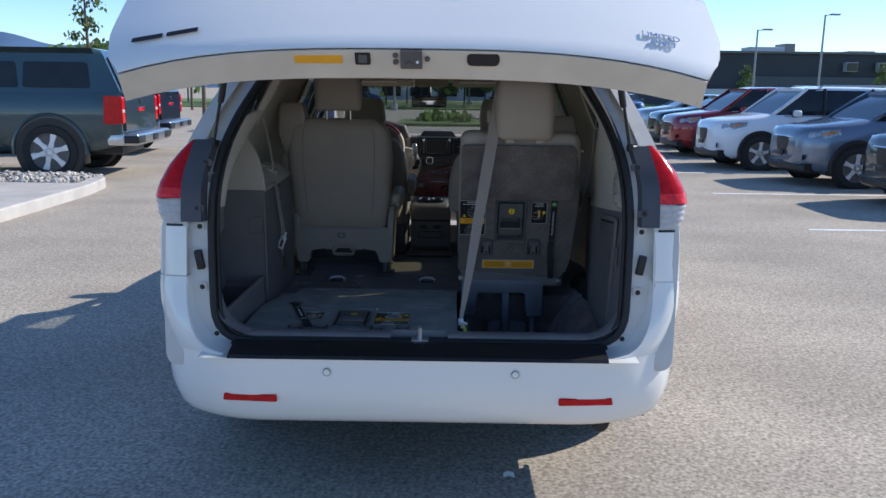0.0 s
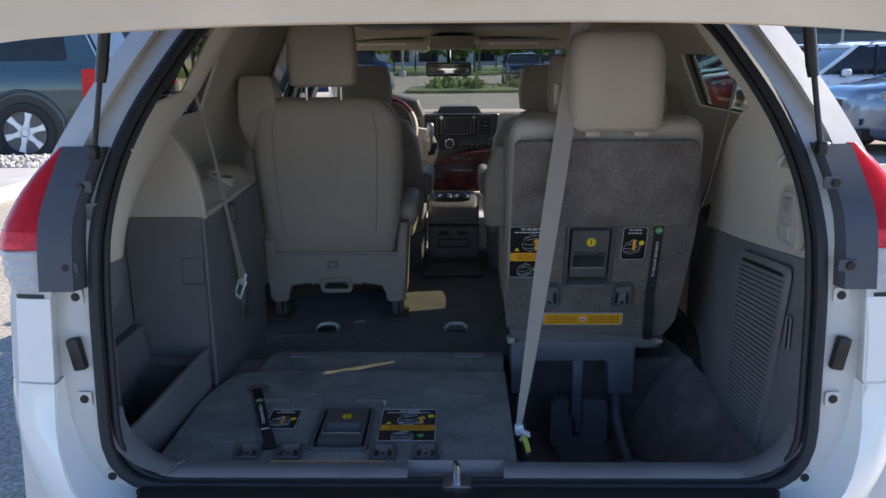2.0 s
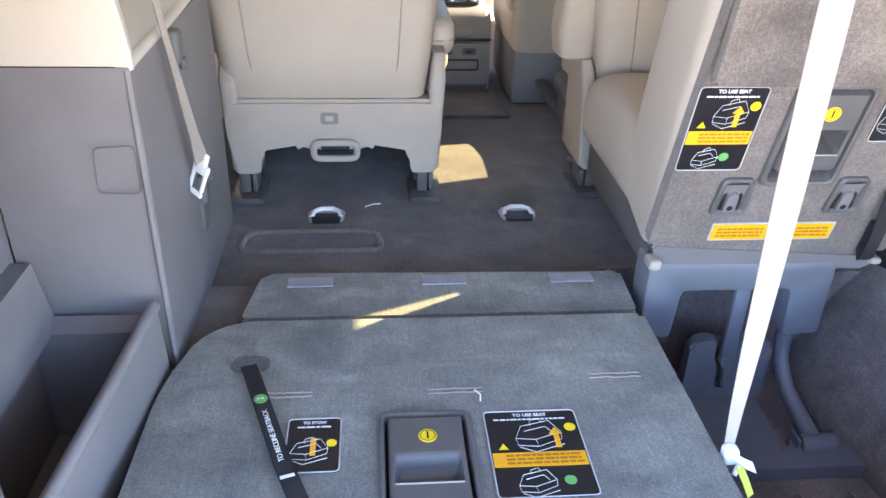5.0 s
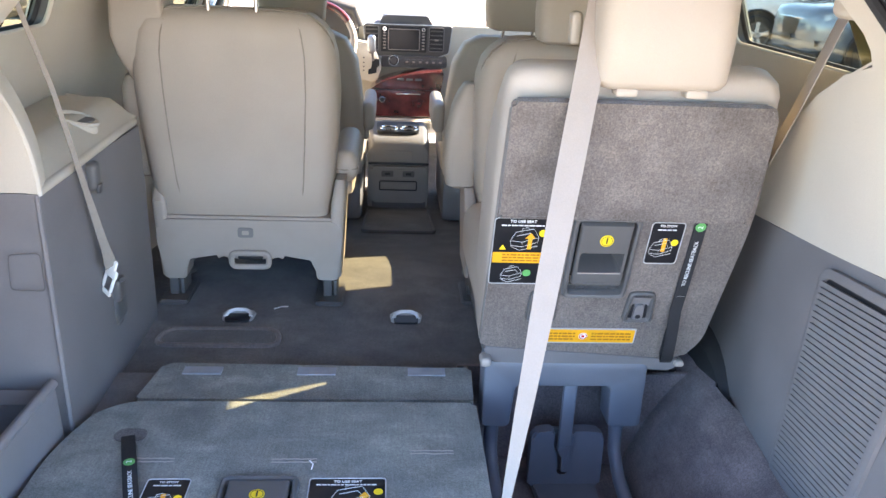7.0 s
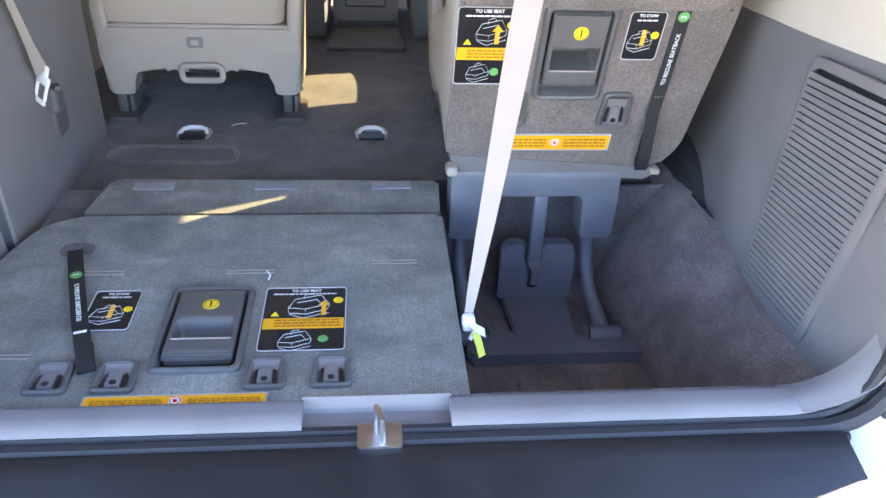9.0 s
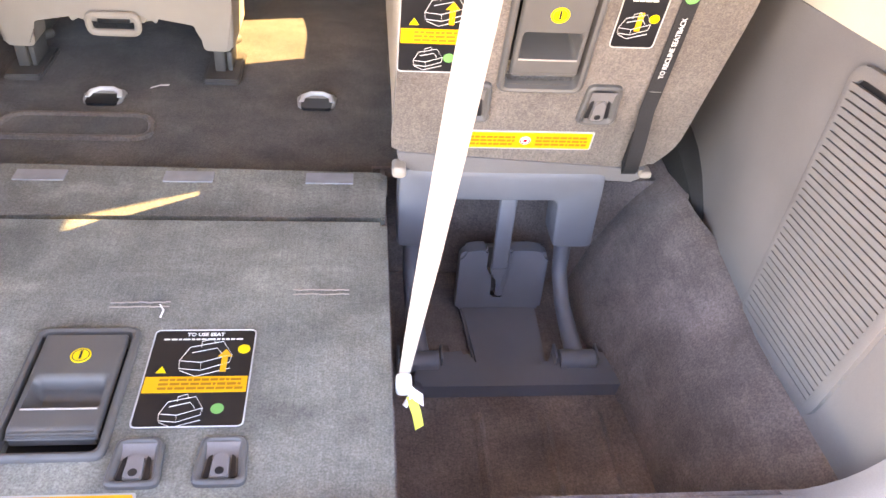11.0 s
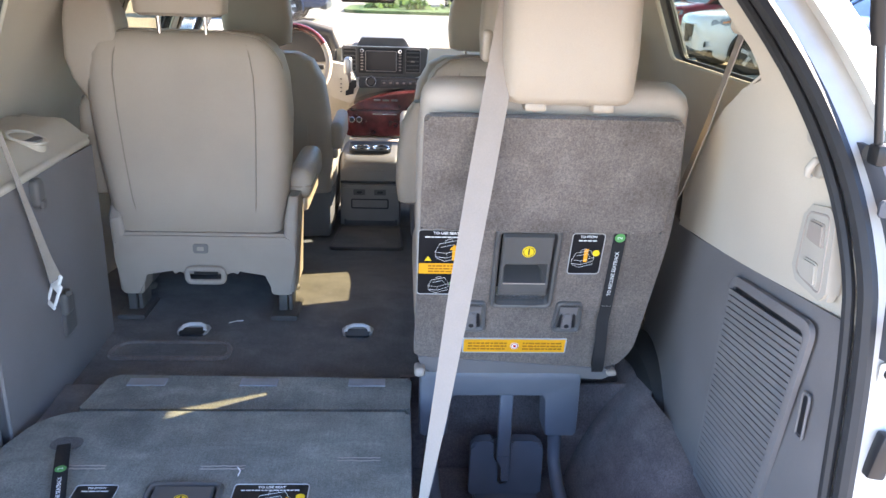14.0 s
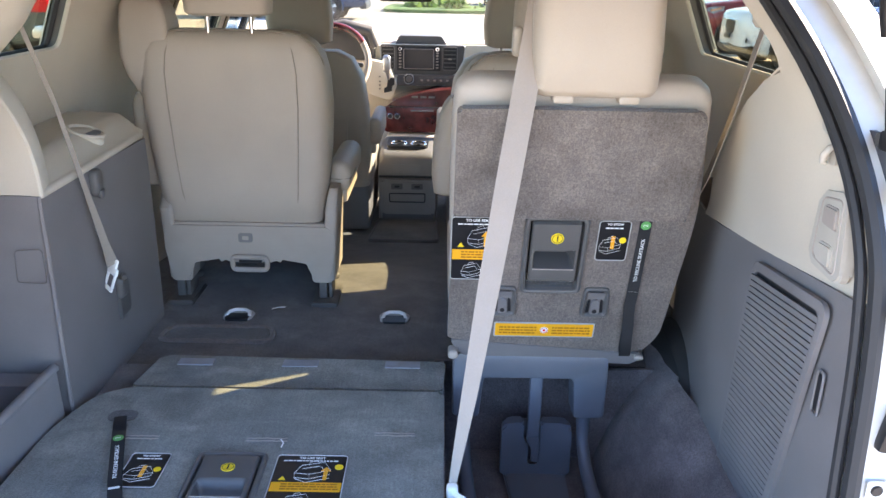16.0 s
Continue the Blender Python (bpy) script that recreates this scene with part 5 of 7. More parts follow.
    part("armrest_up", w(stack([(.35, -.295, -.245, .06, .16, .02), (.36, -.31, -.24, .04, .19, .03), (.50, -.312, -.24, .02, .17, .035), (.60, -.308, -.242, .02, .14, .035), (.63, -.30, -.25, .04, .12, .025)])), LEATHER, c)
    for k in (-1, 1):
        part("side_cover", w2(xf(stack([(.08, .225, .262, -.005, .20, .012), (.18, .23, .268, -.01, .18, .014), (.30, .235, .275, -.01, .16, .014), (.36 if k > 0 else .345, .245, .275, .03, .16, .012)]), Matrix.Diagonal((k, 1, 1, 1)))), GREY_L, c)
    return c


captain_chair((-.459, 1.405, .583), 1, False)
captain_chair((.440, 1.425, .583), -1, True, .94, .05)


def front_seat(at, mirror=1):
    s = mirror
    c = thing("front_seat", "taupe leather front seat with a map pocket in its back", "seat", at, "front seats")

    def w(bm):
        return xf(bm, Matrix.Translation(at) @ Matrix.Diagonal((s, 1, 1, 1)))
    back = part("backrest", w(stack([(.28, -.25, .25, .0, .14, .05), (.45, -.262, .262, -.03, .13, .055), (.62, -.252, .252, -.055, .10, .055), (.74, -.235, .235, -.07, .08, .05), (.815, -.195, .195, -.072, .06, .045), (.842, -.14, .14, -.055, .04, .03)], 6)), LEATHER, c)
    part("map_pocket", w(sheet(lambda x, v: (x, -.034 - .012 * v - .022 * math.sin(math.pi * min(1, v * .6 + .4)) , .33 + .26 * v), lines(-.17, .17, 8), lines(0, 1, 5), .006)), LEATHER, back)
    part("back_hook", w(xf(prism(rounded(rect(-.020, .020, -.035, .035), .006, 3), 0, .008, "z", .003), frame_at((.05, -.060, .64), (1, 0, 0), (0, .1, 1)))), GREY_L, back)
    part("cushion", w(pillow(-.26, .26, .08, .58, .25, .42, .06)), LEATHER, c)
    part("seat_base", w(box(-.25, .25, .04, .54, .075, .28, .02)), GREY, c)
    head = part("headrest", w(stack([(.872, -.09, .09, -.12, -.03, .02), (.882, -.118, .118, -.13, -.02, .03), (.955, -.125, .125, -.14, -.015, .035), (1.03, -.118, .118, -.14, -.02, .035), (1.075, -.10, .10, -.125, -.04, .025)], 5)), LEATHER, c)
    for x in (-.055, .055):
        part("headrest_post", w(tube([(x, -.06, .83), (x, -.075, .92)], .006, 10)), CHROME, head)
    part("armrest", w(join(pillow(.250, .302, .0, .36, .460, .570, .025), box(.255, .28, .02, .10, .42, .52, .01))), LEATHER, c)
    return c


front_seat((-.42, 2.38, .415), 1)
front_seat((.412, 2.38, .415), -1)

# third-row seat, upright, carpeted back towards the opening
S3_O = Vector((0, .80, .828))
S3 = frame_at(S3_O, (1, 0, 0), (0, -.16, .54))
seat3 = thing("third_row_seat", "upright third-row seat with carpeted back, handle and stickers", "seat", (.39, .80, .335))


def on3(bm):
    return xf(bm, S3)


core = part("back_pan", on3(prism(rounded([(.148, -.085), (.60, -.120), (.640, -.06), (.662, .28), (.640, .47), (.610, .500), (.158, .500)], [.015, .02, .03, .1, .05, .03, .02], 5), -.030, 0.0, "z", .008)), CARPET_B, seat3, "grey-brown carpeted seat back")
part("lower_skirt", on3(prism(rounded([(.156, -.080), (.604, -.116), (.598, -.150), (.172, -.126)], [.006, .006, .014, .014], 4), -.028, .003, "z", .004)), GREY, seat3, "grey plastic skirt under the carpet")
pad3 = part("back_padding", on3(xf(stack([(-.10, .152, .640, .022, .218, .03), (.10, .149, .655, .022, .228, .03), (.30, .146, .664, .022, .223, .035), (.39, .146, .662, .022, .195, .045), (.46, .147, .659, .022, .150, .04), (.515, .149, .652, .022, .112, .036),
                                            (.534, .153, .644, .025, .098, .032), (.547, .164, .628, .034, .090, .026), (.553, .186, .604, .046, .080, .016)], 6), pose(0, 0, 0, -90, 0, 0))), LEATHER, seat3, "taupe leather seat face")
flap = part("carpet_flap", on3(xf(prism(rounded([(.152, .287), (.626, .283), (.634, .40), (.628, .518), (.154, .518)], [.006, .006, .1, .02, .01], 4), .001, .018, "z", .006), Matrix(((1, 0, 0, 0), (0, 1, 0, 0), (0, -.075, 1, .0405), (0, 0, 0, 1))))), CARPET_P, seat3, "carpet flap across the seat back")
# darker tube along the flap's lower edge draws its shadow line as colour
part("flap_shadow_line", on3(tube([(.153, .2875, .0330), (.40, .2855, .0335), (.625, .2838, .0335)], .0030, 6)), CARPET_F, flap)
head3 = part("headrest", stack([(1.342, .315, .512, .650, .700, .03), (1.346, .302, .524, .638, .715, .035), (1.358, .293, .532, .628, .728, .042), (1.43, .290, .536, .622, .738, .050), (1.52, .291, .534, .626, .738, .050), (1.565, .298, .526, .636, .730, .046), (1.585, .310, .512, .648, .716, .036), (1.594, .33, .49, .664, .70, .02)], 7), LEATHER_B, seat3, "beige leather headrest")
part("headrest_button", pillow(.258, .278, .700, .735, 1.408, 1.465, .009), LEATHER_B, head3)
part("headrest_piping", ring_tube([(p.x, .700, p.y) for p in rounded(rect(.290, .536, 1.350, 1.586), .04, 5)], .003, 6), STITCH, head3)
for x in (.355, .475):
    part("headrest_post", tube([(x, .69, 1.30), (x, .685, 1.37)], .009, 10), GREY_L, head3)
for x in (.352, .476):
    part("headrest_socket", box(x - .020, x + .020, .640, .672, 1.330, 1.346, .006), LEATHER_B, head3)
part("cushion", pillow(.150, .655, .90, 1.40, .74, .92, .06), LEATHER, seat3)
part("cushion_base", box(.17, .63, .88, 1.36, .66, .77, .02), GREY_D, seat3)


def cut(ob, bm):
    """Sinks a recess into a part."""
    me = bpy.data.meshes.new("tmp")
    bmesh.ops.recalc_face_normals(bm, faces=bm.faces)
    bm.to_mesh(me)
    bm.free()
    tool = new("tmp", me)
    mod = ob.modifiers.new("recess", 'BOOLEAN')
    mod.operation, mod.solver, mod.object = 'DIFFERENCE', 'FAST', tool
    bpy.context.view_layer.update()
    made = bpy.data.meshes.new_from_object(ob.evaluated_get(bpy.context.evaluated_depsgraph_get()))
    ob.modifiers.clear()
    old = ob.data
    ob.data = made
    bpy.data.meshes.remove(old)
    bpy.data.objects.remove(tool)
    bpy.data.meshes.remove(me)


def handle_set(parent, m, x0, x1, y0, y1, hosts=(), deep=.030):
    """A moulded pull handle: outer bezel, panel that falls into a grip bowl above a thick lip, yellow number sticker."""
    def rings(d, r):
        return rounded(rect(x0 + d, x1 - d, y0 + d, y1 - d), r, 4)
    for h in hosts:
        cut(h, xf(prism(rounded(rect(x0 + .010, x1 - .010, y0 + .012, y1 - .010), .010, 3), -deep - .004, .05, "z"), m))
    bez = loft([[(p.x, p.y, h) for p in ring] for h, ring in ((-.004, rings(0, .016)), (.004, rings(.0005, .016)), (.007, rings(.003, .015)), (.008, rings(.006, .013)), (.006, rings(.010, .011)), (-.010, rings(.0135, .009)))], caps=False)
    h = part("handle_bezel", xf(bez, m), GREY_D, parent, "dark grey moulded pull handle")
    part("handle_gap", xf(prism(rings(.0105, .010), -deep - .003, -deep, "z"), m), BLACK, h)
    xa, xb, ya, yb = x0 + .0155, x1 - .0155, y0 + .034, y1 - .0155

    def surf(u, v):
        bowl = ease(.07, .14, u) * ease(.07, .14, 1 - u) * ease(.235, .265, v) * (1 - ease(.46, .56, v))
        edge = 1 - ease(0, .025, u) * ease(0, .025, 1 - u) * ease(0, .05, v) * ease(0, .02, 1 - v)
        return (xa + (xb - xa) * u, ya + (yb - ya) * v, .0085 - (deep + .004) * bowl - .010 * edge)
    part("handle_panel", xf(sheet(surf, lines(0, 1, 26, .02, .98), lines(0, 1, 34, .02, .98), .0), m), GREY_D, h, smooth=60)
    part("handle_front", xf(prism(rounded(rect(xa + .002, xb - .002, ya + .001, ya + .011), .004, 3), -.016, .0068, "z", .003), m), GREY_D, h)
    # pale line on the bowl's edge: the lip's highlight put into a lighter colour
    yl = ya + (yb - ya) * .232
    part("lip_highlight", xf(tube([(xa + (xb - xa) * .08, yl, .0085), (xa + (xb - xa) * .92, yl, .0085)], .0016, 6), m), GREY_L, h)
    cx, cy = (x0 + x1) / 2 + .002, y0 + (y1 - y0) * .74
    st = part("number_sticker", xf(disc(.0135, .0012, 24), m @ Matrix.Translation((cx, cy, .0085))), YELLOW, h, "yellow round sticker with the number 1")
    part("sticker_ring", xf(ring_tube([(cx + .0108 * math.cos(a), cy + .0108 * math.sin(a), .0098) for a in [2 * math.pi * i / 20 for i in range(20)]], .0006, 4), m), BLACK, st)
    text("number", "1", .021, BLACK, st, m @ Matrix.Translation((cx, cy, .0100)), .0002, bold=.0004)
    return h


def bars(parent, m, x0, x1, y0, y1, rows, material, name="print_bar"):
    """Small print that nobody can read: one mesh of short bars."""
    rnd = random.Random(int(1000 * (x0 + y0)))
    out = []
    h = (y1 - y0) / rows
    for k in range(rows):
        x = x0
        while x < x1 - .003:
            w = min(x1 - x, .004 + .010 * rnd.random())
            out.append(plate(x, x + w, y0 + k * h + h * .25, y0 + k * h + h * .8, 0.0002, .0003))
            x += w + .0018
    return part(name, xf(join(*out), m), material, parent, smooth=0)


def use_sticker(parent, m, x0, x1, y0, y1, title, small):
    """A black instruction sticker with a line drawing, and an orange warning band on the large one."""
    st = part("instruction_sticker", xf(plate(x0, x1, y0, y1, .008, .0014), m), LABEL_K, parent, "black instruction sticker with line drawings")
    k = m @ Matrix.Translation((0, 0, .0016))
    part("sticker_border", xf(ring_tube([(p.x, p.y, .0006) for p in rounded(rect(x0 + .0005, x1 - .0005, y0 + .0005, y1 - .0005), .008, 4)], .0012, 4), k), LABEL_E, st)
    w, h = x1 - x0, y1 - y0
    text("sticker_title", title, .0088 if not small else .0074, LABEL_W, st, k @ Matrix.Translation(((x0 + x1) / 2, y1 - .009, 0)), .0002, bold=.0002)
    bars(st, k, x0 + .014, x1 - .014, y1 - .021, y1 - .016, 1, LABEL_W)

    def drawing(cx, cy, q):
        P = lambda a, b: (cx + a * q, cy + b * q, .0004)
        r = .0004
        return join(tube([P(-1, -.2), P(-.7, .5), P(.5, .8), P(.9, .1), P(-.2, -.3), P(-1, -.2)], r, 4), tube([P(-.2, -.3), P(-.15, -.7), P(.85, -.3), P(.9, .1)], r, 4), tube([P(-1, -.2), P(-.95, -.6), P(-.15, -.7)], r, 4),
                    tube([P(-.6, .2), P(.3, .45), P(.55, .1)], r, 4), tube([P(-.9, -.7), P(-.3, -1), P(.9, -.6)], r, 4), tube([P(-.3, .5), P(-.3, .8), P(.1, .95), P(.2, .7)], r, 4))
    if small:
        part("line_drawing", xf(drawing((x0 + x1) / 2 - .004, y0 + h * .40, w * .36), k), LABEL_W, st, smooth=0)
        part("arrow_mark", xf(box((x0 + x1) / 2 - .004, (x0 + x1) / 2 + .004, y0 + h * .30, y0 + h * .62, 0, .0006, 0), k), ORANGE, st)
        part("step_dot", xf(disc(.0075, .0006, 16), k @ Matrix.Translation((x1 - .013, y0 + h * .52, 0))), YELLOW, st)
    else:
        part("line_drawing", xf(drawing((x0 + x1) / 2 + .008, y1 - h * .30, w * .26), k), LABEL_W, st, smooth=0)
        part("line_drawing", xf(drawing((x0 + x1) / 2 - .010, y0 + h * .16, w * .20), k), LABEL_W, st, smooth=0)
        band = part("warning_band", xf(plate(x0 + .003, x1 - .003, y0 + h * .33, y0 + h * .49, .001, .0006), k), ORANGE, st)
        bars(band, k @ Matrix.Translation((0, 0, .0007)), x0 + .022, x1 - .008, y0 + h * .345, y0 + h * .475, 3, ORANGE_D)
        part("arrow_mark", xf(prism([(x1 - .042, y1 - h * .46), (x1 - .034, y1 - h * .46), (x1 - .034, y1 - h * .30), (x1 - .028, y1 - h * .30), (x1 - .038, y1 - h * .22), (x1 - .048, y1 - h * .30), (x1 - .042, y1 - h * .30)], 0, .0007, "z"), k), ORANGE, st)
        part("step_dot", xf(disc(.0085, .0006, 16), k @ Matrix.Translation((x1 - .014, y1 - h * .22, 0))), YELLOW, st)
        part("step_dot", xf(disc(.0085, .0006, 16), k @ Matrix.Translation((x1 - .036, y0 + h * .17, 0))), GREEN, st)
        part("warning_triangle", xf(prism([(x0 + .014, y0 + h * .53), (x0 + .028, y0 + h * .53), (x0 + .021, y0 + h * .60)], 0, .0006, "z"), k), YELLOW, st)
    return st


def anchor_hook(parent, m, x, y, w=.058, h=.072):
    """A child-seat anchor: rounded bezel, sloping upper dish, a tongue with a hole between two dark slots."""
    def ring(d):
        return rounded([(x - w / 2 + d, y - h / 2 + d), (x + w / 2 - d, y - h / 2 + d), (x + w * .43 - d, y + h / 2 - d), (x - w * .43 + d, y + h / 2 - d)], max(.004, .013 - d * .5), 4)
    a = part("anchor_bezel", xf(loft([[(p.x, p.y, q) for p in ring(d)] for q, d in ((-.002, 0), (.004, .0005), (.0065, .003), (.0065, .006), (.003, .0095), (-.0005, .011))]), m), GREY_D, parent, "grey child-seat anchor")
    part("anchor_dish", xf(sheet(lambda u, v: (x + (u - .5) * w * .62, y + .004 + v * (h * .5 - .015), .0006 + .005 * v * v), lines(0, 1, 6), lines(0, 1, 6), .0), m), GREY, a)
    part("anchor_bar", xf(prism(rounded([(x - .011, y - h / 2 + .011), (x + .011, y - h / 2 + .011), (x + .009, y + .010), (x - .009, y + .010)], [.003, .003, .008, .008], 5), -.001, .0055, "z", .002), m), GREY, a)
    for k in (-1, 1):
        part("anchor_slot", xf(prism(rounded([(x + k * .0125, y - h / 2 + .012), (x + k * .0195, y - h / 2 + .012), (x + k * .0165, y + .006), (x + k * .0115, y + .010)][::k], .0015, 3), .0, .0011, "z"), m), BLACK, a)
    part("anchor_hole", xf(disc(.0055, .0006, 14), m @ Matrix.Translation((x, y - h / 2 + .019, .0054))), BLACK, a)
    return a


def orange_label(parent, m, x0, x1, y0, y1):
    o = part("warning_label", xf(plate(x0, x1, y0, y1, .004, .0015), m), LABEL_E, parent, "long orange warning label")
    k = m @ Matrix.Translation((0, 0, .0016))
    f = part("label_field", xf(plate(x0 + .003, x1 - .003, y0 + .003, y1 - .003, .003, .0005), k), ORANGE, o)
    c = (x0 + x1) / 2
    k2 = k @ Matrix.Translation((0, 0, .0006))
    bars(f, k2, x0 + .012, c - .018, y0 + .008, y1 - .010, 3, ORANGE_D)
    bars(f, k2, c + .018, x1 - .010, y0 + .008, y1 - .010, 3, ORANGE_D)
    part("label_disc", xf(disc(.0095, .0005, 18), k2 @ Matrix.Translation((c, (y0 + y1) / 2, 0))), LABEL_W, f)
    part("label_mark", xf(join(ring_tube([(c + .0075 * math.cos(a), (y0 + y1) / 2 + .0075 * math.sin(a), .0008) for a in [2 * math.pi * i / 16 for i in range(16)]], .0008, 4), box(c - .003, c + .003, (y0 + y1) / 2 - .003, (y0 + y1) / 2 + .003, .0004, .001, 0)), k2), RED, f)
    return o


handle_set(seat3, S3 @ Matrix.Translation((0, 0, .002)), .304, .440, .066, .272, (core, pad3), .055)
use_sticker(seat3, S3 @ Matrix.Translation((0, 0, .0008)), .150, .262, .100, .264, "TO USE SEAT", False)
use_sticker(seat3, S3 @ Matrix.Translation((0, 0, .0008)), .460, .527, .158, .260, "TO STOW", True)
for x in (.270, .478):
    anchor_hook(seat3, S3 @ Matrix.Translation((0, 0, .002)), x, .040, .066, .084)
orange_label(seat3, S3 @ Matrix.Translation((0, 0, .0008)), .255, .487, -.067, -.024)


def pull_strap(parent, m, pts, wide, dot, word_at, turn):
    st = part("pull_strap", xf(ribbon(pts, wide, .0012), m), WEB_B, parent, "black pull strap with white words")
    part("strap_dot", xf(disc(.0105, .0008, 18), m @ Matrix.Translation(dot)), GREEN, st)
    text("strap_number", "2", .014, LABEL_W, st, m @ Matrix.Translation(dot) @ Matrix.Translation((0, 0, .0009)) @ pose(0, 0, 0, 0, 0, turn), .0002)
    text("strap_words", "TO RECLINE SEATBACK", .0108, LABEL_W, st, m @ Matrix.Translation(word_at) @ pose(0, 0, 0, 0, 0, turn), .0003)
    part("strap_arrow", xf(plate(-.003, .003, -.010, .010, .001, .0004), m @ Matrix.Translation(word_at) @ pose(0, 0, 0, 0, 0, turn) @ Matrix.Translation((-.088, 0, 0))), LABEL_W, st)
    return st


pull_strap(seat3, S3, [(.556, .276, .003), (.556, .16, .006), (.556, .062, .008), (.553, .04, .014), (.556, -.03, .028), (.560, -.088, .030), (.562, -.104, .022), (.562, -.09, .008), (.562, -.02, .004)], (.0125, 0, 0), (.556, .252, .0055), (.556, .162, .0085), 90)
part("hinge_cap", pillow(.150, .174, .800, .838, .708, .730, .008), GREY_L, seat3)
part("hinge_cap", pillow(.590, .612, .820, .850, .702, .716, .006), GREY_L, seat3)
# the folding stand under it
def bracket(x0, x1, g):
    """The stand's bridge: a beam with two short legs, its front edge rolled over."""
    return rounded([(x0 + g, .708 - g), (x1 - g, .708 - g), (x1 - g * .9, .536 + g), (.460 + g, .534 + g), (.454 + g, .642 + g), (.238 - g, .642 + g), (.230 - g, .534 + g), (x0 + g * .9, .536 + g)],
                   [.018, .018, .012, .012, .014, .014, .012, .012], 4)


stand = part("stand_bracket", loft([[(p.x, y, p.y) for p in bracket(.164, .536, g)] for y, g in ((.905, 0), (.842, 0), (.836, .002), (.833, .007))]), STAND, seat3, "blue-grey plastic stand")
for x in (.196, .495):
    part("stand_arm", tube([(x, .872, .56), (x, .880, .50), (x, .868, .45), (x + .004, .825, .405), (x + .010, .755, .378), (x + .014, .715, .366)], [.019, .017, .016, .016, .018, .019], 10), STAND, stand)
    part("hinge_knuckle", join(tube([(x - .020, .702, .366), (x + .048, .702, .366)], .021, 16), box(x - .030, x - .024, .690, .730, .345, .385, .003), box(x + .050, x + .056, .690, .730, .345, .385, .003)), STAND, stand)
part("stand_tongue", join(box(.352, .384, .846, .860, .470, .645, .005), prism(rounded([(.352, .475), (.384, .475), (.384, .400), (.366, .400), (.366, .440), (.352, .462)], .003, 3), .846, .860, "y", .003)), STAND, stand)
part("stand_paddle", prism(rounded([(.290, .352), (.468, .352), (.466, .495), (.440, .505), (.388, .505), (.386, .385), (.360, .385), (.358, .440), (.346, .462), (.346, .505), (.316, .505), (.292, .495)],
                                   [.008, .008, .02, .02, .006, .004, .004, .006, .006, .006, .02, .02], 4), .862, .892, "y", .006), STAND, stand)
part("paddle_back", box(.34, .392, .882, .894, .36, .500, .003), GREY_D, stand)
part("stand_plate", prism(rounded([(.318, .655), (.452, .655), (.458, .876), (.300, .876)], .006, 3), .340, .356, "z", .004), STAND, stand)
part("base_bar", prism(rounded([(.195, .640), (.606, .640), (.596, .720), (.470, .730), (.448, .690), (.318, .690), (.300, .730), (.205, .720)], [.016, .016, .014, .01, .01, .01, .01, .014], 4), .336, .366, "z", .009, 3), STAND, stand)

# ---------------------------------------------------------------- the other third-row seat, folded flat into the floor
FZ = .636
fold = thing("folded_seat", "third-row seat folded flat, carpeted dark grey back upwards", "seat", (-.28, .50, .598))
deck = part("carpet_deck", prism(rounded([(-.690, .206), (.140, .206), (.142, .776), (-.590, .778), (-.650, .735), (-.688, .60)], [.012, .012, .012, .05, .07, .08], 6), .600, FZ, "z", .010, 3), CARPET, fold, "blue-grey carpeted deck", 15)
part("front_flap", join(xf(prism(rounded([(-.592, -.066), (.140, -.066), (.148, .080), (-.572, .095)], [.006, .006, .012, .02], 4), 0, .020, "z", .006), Matrix.Translation((0, .868, .606)) @ pose(0, 0, 0, -.6, 0, 0)),), CARPET, fold, "narrow carpet flap")
for x in (-.475, -.215, .040):
    part("hook_tape", xf(plate(-.044, .044, -.017, .017, .002, .0025), Matrix.Translation((x, .922, .6268)) @ pose(0, 0, 0, -.6, 0, 0)), TAPE, fold, "grey hook tape strip")
F = Matrix.Translation((0, 0, FZ))
handle_set(fold, F @ Matrix.Translation((0, 0, .001)), -.350, -.208, .290, .515, (deck,), .028)
use_sticker(fold, F, -.190, -.050, .338, .512, "TO USE SEAT", False)
use_sticker(fold, F, -.480, -.402, .400, .511, "TO STOW", True)
for x in (-.486, -.390, -.169, -.069):
    anchor_hook(fold, F @ Matrix.Translation((0, 0, .002)), x, .285, .066, .072)
orange_label(fold, Matrix.Translation((0, .002, FZ + .0005)), -.425, -.160, .212, .242)
pull_strap(fold, F @ Matrix.Translation((-.558, .648, 0)) @ pose(0, 0, 0, 0, 0, 18.5), [(0, 0, .001), (0, -.04, .006), (0, -.13, .008), (0, -.24, .006), (.004, -.33, .010), (.004, -.375, .008), (.004, -.372, .003), (.004, -.30, .002)], (.0132, 0, 0), (0, -.102, .0095), (0, -.186, .0090), 90)
part("strap_pad", xf(prism(rounded(rect(-.032, .030, -.022, .022), .021, 6), 0, .0024, "z", .001), F @ Matrix.Translation((-.553, .650, 0))), CARPET_F, fold, "dark oval strap base")
for x, y, w in ((-.488, .575, .07), (-.225, .573, .078), (.038, .600, .078), (-.562, .345, .05)):
    rnd = random.Random(int(x * 999))
    part("stitching", join(*[xf(box(-.0035, .0035, -.0008, .0008, 0, .0014, 0), F @ Matrix.Translation((x + (k - 6) * w / 12, y + rnd.uniform(-.0012, .0012), 0))) for k in range(13)] +
                            [xf(box(-.0035, .0035, -.0008, .0008, 0, .0014, 0), F @ Matrix.Translation((x + (k - 6) * w / 12, y - .010 + rnd.uniform(-.0012, .0012), 0))) for k in range(13)]), GREY_L, fold, smooth=0)

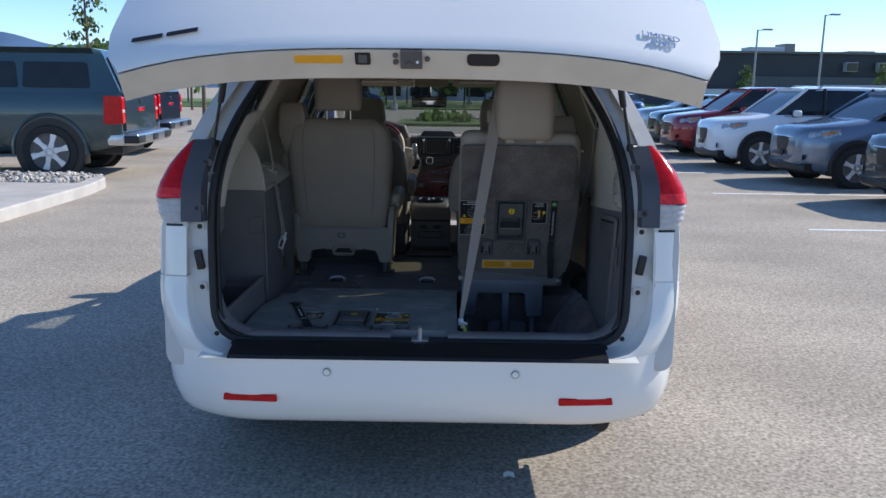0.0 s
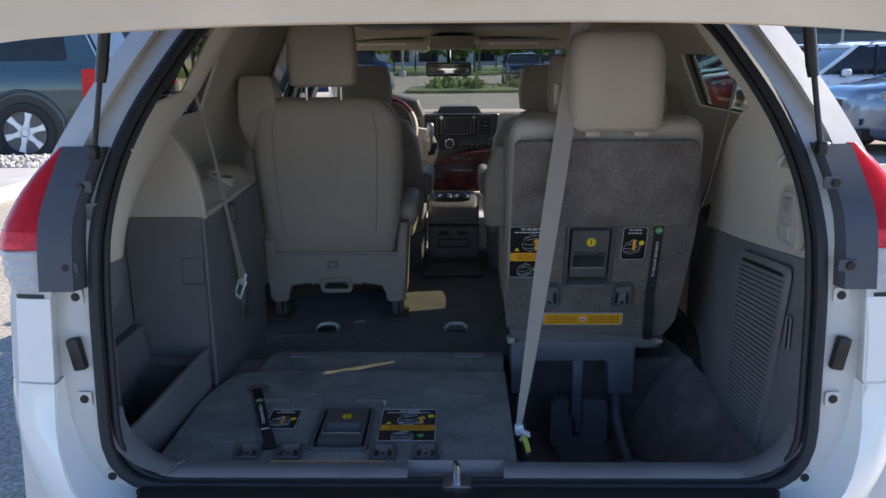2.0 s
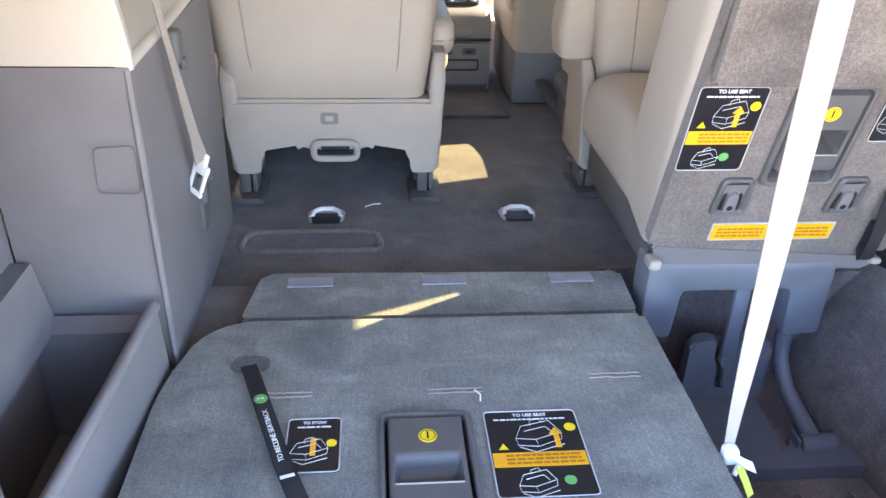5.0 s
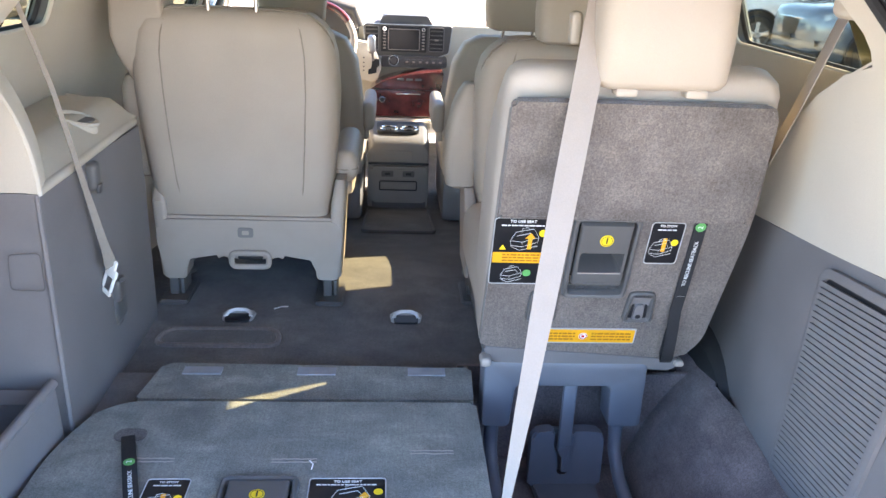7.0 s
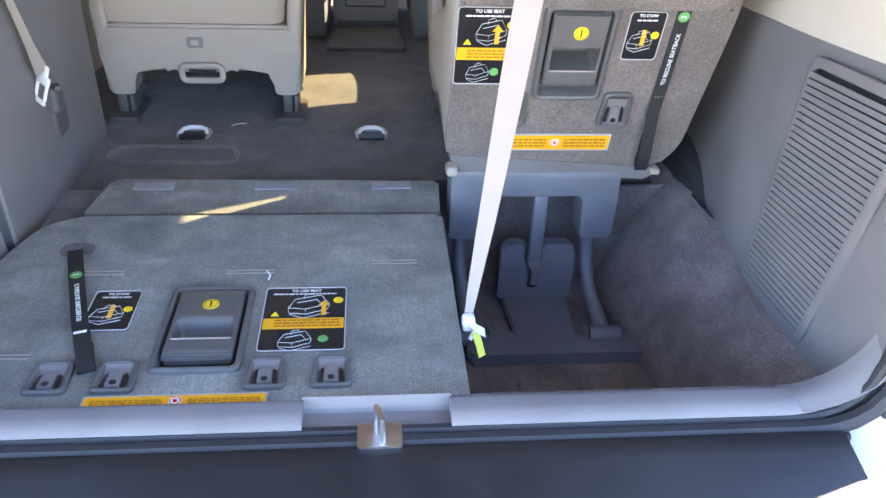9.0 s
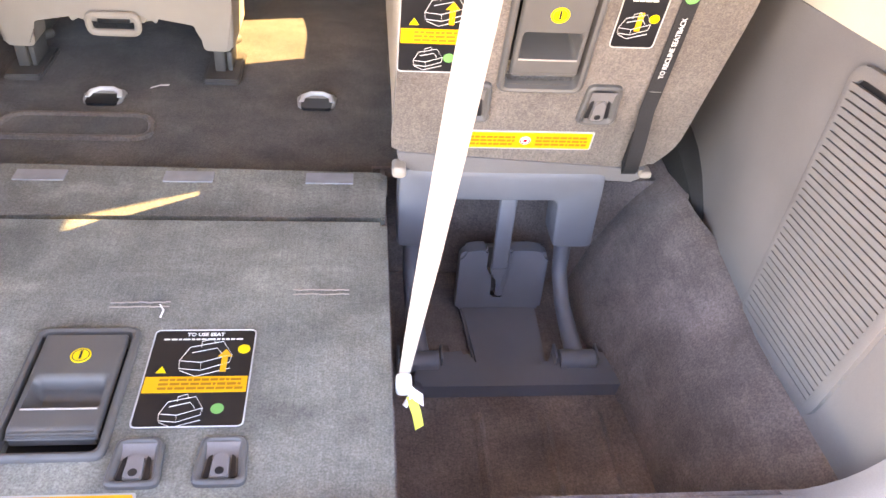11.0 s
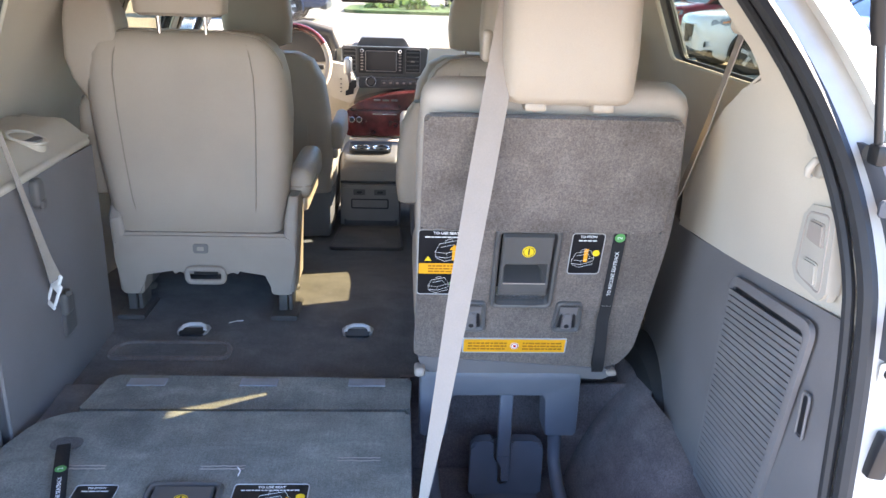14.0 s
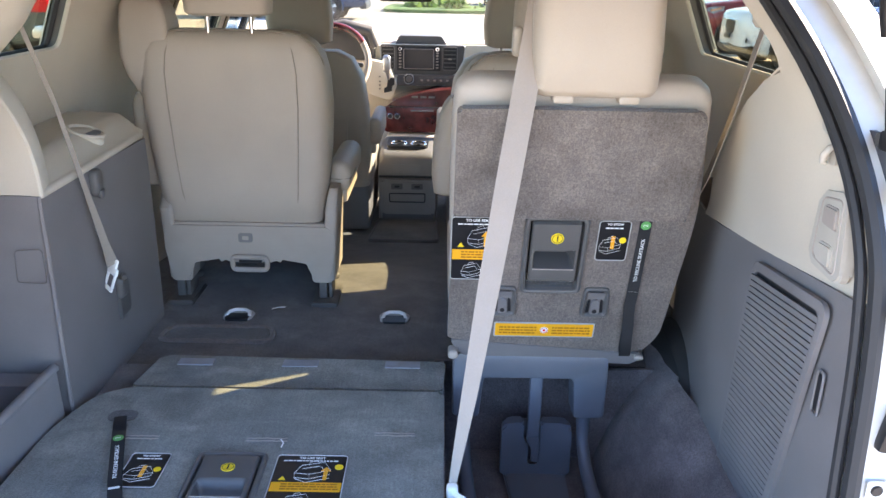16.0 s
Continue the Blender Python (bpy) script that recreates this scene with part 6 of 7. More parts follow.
# ---------------------------------------------------------------- seat belts
belt = thing("centre_seat_belt", "pale webbing belt hanging from the roof to the floor", "seat belt", (.152, .415, .62))
BELT = [(.338, .745, 1.690), (.322, .715, 1.60), (.287, .654, 1.40), (.253, .593, 1.20), (.219, .532, 1.0), (.186, .472, .80), (.166, .435, .69), (.157, .416, .640)]
hw = [.024, .024, .024, .0235, .021, .015, .010, .007]
part("webbing", ribbon(BELT, [(a * .97, a * -.1, -a * .15) for a in hw], .0011), WEB, belt)
part("belt_tongue", join(pillow(.146, .168, .398, .420, .618, .648, .007), tube([(.158, .41, .642), (.168, .398, .626), (.158, .386, .614)], .004)), LABEL_W, belt)
part("tag", ribbon([(.158, .402, .638), (.172, .390, .632), (.182, .380, .633)], (.0, .008, .003), .0008), LABEL_W, belt)
part("yellow_tag", ribbon([(.166, .395, .626), (.174, .380, .608), (.178, .365, .594)], (.006, .004, 0), .0006), LIME, belt)

belt_l = thing("side_seat_belt", "taupe seat belt with a pale buckle against the side panel", "seat belt", (-.665, .95, .80))
part("webbing", ribbon([(-.715, .690, 1.56), (-.690, .735, 1.44), (-.674, .79, 1.29), (-.664, .855, 1.09), (-.655, .90, .94), (-.652, .918, .885)], [(.0030, .003, .001)] * 3 + [(.0036, .004, .002), (.0055, .007, .003), (.008, .013, .003)], .0011), WEB_T, belt_l)
# the buckle hangs askew: a wide plate at the webbing, an open loop below it that leans out to the pocket
BK = frame_at((-.654, .925, .872), (.70, -.66, -.22), (.34, .05, .93)) @ Matrix.Scale(.84, 4)
part("buckle", xf(join(box(-.013, .013, .0, .030, -.004, .004, .004), box(-.024, .024, -.018, .006, -.005, .005, .005), box(-.024, -.015, -.062, -.010, -.004, .004, .004), box(.013, .022, -.056, -.010, -.004, .004, .004), box(-.024, .022, -.068, -.056, -.004, .004, .004)), BK), LABEL_W, belt_l, "white plastic buckle")
part("buckle_pocket", pillow(-.700, -.674, .985, 1.060, .700, .815, .022), GREY_D, belt_l, "dark oval socket in the panel")
part("buckle_anchor", join(pillow(-.688, -.664, .985, 1.025, .765, .825, .012), tube([(-.668, 1.000, .815), (-.656, .985, .832), (-.652, .975, .830)], .006)), GREY_D, belt_l)
part("belt_clip", join(pillow(-.692, -.664, .920, .960, 1.050, 1.112, .012), box(-.670, -.660, .928, .952, 1.045, 1.065, .004)), GREY_D, belt_l)
belt_r = thing("side_seat_belt", "pale seat belt running from the pillar behind the seat", "seat belt", (.70, .90, 1.10))
part("webbing", ribbon([(.705, .610, 1.510), (.708, .650, 1.46), (.712, .745, 1.30), (.712, .84, 1.15), (.70, .95, 1.0)], [(.006, .022, .006)] * 5, .0011), WEB, belt_r)
part("belt_guide", join(pillow(.680, .720, .575, .640, 1.475, 1.535, .015), tube([(.70, .58, 1.50), (.715, .56, 1.56)], .014)), BEIGE, belt_r)

# ---------------------------------------------------------------- car park: kerb, markings, planting
CONCRETE = mat("concrete", (0.46, 0.43, 0.39), 0.9, var=0.12, scale=2.5, fine=0.15, fine_scale=120, bump=0.4, bump_scale=160)
LINE = mat("line_paint", (0.70, 0.69, 0.66), 0.8, var=0.12, scale=8, fine=0.2, fine_scale=90)
STONE = mat("pale_gravel", (0.42, 0.39, 0.35), 0.85, var=0.15, scale=5, island=0.45)
LEAF = leaf_mat("leaves", (0.105, 0.160, 0.042))
# brighter copy of the leaves for far planting, sunlight put into its green
LEAF_F = leaf_mat("sunlit_leaves", (0.15, 0.22, 0.055))
LEAF_D = mat("dark_leaves", (0.040, 0.070, 0.028), 0.6, var=0.3, scale=0.8, island=0.4)
BARK = mat("bark", (0.13, 0.10, 0.075), 0.9, var=0.3, scale=12, bump=0.5, bump_scale=60)
TUFT = mat("pale_grass", (0.16, 0.19, 0.07), 0.7, var=0.2, scale=6, island=0.35)
GRASS = mat("lawn", (0.12, 0.175, 0.05), 0.9, var=0.35, scale=0.4, fine=0.3, fine_scale=20, bump=0.5, bump_scale=30)
METALP = mat("lamp_post_metal", (0.30, 0.30, 0.29), 0.5, 0.4, var=0.1, scale=4)

for k, (x0, x1, y) in enumerate(((4.25, 9.6, 9.70), (4.30, 9.6, 6.42), (4.2, 9.6, 12.95), (4.2, 9.6, 16.1), (-7.5, -4.3, 17.5), (4.3, 9.6, 3.3))):
    setting(f"marking_{k + 1}", prism(rect(x0, x1, y - .05, y + .05), .0, .004, "z"), LINE, "worn white parking bay line", "road marking", smooth=0)
island = [(-9.5, 4.6), (-4.95, 4.6), (-5.0, 6.2), (-5.05, 8.6), (-5.25, 9.75), (-5.9, 10.2), (-9.5, 10.2)]
kerb_o = rounded(island, [.01, .01, .3, .3, .4, .5, .01], 5)
kerb_i = rounded([(-9.35, 8.75), (-5.35, 8.75), (-5.33, 8.80), (-5.32, 8.9), (-5.45, 9.62), (-6.0, 9.98), (-9.35, 9.98)], [.01, .01, .05, .05, .3, .4, .01], 5)
setting("kerb", loft([[(p.x, p.y, z) for p in kerb_o] for z in (0, .13)] + [[(p.x + (.02 if p.x > -9 else 0) * -1, p.y - .01, .15) for p in kerb_o]] + [[(p.x, p.y, .152) for p in kerb_i], [(p.x, p.y, .10) for p in kerb_i]], caps=True), CONCRETE, "pale concrete kerb and walkway", "kerb")
rnd = random.Random(5)
def pebbles(n, x0, x1, y0, y1, z, lo, hi):
    bm = bmesh.new()
    for _ in range(n):
        r = rnd.uniform(lo, hi)
        m = Matrix.LocRotScale((rnd.uniform(x0, x1), rnd.uniform(y0, y1), z + rnd.uniform(0, r)), Euler([rnd.uniform(0, 6.3) for _ in range(3)]), (r * rnd.uniform(.7, 1.4), r, r * rnd.uniform(.5, .9)))
        bmesh.ops.create_icosphere(bm, subdivisions=1, radius=1, matrix=m)
    return bm
setting("gravel", join(prism(rect(-9.3, -5.5, 8.8, 9.9), .10, .125, "z"), pebbles(700, -8.2, -5.42, 8.80, 9.92, .13, .025, .055)), STONE, "pale gravel bed behind the kerb", "gravel", "stuff")


def tuft(at, n=70, h=.38):
    t = thing("grass_tuft", "spiky pale green ornamental grass in the gravel", "plant", at, "grass tufts")
    bm = bmesh.new()
    for _ in range(n):
        a, l, hh = rnd.uniform(0, 6.28), rnd.uniform(.08, .30), rnd.uniform(.6, 1) * h
        d, w = Vector((math.cos(a), math.sin(a), 0)), Vector((-math.sin(a), math.cos(a), 0)) * .006
        p = [Vector(at) + d * l * u * u + Vector((0, 0, hh * (u - .25 * u * u))) for u in (0, .4, .75, 1)]
        v = [[bm.verts.new(q - w * (1 - .9 * i / 3)), bm.verts.new(q + w * (1 - .9 * i / 3))] for i, q in enumerate(p)]
        for a2, b2 in zip(v, v[1:]):
            bm.faces.new((a2[0], a2[1], b2[1], b2[0]))
    part("blade_clump", bm, TUFT, t, smooth=0)


tuft((-6.75, 9.2, .13))
tuft((-8.0, 9.4, .13), 60, .34)


def tree(at, h, crown, narrow=1.0, leaf=LEAF, n=900, size=.12, label="young street tree with loose green leaves"):
    """Tapered trunk, limbs, and a crown of small leaf clusters round the limbs' ends."""
    t = thing("tree", label, "tree", at, "trees")
    A = Vector(at)
    trunk = tube([A, A + Vector((.03 * h * .1, 0, h * .35)), A + Vector((-.02, .03, h * .7)), A + Vector((0, 0, h * .95))], [h * .018, h * .014, h * .008, h * .003], 8)
    tips = []
    limbs = []
    for k in range(11):
        a, z = k * 2.4, h * (.32 + .055 * k)
        r = crown * (1 - abs((z / h) - .52) * 1.3) * rnd.uniform(.7, 1.1)
        e = A + Vector((math.cos(a) * r, math.sin(a) * r, z + r * .8 / narrow))
        limbs.append(tube([A + Vector((0, 0, z)), (A + Vector((0, 0, z)) + e) / 2 + Vector((0, 0, .05 * h)), e], [h * .007, h * .005, h * .002], 6))
        tips += [e, (A + Vector((0, 0, z)) + e * 2) / 3, e]
    tips.append(A + Vector((0, 0, h)))
    part("trunk", join(trunk, *limbs), BARK, t)
    bm = bmesh.new()
    for _ in range(n):
        c = rnd.choice(tips) + Vector((rnd.gauss(0, .24), rnd.gauss(0, .24), rnd.gauss(0, .20))) * crown
        m = Matrix.LocRotScale(c, Euler([rnd.uniform(0, 6.3) for _ in range(3)]), Vector((1, 1, 1)) * size * rnd.uniform(.6, 1.3))
        v = [bm.verts.new(m @ Vector(p)) for p in ((-1, -.45, 0), (0, -.6, .15), (1, 0, 0), (0, .6, .15), (-1, .45, 0))]
        bm.faces.new(v)
    part("crown", bm, leaf, t, smooth=0)
    return t


tree((-15.4, 32, 0), 6.3, .62, 2.4, LEAF, 520, .09)
tree((-17.5, 52, 0), 5.4, .9, 2.0, LEAF_D, 500, .16, "slim dark green tree")
tree((-16.0, 50, 0), 5.6, .8, 2.2, LEAF_D, 500, .16, "slim dark green tree")
tree((-13.6, 42, 0), 6.8, .7, 2.2, LEAF, 420, .10)
tree((-26, 60, 0), 4.2, .9, 1.4, LEAF_D, 400, .16, "slim dark green tree")
tree((27.5, 72, 0), 4.0, .6, 2.6, LEAF, 500, .10, "young street tree, narrow and bright green")
tree((39.0, 70, 0), 4.2, .6, 2.6, LEAF, 500, .10, "young street tree, narrow and bright green")
for k in range(26):
    tree((-34 + k * 1.75 + rnd.uniform(-1, 1), 68 + rnd.uniform(-5, 14), 0), rnd.uniform(3.6, 5.4), rnd.uniform(1.5, 2.2), 1.0, LEAF_F, 460, .30, "leafy green tree at the far side of the car park")


def shrubs(x0, x1, y0, y1, n):
    bm = bmesh.new()
    for _ in range(n):
        c = Vector((rnd.uniform(x0, x1), rnd.uniform(y0, y1), 0))
        r = rnd.uniform(.25, .5)
        for _ in range(26):
            d = Vector((rnd.gauss(0, .5), rnd.gauss(0, .5), abs(rnd.gauss(.5, .35)))) * r
            m = Matrix.LocRotScale(c + d, Euler([rnd.uniform(0, 6.3) for _ in range(3)]), Vector((1, 1, 1)) * rnd.uniform(.10, .22))
            bm.faces.new([bm.verts.new(m @ Vector(p)) for p in ((-1, -.5, 0), (.2, -.6, .1), (1, 0, 0), (.2, .6, .1), (-1, .5, 0))])
    return bm


setting("shrub_bed", shrubs(-1.5, 17, 33.0, 36.5, 80), LEAF_F, "low bright green shrubs along the verge", "shrubs", "stuff", 0)
setting("verge", prism(rounded([(-2.2, 31.5), (20, 32.0), (20, 37.0), (-2.2, 37.0)], 1.0, 4), 0, .12, "z"), GRASS, "green planted verge beyond the car park", "lawn")
setting("far_verge", prism([(-60, 60), (70, 60), (70, 100), (-60, 100)], 0, .10, "z"), GRASS, "green verge beyond the road", "lawn")

# lamp posts
def lamp_post(at, h, arm=1):
    p = thing("street_lamp", "tall grey metal car-park lamp post", "lamp post", at, "lamp posts")
    x, y, z = at
    part("pole", tube([(x, y, 0), (x, y, h * .5), (x, y, h)], [.10, .085, .07], 10), METALP, p)
    part("base", tube([(x, y, 0), (x, y, .5)], .25, 14), CONCRETE, p)
    part("arm", tube([(x, y, h - .05), (x + arm * .5, y, h)], .035, 8), METALP, p)
    part("lamp_head", box(x + arm * .4, x + arm * 1.15, y - .16, y + .16, h - .04, h + .09, .03), GREY_L, p)


for at, h, a in (((29.6, 62, 0), 7.7, 1), ((24.4, 62, 0), 6.5, 1), ((-13.2, 36, 0), 10, -1), ((-15.6, 38, 0), 9, -1), ((8, 58, 0), 8, 1), ((-4, 57, 0), 8, -1), ((2, 75, 0), 8, -1), ((26, 110, 0), 9, -1)):
    lamp_post(at, h, a)

# long grey building
WALLG = mat("dark_grey_cladding", (0.060, 0.060, 0.066), 0.75, var=0.12, scale=0.3, bump=0.2, bump_scale=8)
WALLG2 = mat("mid_grey_cladding", (0.105, 0.104, 0.110), 0.75, var=0.08, scale=0.4, bump=0.2, bump_scale=8)
WALLW = mat("white_cladding", (0.62, 0.62, 0.61), 0.7, var=0.06, scale=0.5)
bld = thing("commercial_building", "long flat-roofed dark grey commercial building", "building", (60, 90, 0))
part("wall", box(27, 62, 86, 120, 0, 6.0, .05, 1), WALLG, bld, "dark grey upper wall", 0)
part("wall", box(62, 120, 85, 120, 0, 6.9, .05, 1), WALLG, bld, "dark grey upper wall", 0)
part("lower_wall", box(32, 61.5, 85.4, 86, 0, 3.4, .02, 1), WALLG2, bld, "lighter grey lower wall", 0)
part("lower_wall", box(62, 118, 84.4, 85, 0, 3.9, .02, 1), WALLG2, bld, "lighter grey lower wall", 0)
part("loading_wall", box(26.6, 33.6, 85.0, 85.6, 0, 2.0, .02, 1), WALLW, bld, "white low wall", 0)
part("parapet", box(26.8, 62.2, 85.7, 86.1, 5.85, 6.1, .02, 1), GREY, bld, "", 0)
for x, z in ((46.5, 4.0), (43.0, 4.0), (66.0, 2.6), (71, 2.6)):
    wn_ = part("window", box(x, x + 1.3, 85.2 if x < 60 else 84.2, 85.9, z, z + 1.0, .03, 1), LABEL_E, bld, "", 0)
    part("pane", box(x + .1, x + 1.2, 85.12 if x < 60 else 84.12, 85.3, z + .1, z + .9, 0, 1), DARKGLASS, wn_, "", 0)
part("roller_door", box(78, 84, 84.1, 84.5, 0, 3.2, .02, 1), WALLW, bld, "", 0)
for x, y, w, h in ((29, 95, 3, .7), (35, 92, 4, .9), (39, 92, 1.2, 1.3), (47, 93, 3, .6), (56, 92, 2.0, 1.6), (66, 92, 5, 1.0), (73, 92, 6, .7), (80, 92, 8, 2.0)):
    part("roof_unit", box(x, x + w, y, y + 3, 5.9 if x < 60 else 6.8, (6.0 if x < 60 else 6.9) + h, .04, 1), WALLW if w > 3 else GREY_L, bld, "", 0)
far = thing("far_building", "far low commercial building among trees", "building", (5, 120, 0))
part("wall", box(-12, 24, 118, 135, 0, 4.2, .05, 1), WALLW, far, "", 0)
part("fascia", box(-12.2, 24.2, 117.7, 118.0, 3.7, 4.4, .03, 1), WALLW, far, "", 0)
for k in range(8):
    part("window", box(-10 + k * 4.2, -7.2 + k * 4.2, 117.8, 118.05, .6, 3.6, .02, 1), DARKGLASS, far, "", 0)

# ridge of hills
# the blue haze of distance is put into the hills' base colour
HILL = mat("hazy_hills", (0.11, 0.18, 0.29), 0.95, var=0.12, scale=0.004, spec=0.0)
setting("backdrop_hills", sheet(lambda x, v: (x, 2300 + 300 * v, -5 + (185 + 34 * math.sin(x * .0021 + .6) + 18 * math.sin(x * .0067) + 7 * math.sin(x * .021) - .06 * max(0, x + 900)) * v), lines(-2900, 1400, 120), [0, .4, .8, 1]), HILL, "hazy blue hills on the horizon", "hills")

# ---------------------------------------------------------------- parked vehicles; built facing -x, front bumper at x = 0
HEAD = mat("headlamp_lens", (0.24, 0.25, 0.27), 0.08, 0.3, var=0.5, scale=25, coat=1.0)
ALLOY_L = mat("bright_alloy", (0.70, 0.70, 0.70), 0.4, 0.3, var=0.05, scale=12)
AMBER = mat("amber_lens", (0.70, 0.22, 0.02), 0.15, var=0.1, scale=25, coat=1.0)


def paint(name, col, metal=0.4):
    return mat(name, col, 0.32, metal, var=0.03, scale=2, coat=1.0)


def arch(x, y, r, a0=-12, a1=192, thick=.03):
    """A wheel-arch flare: an arc in the side's plane."""
    return tube([(x + r * math.cos(radians(a0 + (a1 - a0) * k / 18)), y, r * .84 + r * math.sin(radians(a0 + (a1 - a0) * k / 18))) for k in range(19)], thick, 8)


def vehicle(label, at, yaw, colour, L=4.6, W=1.84, H=1.70, hood=1.06, belt=1.12, cowl=1.08, roof0=1.80, roof1=4.0, wb=(0.88, 3.6), r=.35, kind="car", group="parked cars", rails=False, trim=True):
    """A parked car as a lofted lower body with a creased flank, glass house, roof, pillars, lamps, grille, mirrors and wheels."""
    v = thing("parked_car" if kind == "car" else "pickup_truck", label, kind, (0, 0, 0), group)
    w = W / 2

    def section(x, z0, z1, ww, crown=.03):
        """One slice: rocker, bulging flank, crease below the belt, shoulder, crowned top."""
        half = [(ww - .10, z0), (ww - .015, z0 + .07), (ww + .004, z0 + .30 * (z1 - z0)), (ww, z0 + .55 * (z1 - z0)), (ww + .006, z1 - .17), (ww - .020, z1 - .12), (ww - .035, z1 - .04), (ww - .09, z1 + .006), (ww * .5, z1 + crown * .8)]
        return [(x, -p, q) for p, q in half] + [(x, 0, z1 + crown)] + [(x, p, q) for p, q in half[::-1]]
    if kind == "pickup":
        st = [(0, .42, .95, .78), (.06, .36, 1.05, .90), (.5, .34, 1.16, .985), (1.3, .34, 1.22, 1.0), (L * .5, .34, 1.24, 1.0), (L - .25, .40, 1.24, 1.0), (L - .06, .48, 1.22, .985), (L, .55, 1.18, .96)]
    else:
        st = [(0, .42, .80, .52), (.04, .32, .90, .68), (.12, .27, .965, .80), (.26, .24, .995, .90), (.48, .23, hood - .03, .968), (.75, .23, hood, .992), (cowl, .23, hood + .06, 1.0), (L * .4, .23, belt, 1.0), (L * .62, .23, belt + .01, 1.0), (L - .6, .25, belt + .03, .985), (L - .22, .30, belt + .01, .95), (L - .06, .38, belt - .03, .89), (L, .46, belt - .10, .82)]
    part("body", loft([section(x, a, b, w * c) for x, a, b, c in st]), colour, v, smooth=50)
    part("sill", box(.45, L - .45, -w * .975, w * .975, .20 if kind == "car" else .36, .33 if kind == "car" else .44, .03), BLACK, v)
    gw, rw = w - .06, w - .21
    base, tipz = (belt - .02 if kind == "car" else 1.20), H - .05
    lo = [(cowl, gw * .93), (L * .42, gw), (L - .45, gw * .97), (L - .12, gw * .86)]
    hi = [(roof0, rw), (L * .46, rw + .01), (L - .75, rw), (roof1 + .15, rw * .95)]
    rings = []
    for (x0, a), (x1, b) in zip(lo, hi):
        rings.append([(x0, -a, base)] + [(x0 + (x1 - x0) * u, k * (a + (b - a) * u + .035 * math.sin(math.pi * u)), base + (tipz - base) * u) for k in (-1,) for u in (.35, .7)] + [(x1, -b, tipz), (x1, b, tipz)] +
                     [(x0 + (x1 - x0) * u, a + (b - a) * u + .035 * math.sin(math.pi * u), base + (tipz - base) * u) for u in (.7, .35)] + [(x0, a, base)])
    part("glasshouse", loft(rings), DARKGLASS, v, "dark tinted glass")
    part("roof", loft([[(x, -b * k, z + d) for k, z in ((1.03, tipz - .035), (.97, tipz + .005), (.8, tipz + .028), (0, tipz + .05), (-.8, tipz + .028), (-.97, tipz + .005), (-1.03, tipz - .035))]
                       for x, b, d in ((roof0 - .05, rw * .96, -.02), (roof0 + .25, rw + .01, .005), (L * .5, rw + .02, .012), (L - .75, rw + .01, 0), (roof1 + .24, rw * .93, -.03))], caps=True), colour, v, smooth=50)
    for s in (-1, 1):
        for k, ((x0, a), (x1, b)) in enumerate(((lo[0], hi[0]), ((L * .46, gw), (L * .47, rw + .01)), ((L * .70, gw), (L * .68, rw)), (lo[3], hi[3]))):
            side = [(x0 + (x1 - x0) * u, s * (a + (b - a) * u + .035 * math.sin(math.pi * u) + .004), base + (tipz - base) * u) for u in (0, .35, .7, 1)]
            part("pillar", tube(side, .036 if k != 3 else .07, 6), colour if k in (0, 3) else BLACK, v)
        part("belt_trim", tube([(cowl + .25, s * (gw + .012), base + .012), (L * .5, s * (gw + .022), base + .014), (L - .5, s * (gw + .004), base + .03)], .010, 6), CHROME if trim else BLACK, v)
        if rails:
            part("roof_rail", tube([(roof0 + .25, s * (rw - .02), tipz + .02), (roof0 + .35, s * (rw - .02), tipz + .07), (L - 1.0, s * (rw - .02), tipz + .07), (L - .85, s * (rw - .02), tipz + .02)], .016, 8), STEEL, v)
        mr = part("mirror", pillow(cowl + .38, cowl + .52, s * (w + .09) - .085, s * (w + .09) + .085, base + .0, base + .13, .045), colour, v)
        part("mirror_stalk", box(cowl + .40, cowl + .48, s * (w - .02) - .05, s * (w - .02) + .05, base - .01, base + .04, .01), BLACK, mr)
        hl = part("headlamp", loft([[(x, s * w * a, z0), (x - .012, s * w * (a + b) / 2, (z0 + z1) / 2), (x, s * w * b, z1), (x + .10, s * w * b * .93, z1), (x + .10, s * w * a * .93, z0)]
                                    for x, a, b, z0, z1 in ((.012, .44, .44, .735, .80), (.060, .66, .64, .755, .870), (.15, .815, .79, .780, .925), (.34, .935, .91, .825, .965), (.56, .992, .970, .895, .985))]), HEAD, v, "clear headlamp")
        part("turn_lamp", loft([[(x, s * (w * a + .004), z - .012), (x, s * (w * a + .006), z + .018), (x + .02, s * w * (a - .04), z + .018), (x + .02, s * w * (a - .04), z - .012)] for x, a, z in ((.30, .925, .885), (.40, .962, .910), (.50, .985, .940))]), AMBER, hl)
        part("fog_lamp", xf(prism(rounded([(-.09, -.04), (.09, -.05), (.10, .04), (-.07, .05)], .02, 3), 0, .02, "z", .006), frame_at((.085, s * w * .76, .50), (.5 * s, s * -.0 - 1, 0) if s < 0 else (-.5, -1, 0), (0, 0, 1))), BLACK, v)
        part("tail_lamp", box(L - .30, L - .04, s * w * .87 - .06, s * w * .87 + .06, belt - .32, belt - .04, .03), RED, v)
        for x in wb:
            part("wheel_arch", xf(disc(r * 1.20, .03, 28, .01), frame_at((x, s * (w - .024), r), (1, 0, 0), (0, 0, 1)) if s < 0 else frame_at((x, s * (w - .024), r), (-1, 0, 0), (0, 0, 1))), BLACK, v)
            part("arch_flare", arch(x, s * (w - .006), r * 1.22), BLACK if kind == "car" else colour, v)
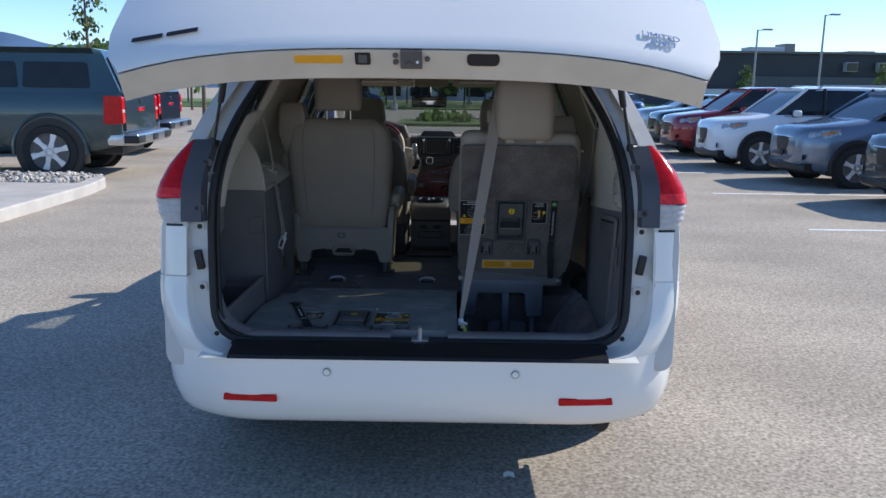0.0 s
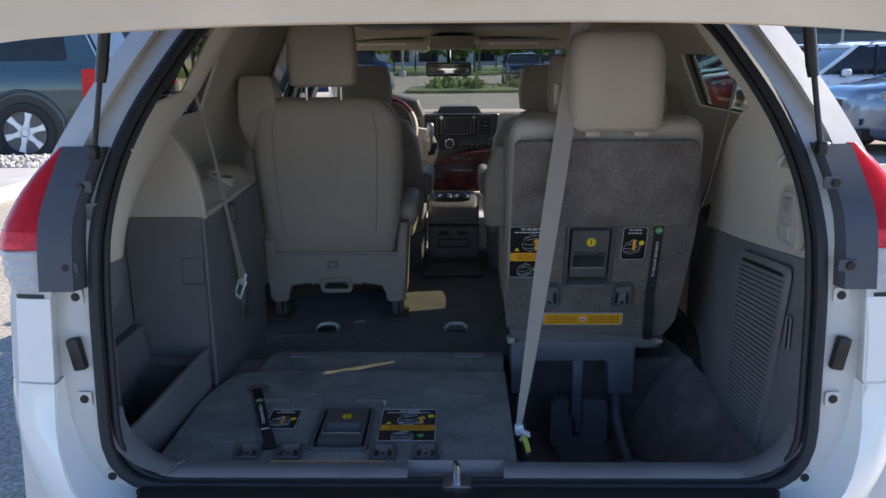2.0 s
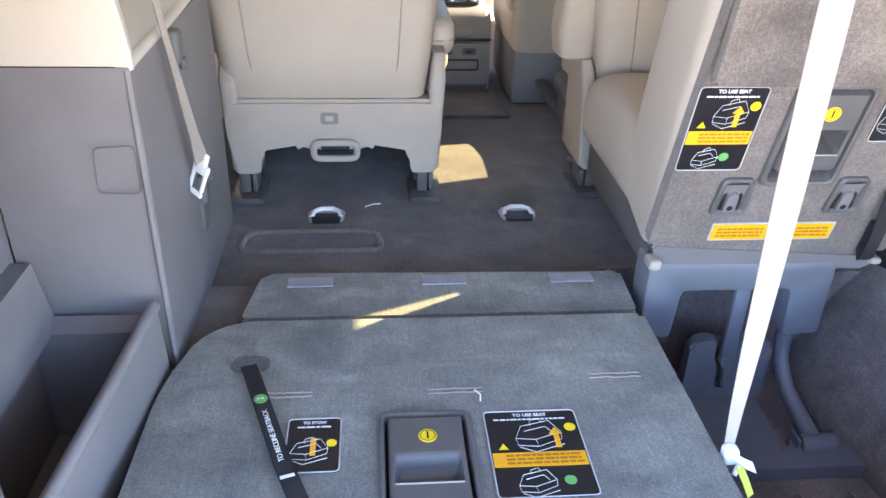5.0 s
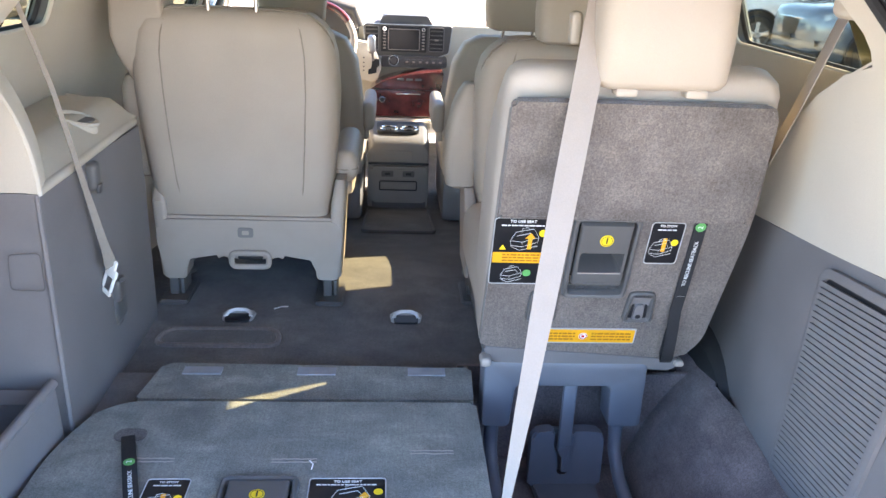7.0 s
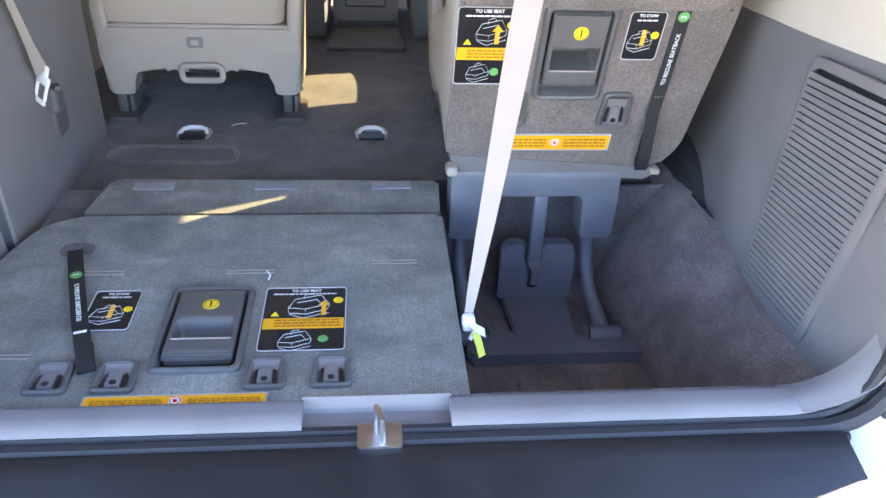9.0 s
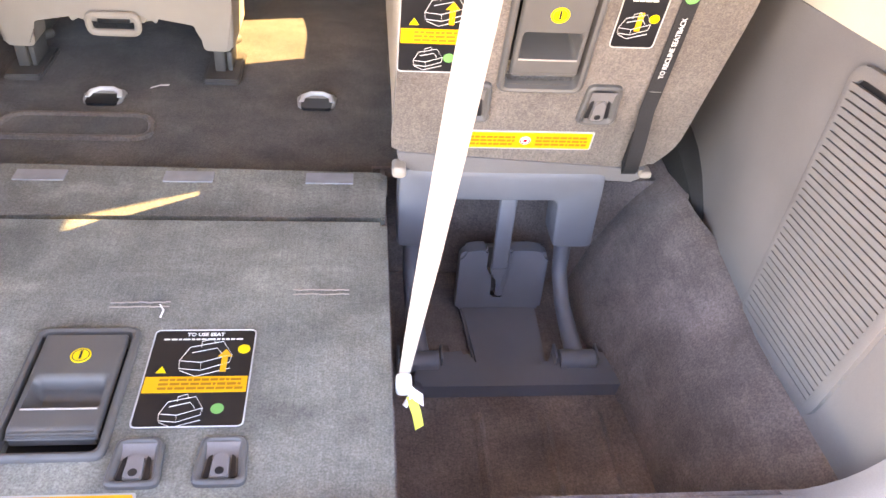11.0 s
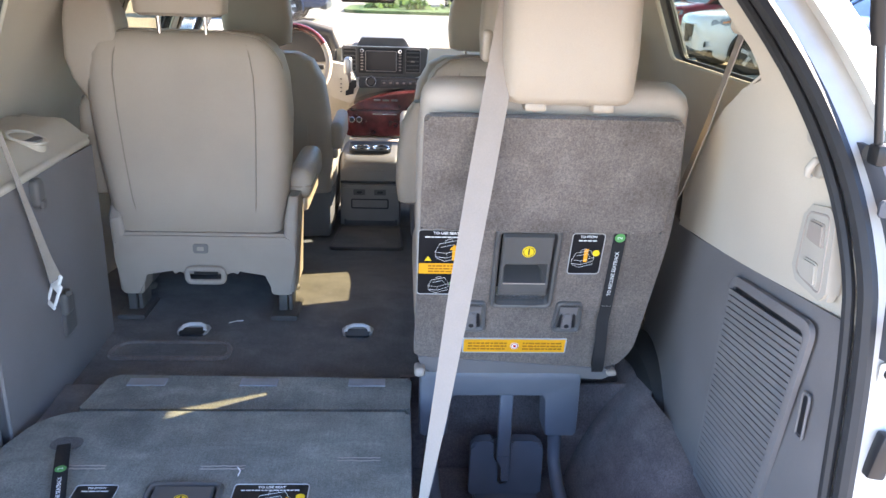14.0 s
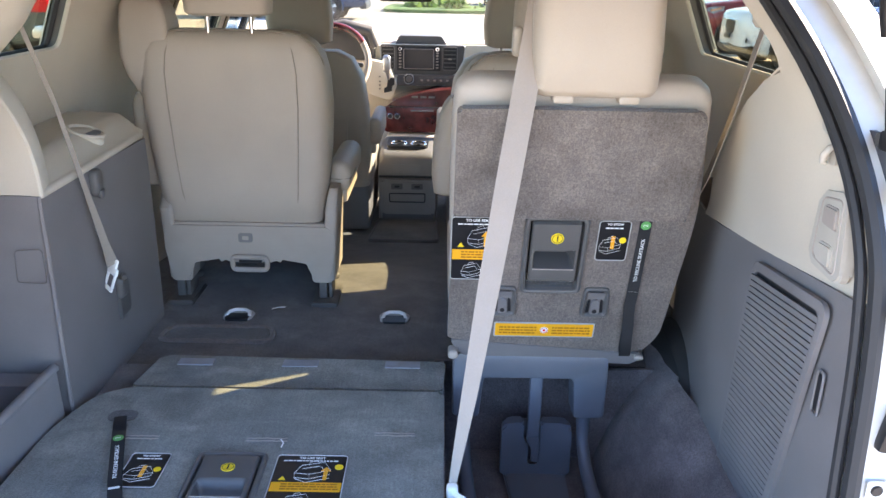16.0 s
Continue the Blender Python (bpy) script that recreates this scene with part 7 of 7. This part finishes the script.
            wh = wheel(None, 0, 0, r, .22, 1, 5 if kind == "car" else 6, ALLOY_L, dish=.022)
            wh.parent = v
            wh.matrix_parent_inverse = Matrix.Identity(4)
            wh.matrix_basis = Matrix.Translation((x, s * (w - .070), 0)) @ pose(0, 0, 0, 0, 0, 90 if s > 0 else -90)
        for x0 in (L * .46, L * .68):
            part("door_handle", box(x0 - .20, x0 - .05, s * (w + .008) - .012, s * (w + .008) + .012, belt - .17, belt - .135, .008), CHROME if trim else colour, v)
        for x0 in (cowl + .16, L * .46, L * .72):
            part("door_gap", tube([(x0, s * (w + .003), .34), (x0 - .01, s * (w + .005), .60), (x0, s * (w - .012), belt - .12)], .005, 5), BLACK, v)
    part("grille", loft([[(-.020 + .085 * abs(k) ** 2.0, k * w * g, z) for k in (-1, -.6, -.2, .2, .6, 1)] for z, g in ((.580, .46), (.66, .58), (.75, .62), (.815, .58))], caps=False, closed=False), BLACK, v, "black grille")
    part("grille_bar", tube([(.062, -w * .57, .825), (.005, -w * .34, .828), (-.018, 0, .83), (.005, w * .34, .828), (.062, w * .57, .825)], .014, 8), CHROME, v)
    part("lower_intake", loft([[(.0 + .09 * abs(k) ** 2.2, k * w * .66, z) for k in (-1, -.6, 0, .6, 1)] for z in (.38, .50)], caps=False, closed=False), BLACK, v)
    part("bumper", loft([[(x + .10 * abs(k) ** 2.4, k * w * .86, z) for k in (-1, -.7, 0, .7, 1)] + [(x + .22 + .10 * abs(k) ** 2.4, k * w * .84, z) for k in (1, .7, 0, -.7, -1)] for x, z in ((.03, .235), (-.025, .28), (-.03, .36), (.02, .40))]), BLACK if kind == "car" else GREY_D, v)
    part("bumper", box(L - .2, L + .03, -w * .86, w * .86, .36, .60, .05), BLACK if kind == "car" else GREY_D, v)
    part("number_plate", box(-.050, -.032, -.15, .15, .50, .58, .004), LABEL_K, v, "dark blank number plate")
    v.matrix_basis = pose(*at, 0, 0, yaw)
    return v


RED_P, WHITE_P, GREY_P, SIL_P = paint("red_car_paint", (0.22, 0.008, 0.015)), paint("white_car_paint", (0.74, 0.75, 0.77), 0.0), paint("blue_grey_car_paint", (0.17, 0.20, 0.25), .6), paint("silver_car_paint", (0.42, 0.44, 0.46), .7)
BLUE_P, BLK_P = paint("blue_car_paint", (0.02, 0.05, 0.13)), paint("black_car_paint", (0.012, 0.013, 0.016))
TEAL_P = paint("dark_teal_paint", (0.030, 0.058, 0.068), .5)
vehicle("white compact SUV in the parking row", (5.55, 14.45, 0), 0, WHITE_P, rails=True)
vehicle("blue-grey compact SUV in the parking row", (6.0, 11.45, 0), 0, GREY_P, L=4.45, H=1.64, rails=True)
vehicle("dark red crossover in the parking row", (5.6, 17.6, 0), 0, RED_P)
vehicle("dark grey SUV at the near end of the parking row", (6.2, 8.45, 0), 0, paint("dark_grey_car_paint", (0.055, 0.057, 0.062), .5))
vehicle("black car far along the parking row", (6.0, 20.6, 0), 0, BLK_P, H=1.5)
vehicle("silver car far along the parking row", (6.2, 23.6, 0), 0, SIL_P, H=1.5)
vehicle("blue saloon car at the far verge", (9.2, 38.0, 0), 90, BLUE_P, H=1.46, group="far parked cars")
vehicle("silver car at the far verge", (6.2, 38.3, 0), 90, SIL_P, H=1.5, group="far parked cars")
vehicle("black car at the far verge", (3.3, 38.2, 0), 90, BLK_P, H=1.6, group="far parked cars")
vehicle("white car at the far verge", (-9.8, 42.6, 0), 90, WHITE_P, H=1.5, group="far parked cars")
vehicle("blue pickup on the far side of the car park", (-7.9, 26.6, 0), 0, BLUE_P, L=5.6, W=1.98, H=1.85, kind="pickup", roof0=1.9, roof1=3.2, wb=(1.0, 4.4), r=.40, group="pickups")


def canopy_truck(label, at, yaw, colour, canopy_colour):
    """A pickup with a tall canopy over its bed, side windows, rear hatch, tailgate and chrome step bumper."""
    v = thing("pickup_truck", label, "pickup", (0, 0, 0), "pickups")
    w, L = 1.01, 5.85
    st = [(0, .50, 1.05, .80), (.08, .42, 1.12, .93), (.6, .40, 1.20, .99), (1.6, .40, 1.24, 1.0), (3.2, .40, 1.26, 1.0), (5.3, .42, 1.28, 1.0), (5.68, .50, 1.28, .985), (5.72, .56, 1.26, .97)]
    body = part("body", loft([[(x, s1 * w * c * k, z) for s1, k, z in ((-1, .93, a), (-1, 1.0, a + .15), (-1, 1.0, b - .25), (-1, .985, b - .12), (-1, .96, b), (1, .96, b), (1, .985, b - .12), (1, 1.0, b - .25), (1, 1.0, a + .15), (1, .93, a))] for x, a, b, c in st]), colour, v)
    part("cab_glass", loft([[(x0, -.92, 1.24), (x1, -.76, 1.80), (x1, .76, 1.80), (x0, .92, 1.24)] for x0, x1 in ((1.45, 2.15), (2.6, 2.6), (3.45, 3.40))]), DARKGLASS, v)
    part("cab_roof", box(2.10, 3.45, -.79, .79, 1.79, 1.88, .05, 3), colour, v)
    can = part("canopy", loft([[(x, s1 * (a if lo else b), z) for s1, lo, z in ((-1, 1, 1.27), (-1, 0, 1.84), (-1, 2, 1.92), (1, 2, 1.92), (1, 0, 1.84), (1, 1, 1.27))] for x, a, b in ((3.50, .955, .86), (5.35, .955, .86))] +
                                [[(5.72, -.93, 1.27), (5.48, -.84, 1.82), (5.42, -.80, 1.90), (5.42, .80, 1.90), (5.48, .84, 1.82), (5.72, .93, 1.27)]]), canopy_colour, v, "dark teal canopy over the bed")
    for s in (-1, 1):
        for a, b in ((3.62, 4.28), (4.34, 5.30)):
            part("canopy_window", prism(rounded([(a, 1.36), (b, 1.36), (b - .04, 1.74), (a + .02, 1.74)], .05, 4), -.006, .006, "z"), DARKGLASS, can).matrix_basis = frame_at((0, s * 1.174, 0), (1, 0, 0), (0, -s * .167, 1))
        tl = part("tail_lamp", prism(rounded([(5.47, .82), (5.750, .82), (5.750, 1.225), (5.49, 1.235)], .03, 3), s * .86, s * 1.016, "y", .012), RED, v, "red tail lamp")
        part("lamp_band", box(5.60, 5.756, s * .95 - .05, s * .95 + .068, .985, 1.035, .008), CLEAR, tl)
        part("mirror", pillow(1.75, 1.87, s * 1.17 - .10, s * 1.17 + .10, 1.22, 1.46, .04), BLACK, v)
        for x in (1.05, 4.68):
            part("wheel_arch", xf(disc(.50, .03, 28, .012), frame_at((x, s * (w - .028), .42), (s * -1, 0, 0), (0, 0, 1))), BLACK, v)
            part("arch_flare", arch(x, s * (w - .004), .52, -8, 188, .028), colour, v)
            wh = wheel(None, 0, 0, .405, .27, 1, 6, ALLOY_L, dish=.022)
            wh.parent = v
            wh.matrix_basis = Matrix.Translation((x, s * (w - .10), 0)) @ pose(0, 0, 0, 0, 0, 90 if s > 0 else -90)
        part("mud_flap", box(5.12, 5.16, s * .87 - .13, s * .87 + .13, .22, .56, .01), BLACK, v)
    hatch = part("rear_hatch", loft([[(5.716 - (z - 1.30) * .436 + d, y, z) for y, z in ((-.80, 1.33), (.80, 1.33), (.72, 1.80), (-.72, 1.80))] for d in (0, .012)]), DARKGLASS, can, "tinted rear hatch glass")
    part("hatch_handle", box(5.74, 5.775, -.70, -.62, 1.31, 1.36, .006), BLACK, hatch)
    gate = part("truck_tailgate", prism(rounded([(-.86, .70), (.86, .70), (.86, 1.26), (-.86, 1.26)], .03, 3), 5.715, 5.75, "x", .012), colour, v)
    part("gate_badge", box(5.748, 5.758, -.17, .17, .99, 1.05, .004), RED, gate, "plain red badge bar")
    part("gate_latch", box(5.748, 5.762, -.07, .07, 1.10, 1.18, .01), BLACK, gate)
    bp = part("step_bumper", join(box(5.70, 5.95, -.98, .98, .50, .68, .04, 3), box(5.5, 5.75, -1.0, -.86, .50, .68, .03), box(5.5, 5.75, .86, 1.0, .50, .68, .03)), STEEL, v, "steel step bumper")
    part("bumper_step", box(5.73, 5.96, -.99, -.60, .53, .65, .02), BLACK, bp)
    part("bumper_step", box(5.73, 5.96, .60, .99, .53, .65, .02), BLACK, bp)
    part("number_plate", box(5.952, 5.96, -.15, .15, .54, .64, .004), LABEL_K, bp)
    part("chassis", box(.4, 5.6, -.6, .6, .34, .5, .03), BLACK, v)
    part("grille", box(-.03, .06, -.55, .55, .66, 1.0, .03), CHROME, v)
    v.matrix_basis = pose(*at, 0, 0, yaw) @ Matrix.Diagonal((1.12, 1.12, 1.12, 1))
    return v


canopy_truck("dark teal pickup with a matching canopy and alloy wheels", (-11.85, 11.05, 0), 6, TEAL_P, TEAL_P)
canopy_truck("black pickup with a canopy parked beyond the teal one", (-13.0, 15.9, 0), 6, BLK_P, BLK_P)


# ---------------------------------------------------------------- small litter
def scrap(name, label, pts, wide, material):
    """A bent sliver of thread or paper lying on a surface."""
    return tagged(part(name, ribbon(pts, wide, .0006), material), label, "litter")


scrap("thread", "short pale thread lying on the dark carpet", [(-.372, 1.335, .592), (-.352, 1.345, .594), (-.335, 1.350, .592)], (.001, .003, 0), LABEL_W)
scrap("thread", "short pale thread lying on the grey carpet deck", [(-.196, .566, .6385), (-.188, .552, .640), (-.190, .538, .6385)], (.0012, 0, 0), LABEL_W)
scrap("paper_scrap", "small white paper scrap on the asphalt", [(.34, .34, .006), (.36, .345, .012), (.385, .34, .006)], (.0, .012, .004), LABEL_W)
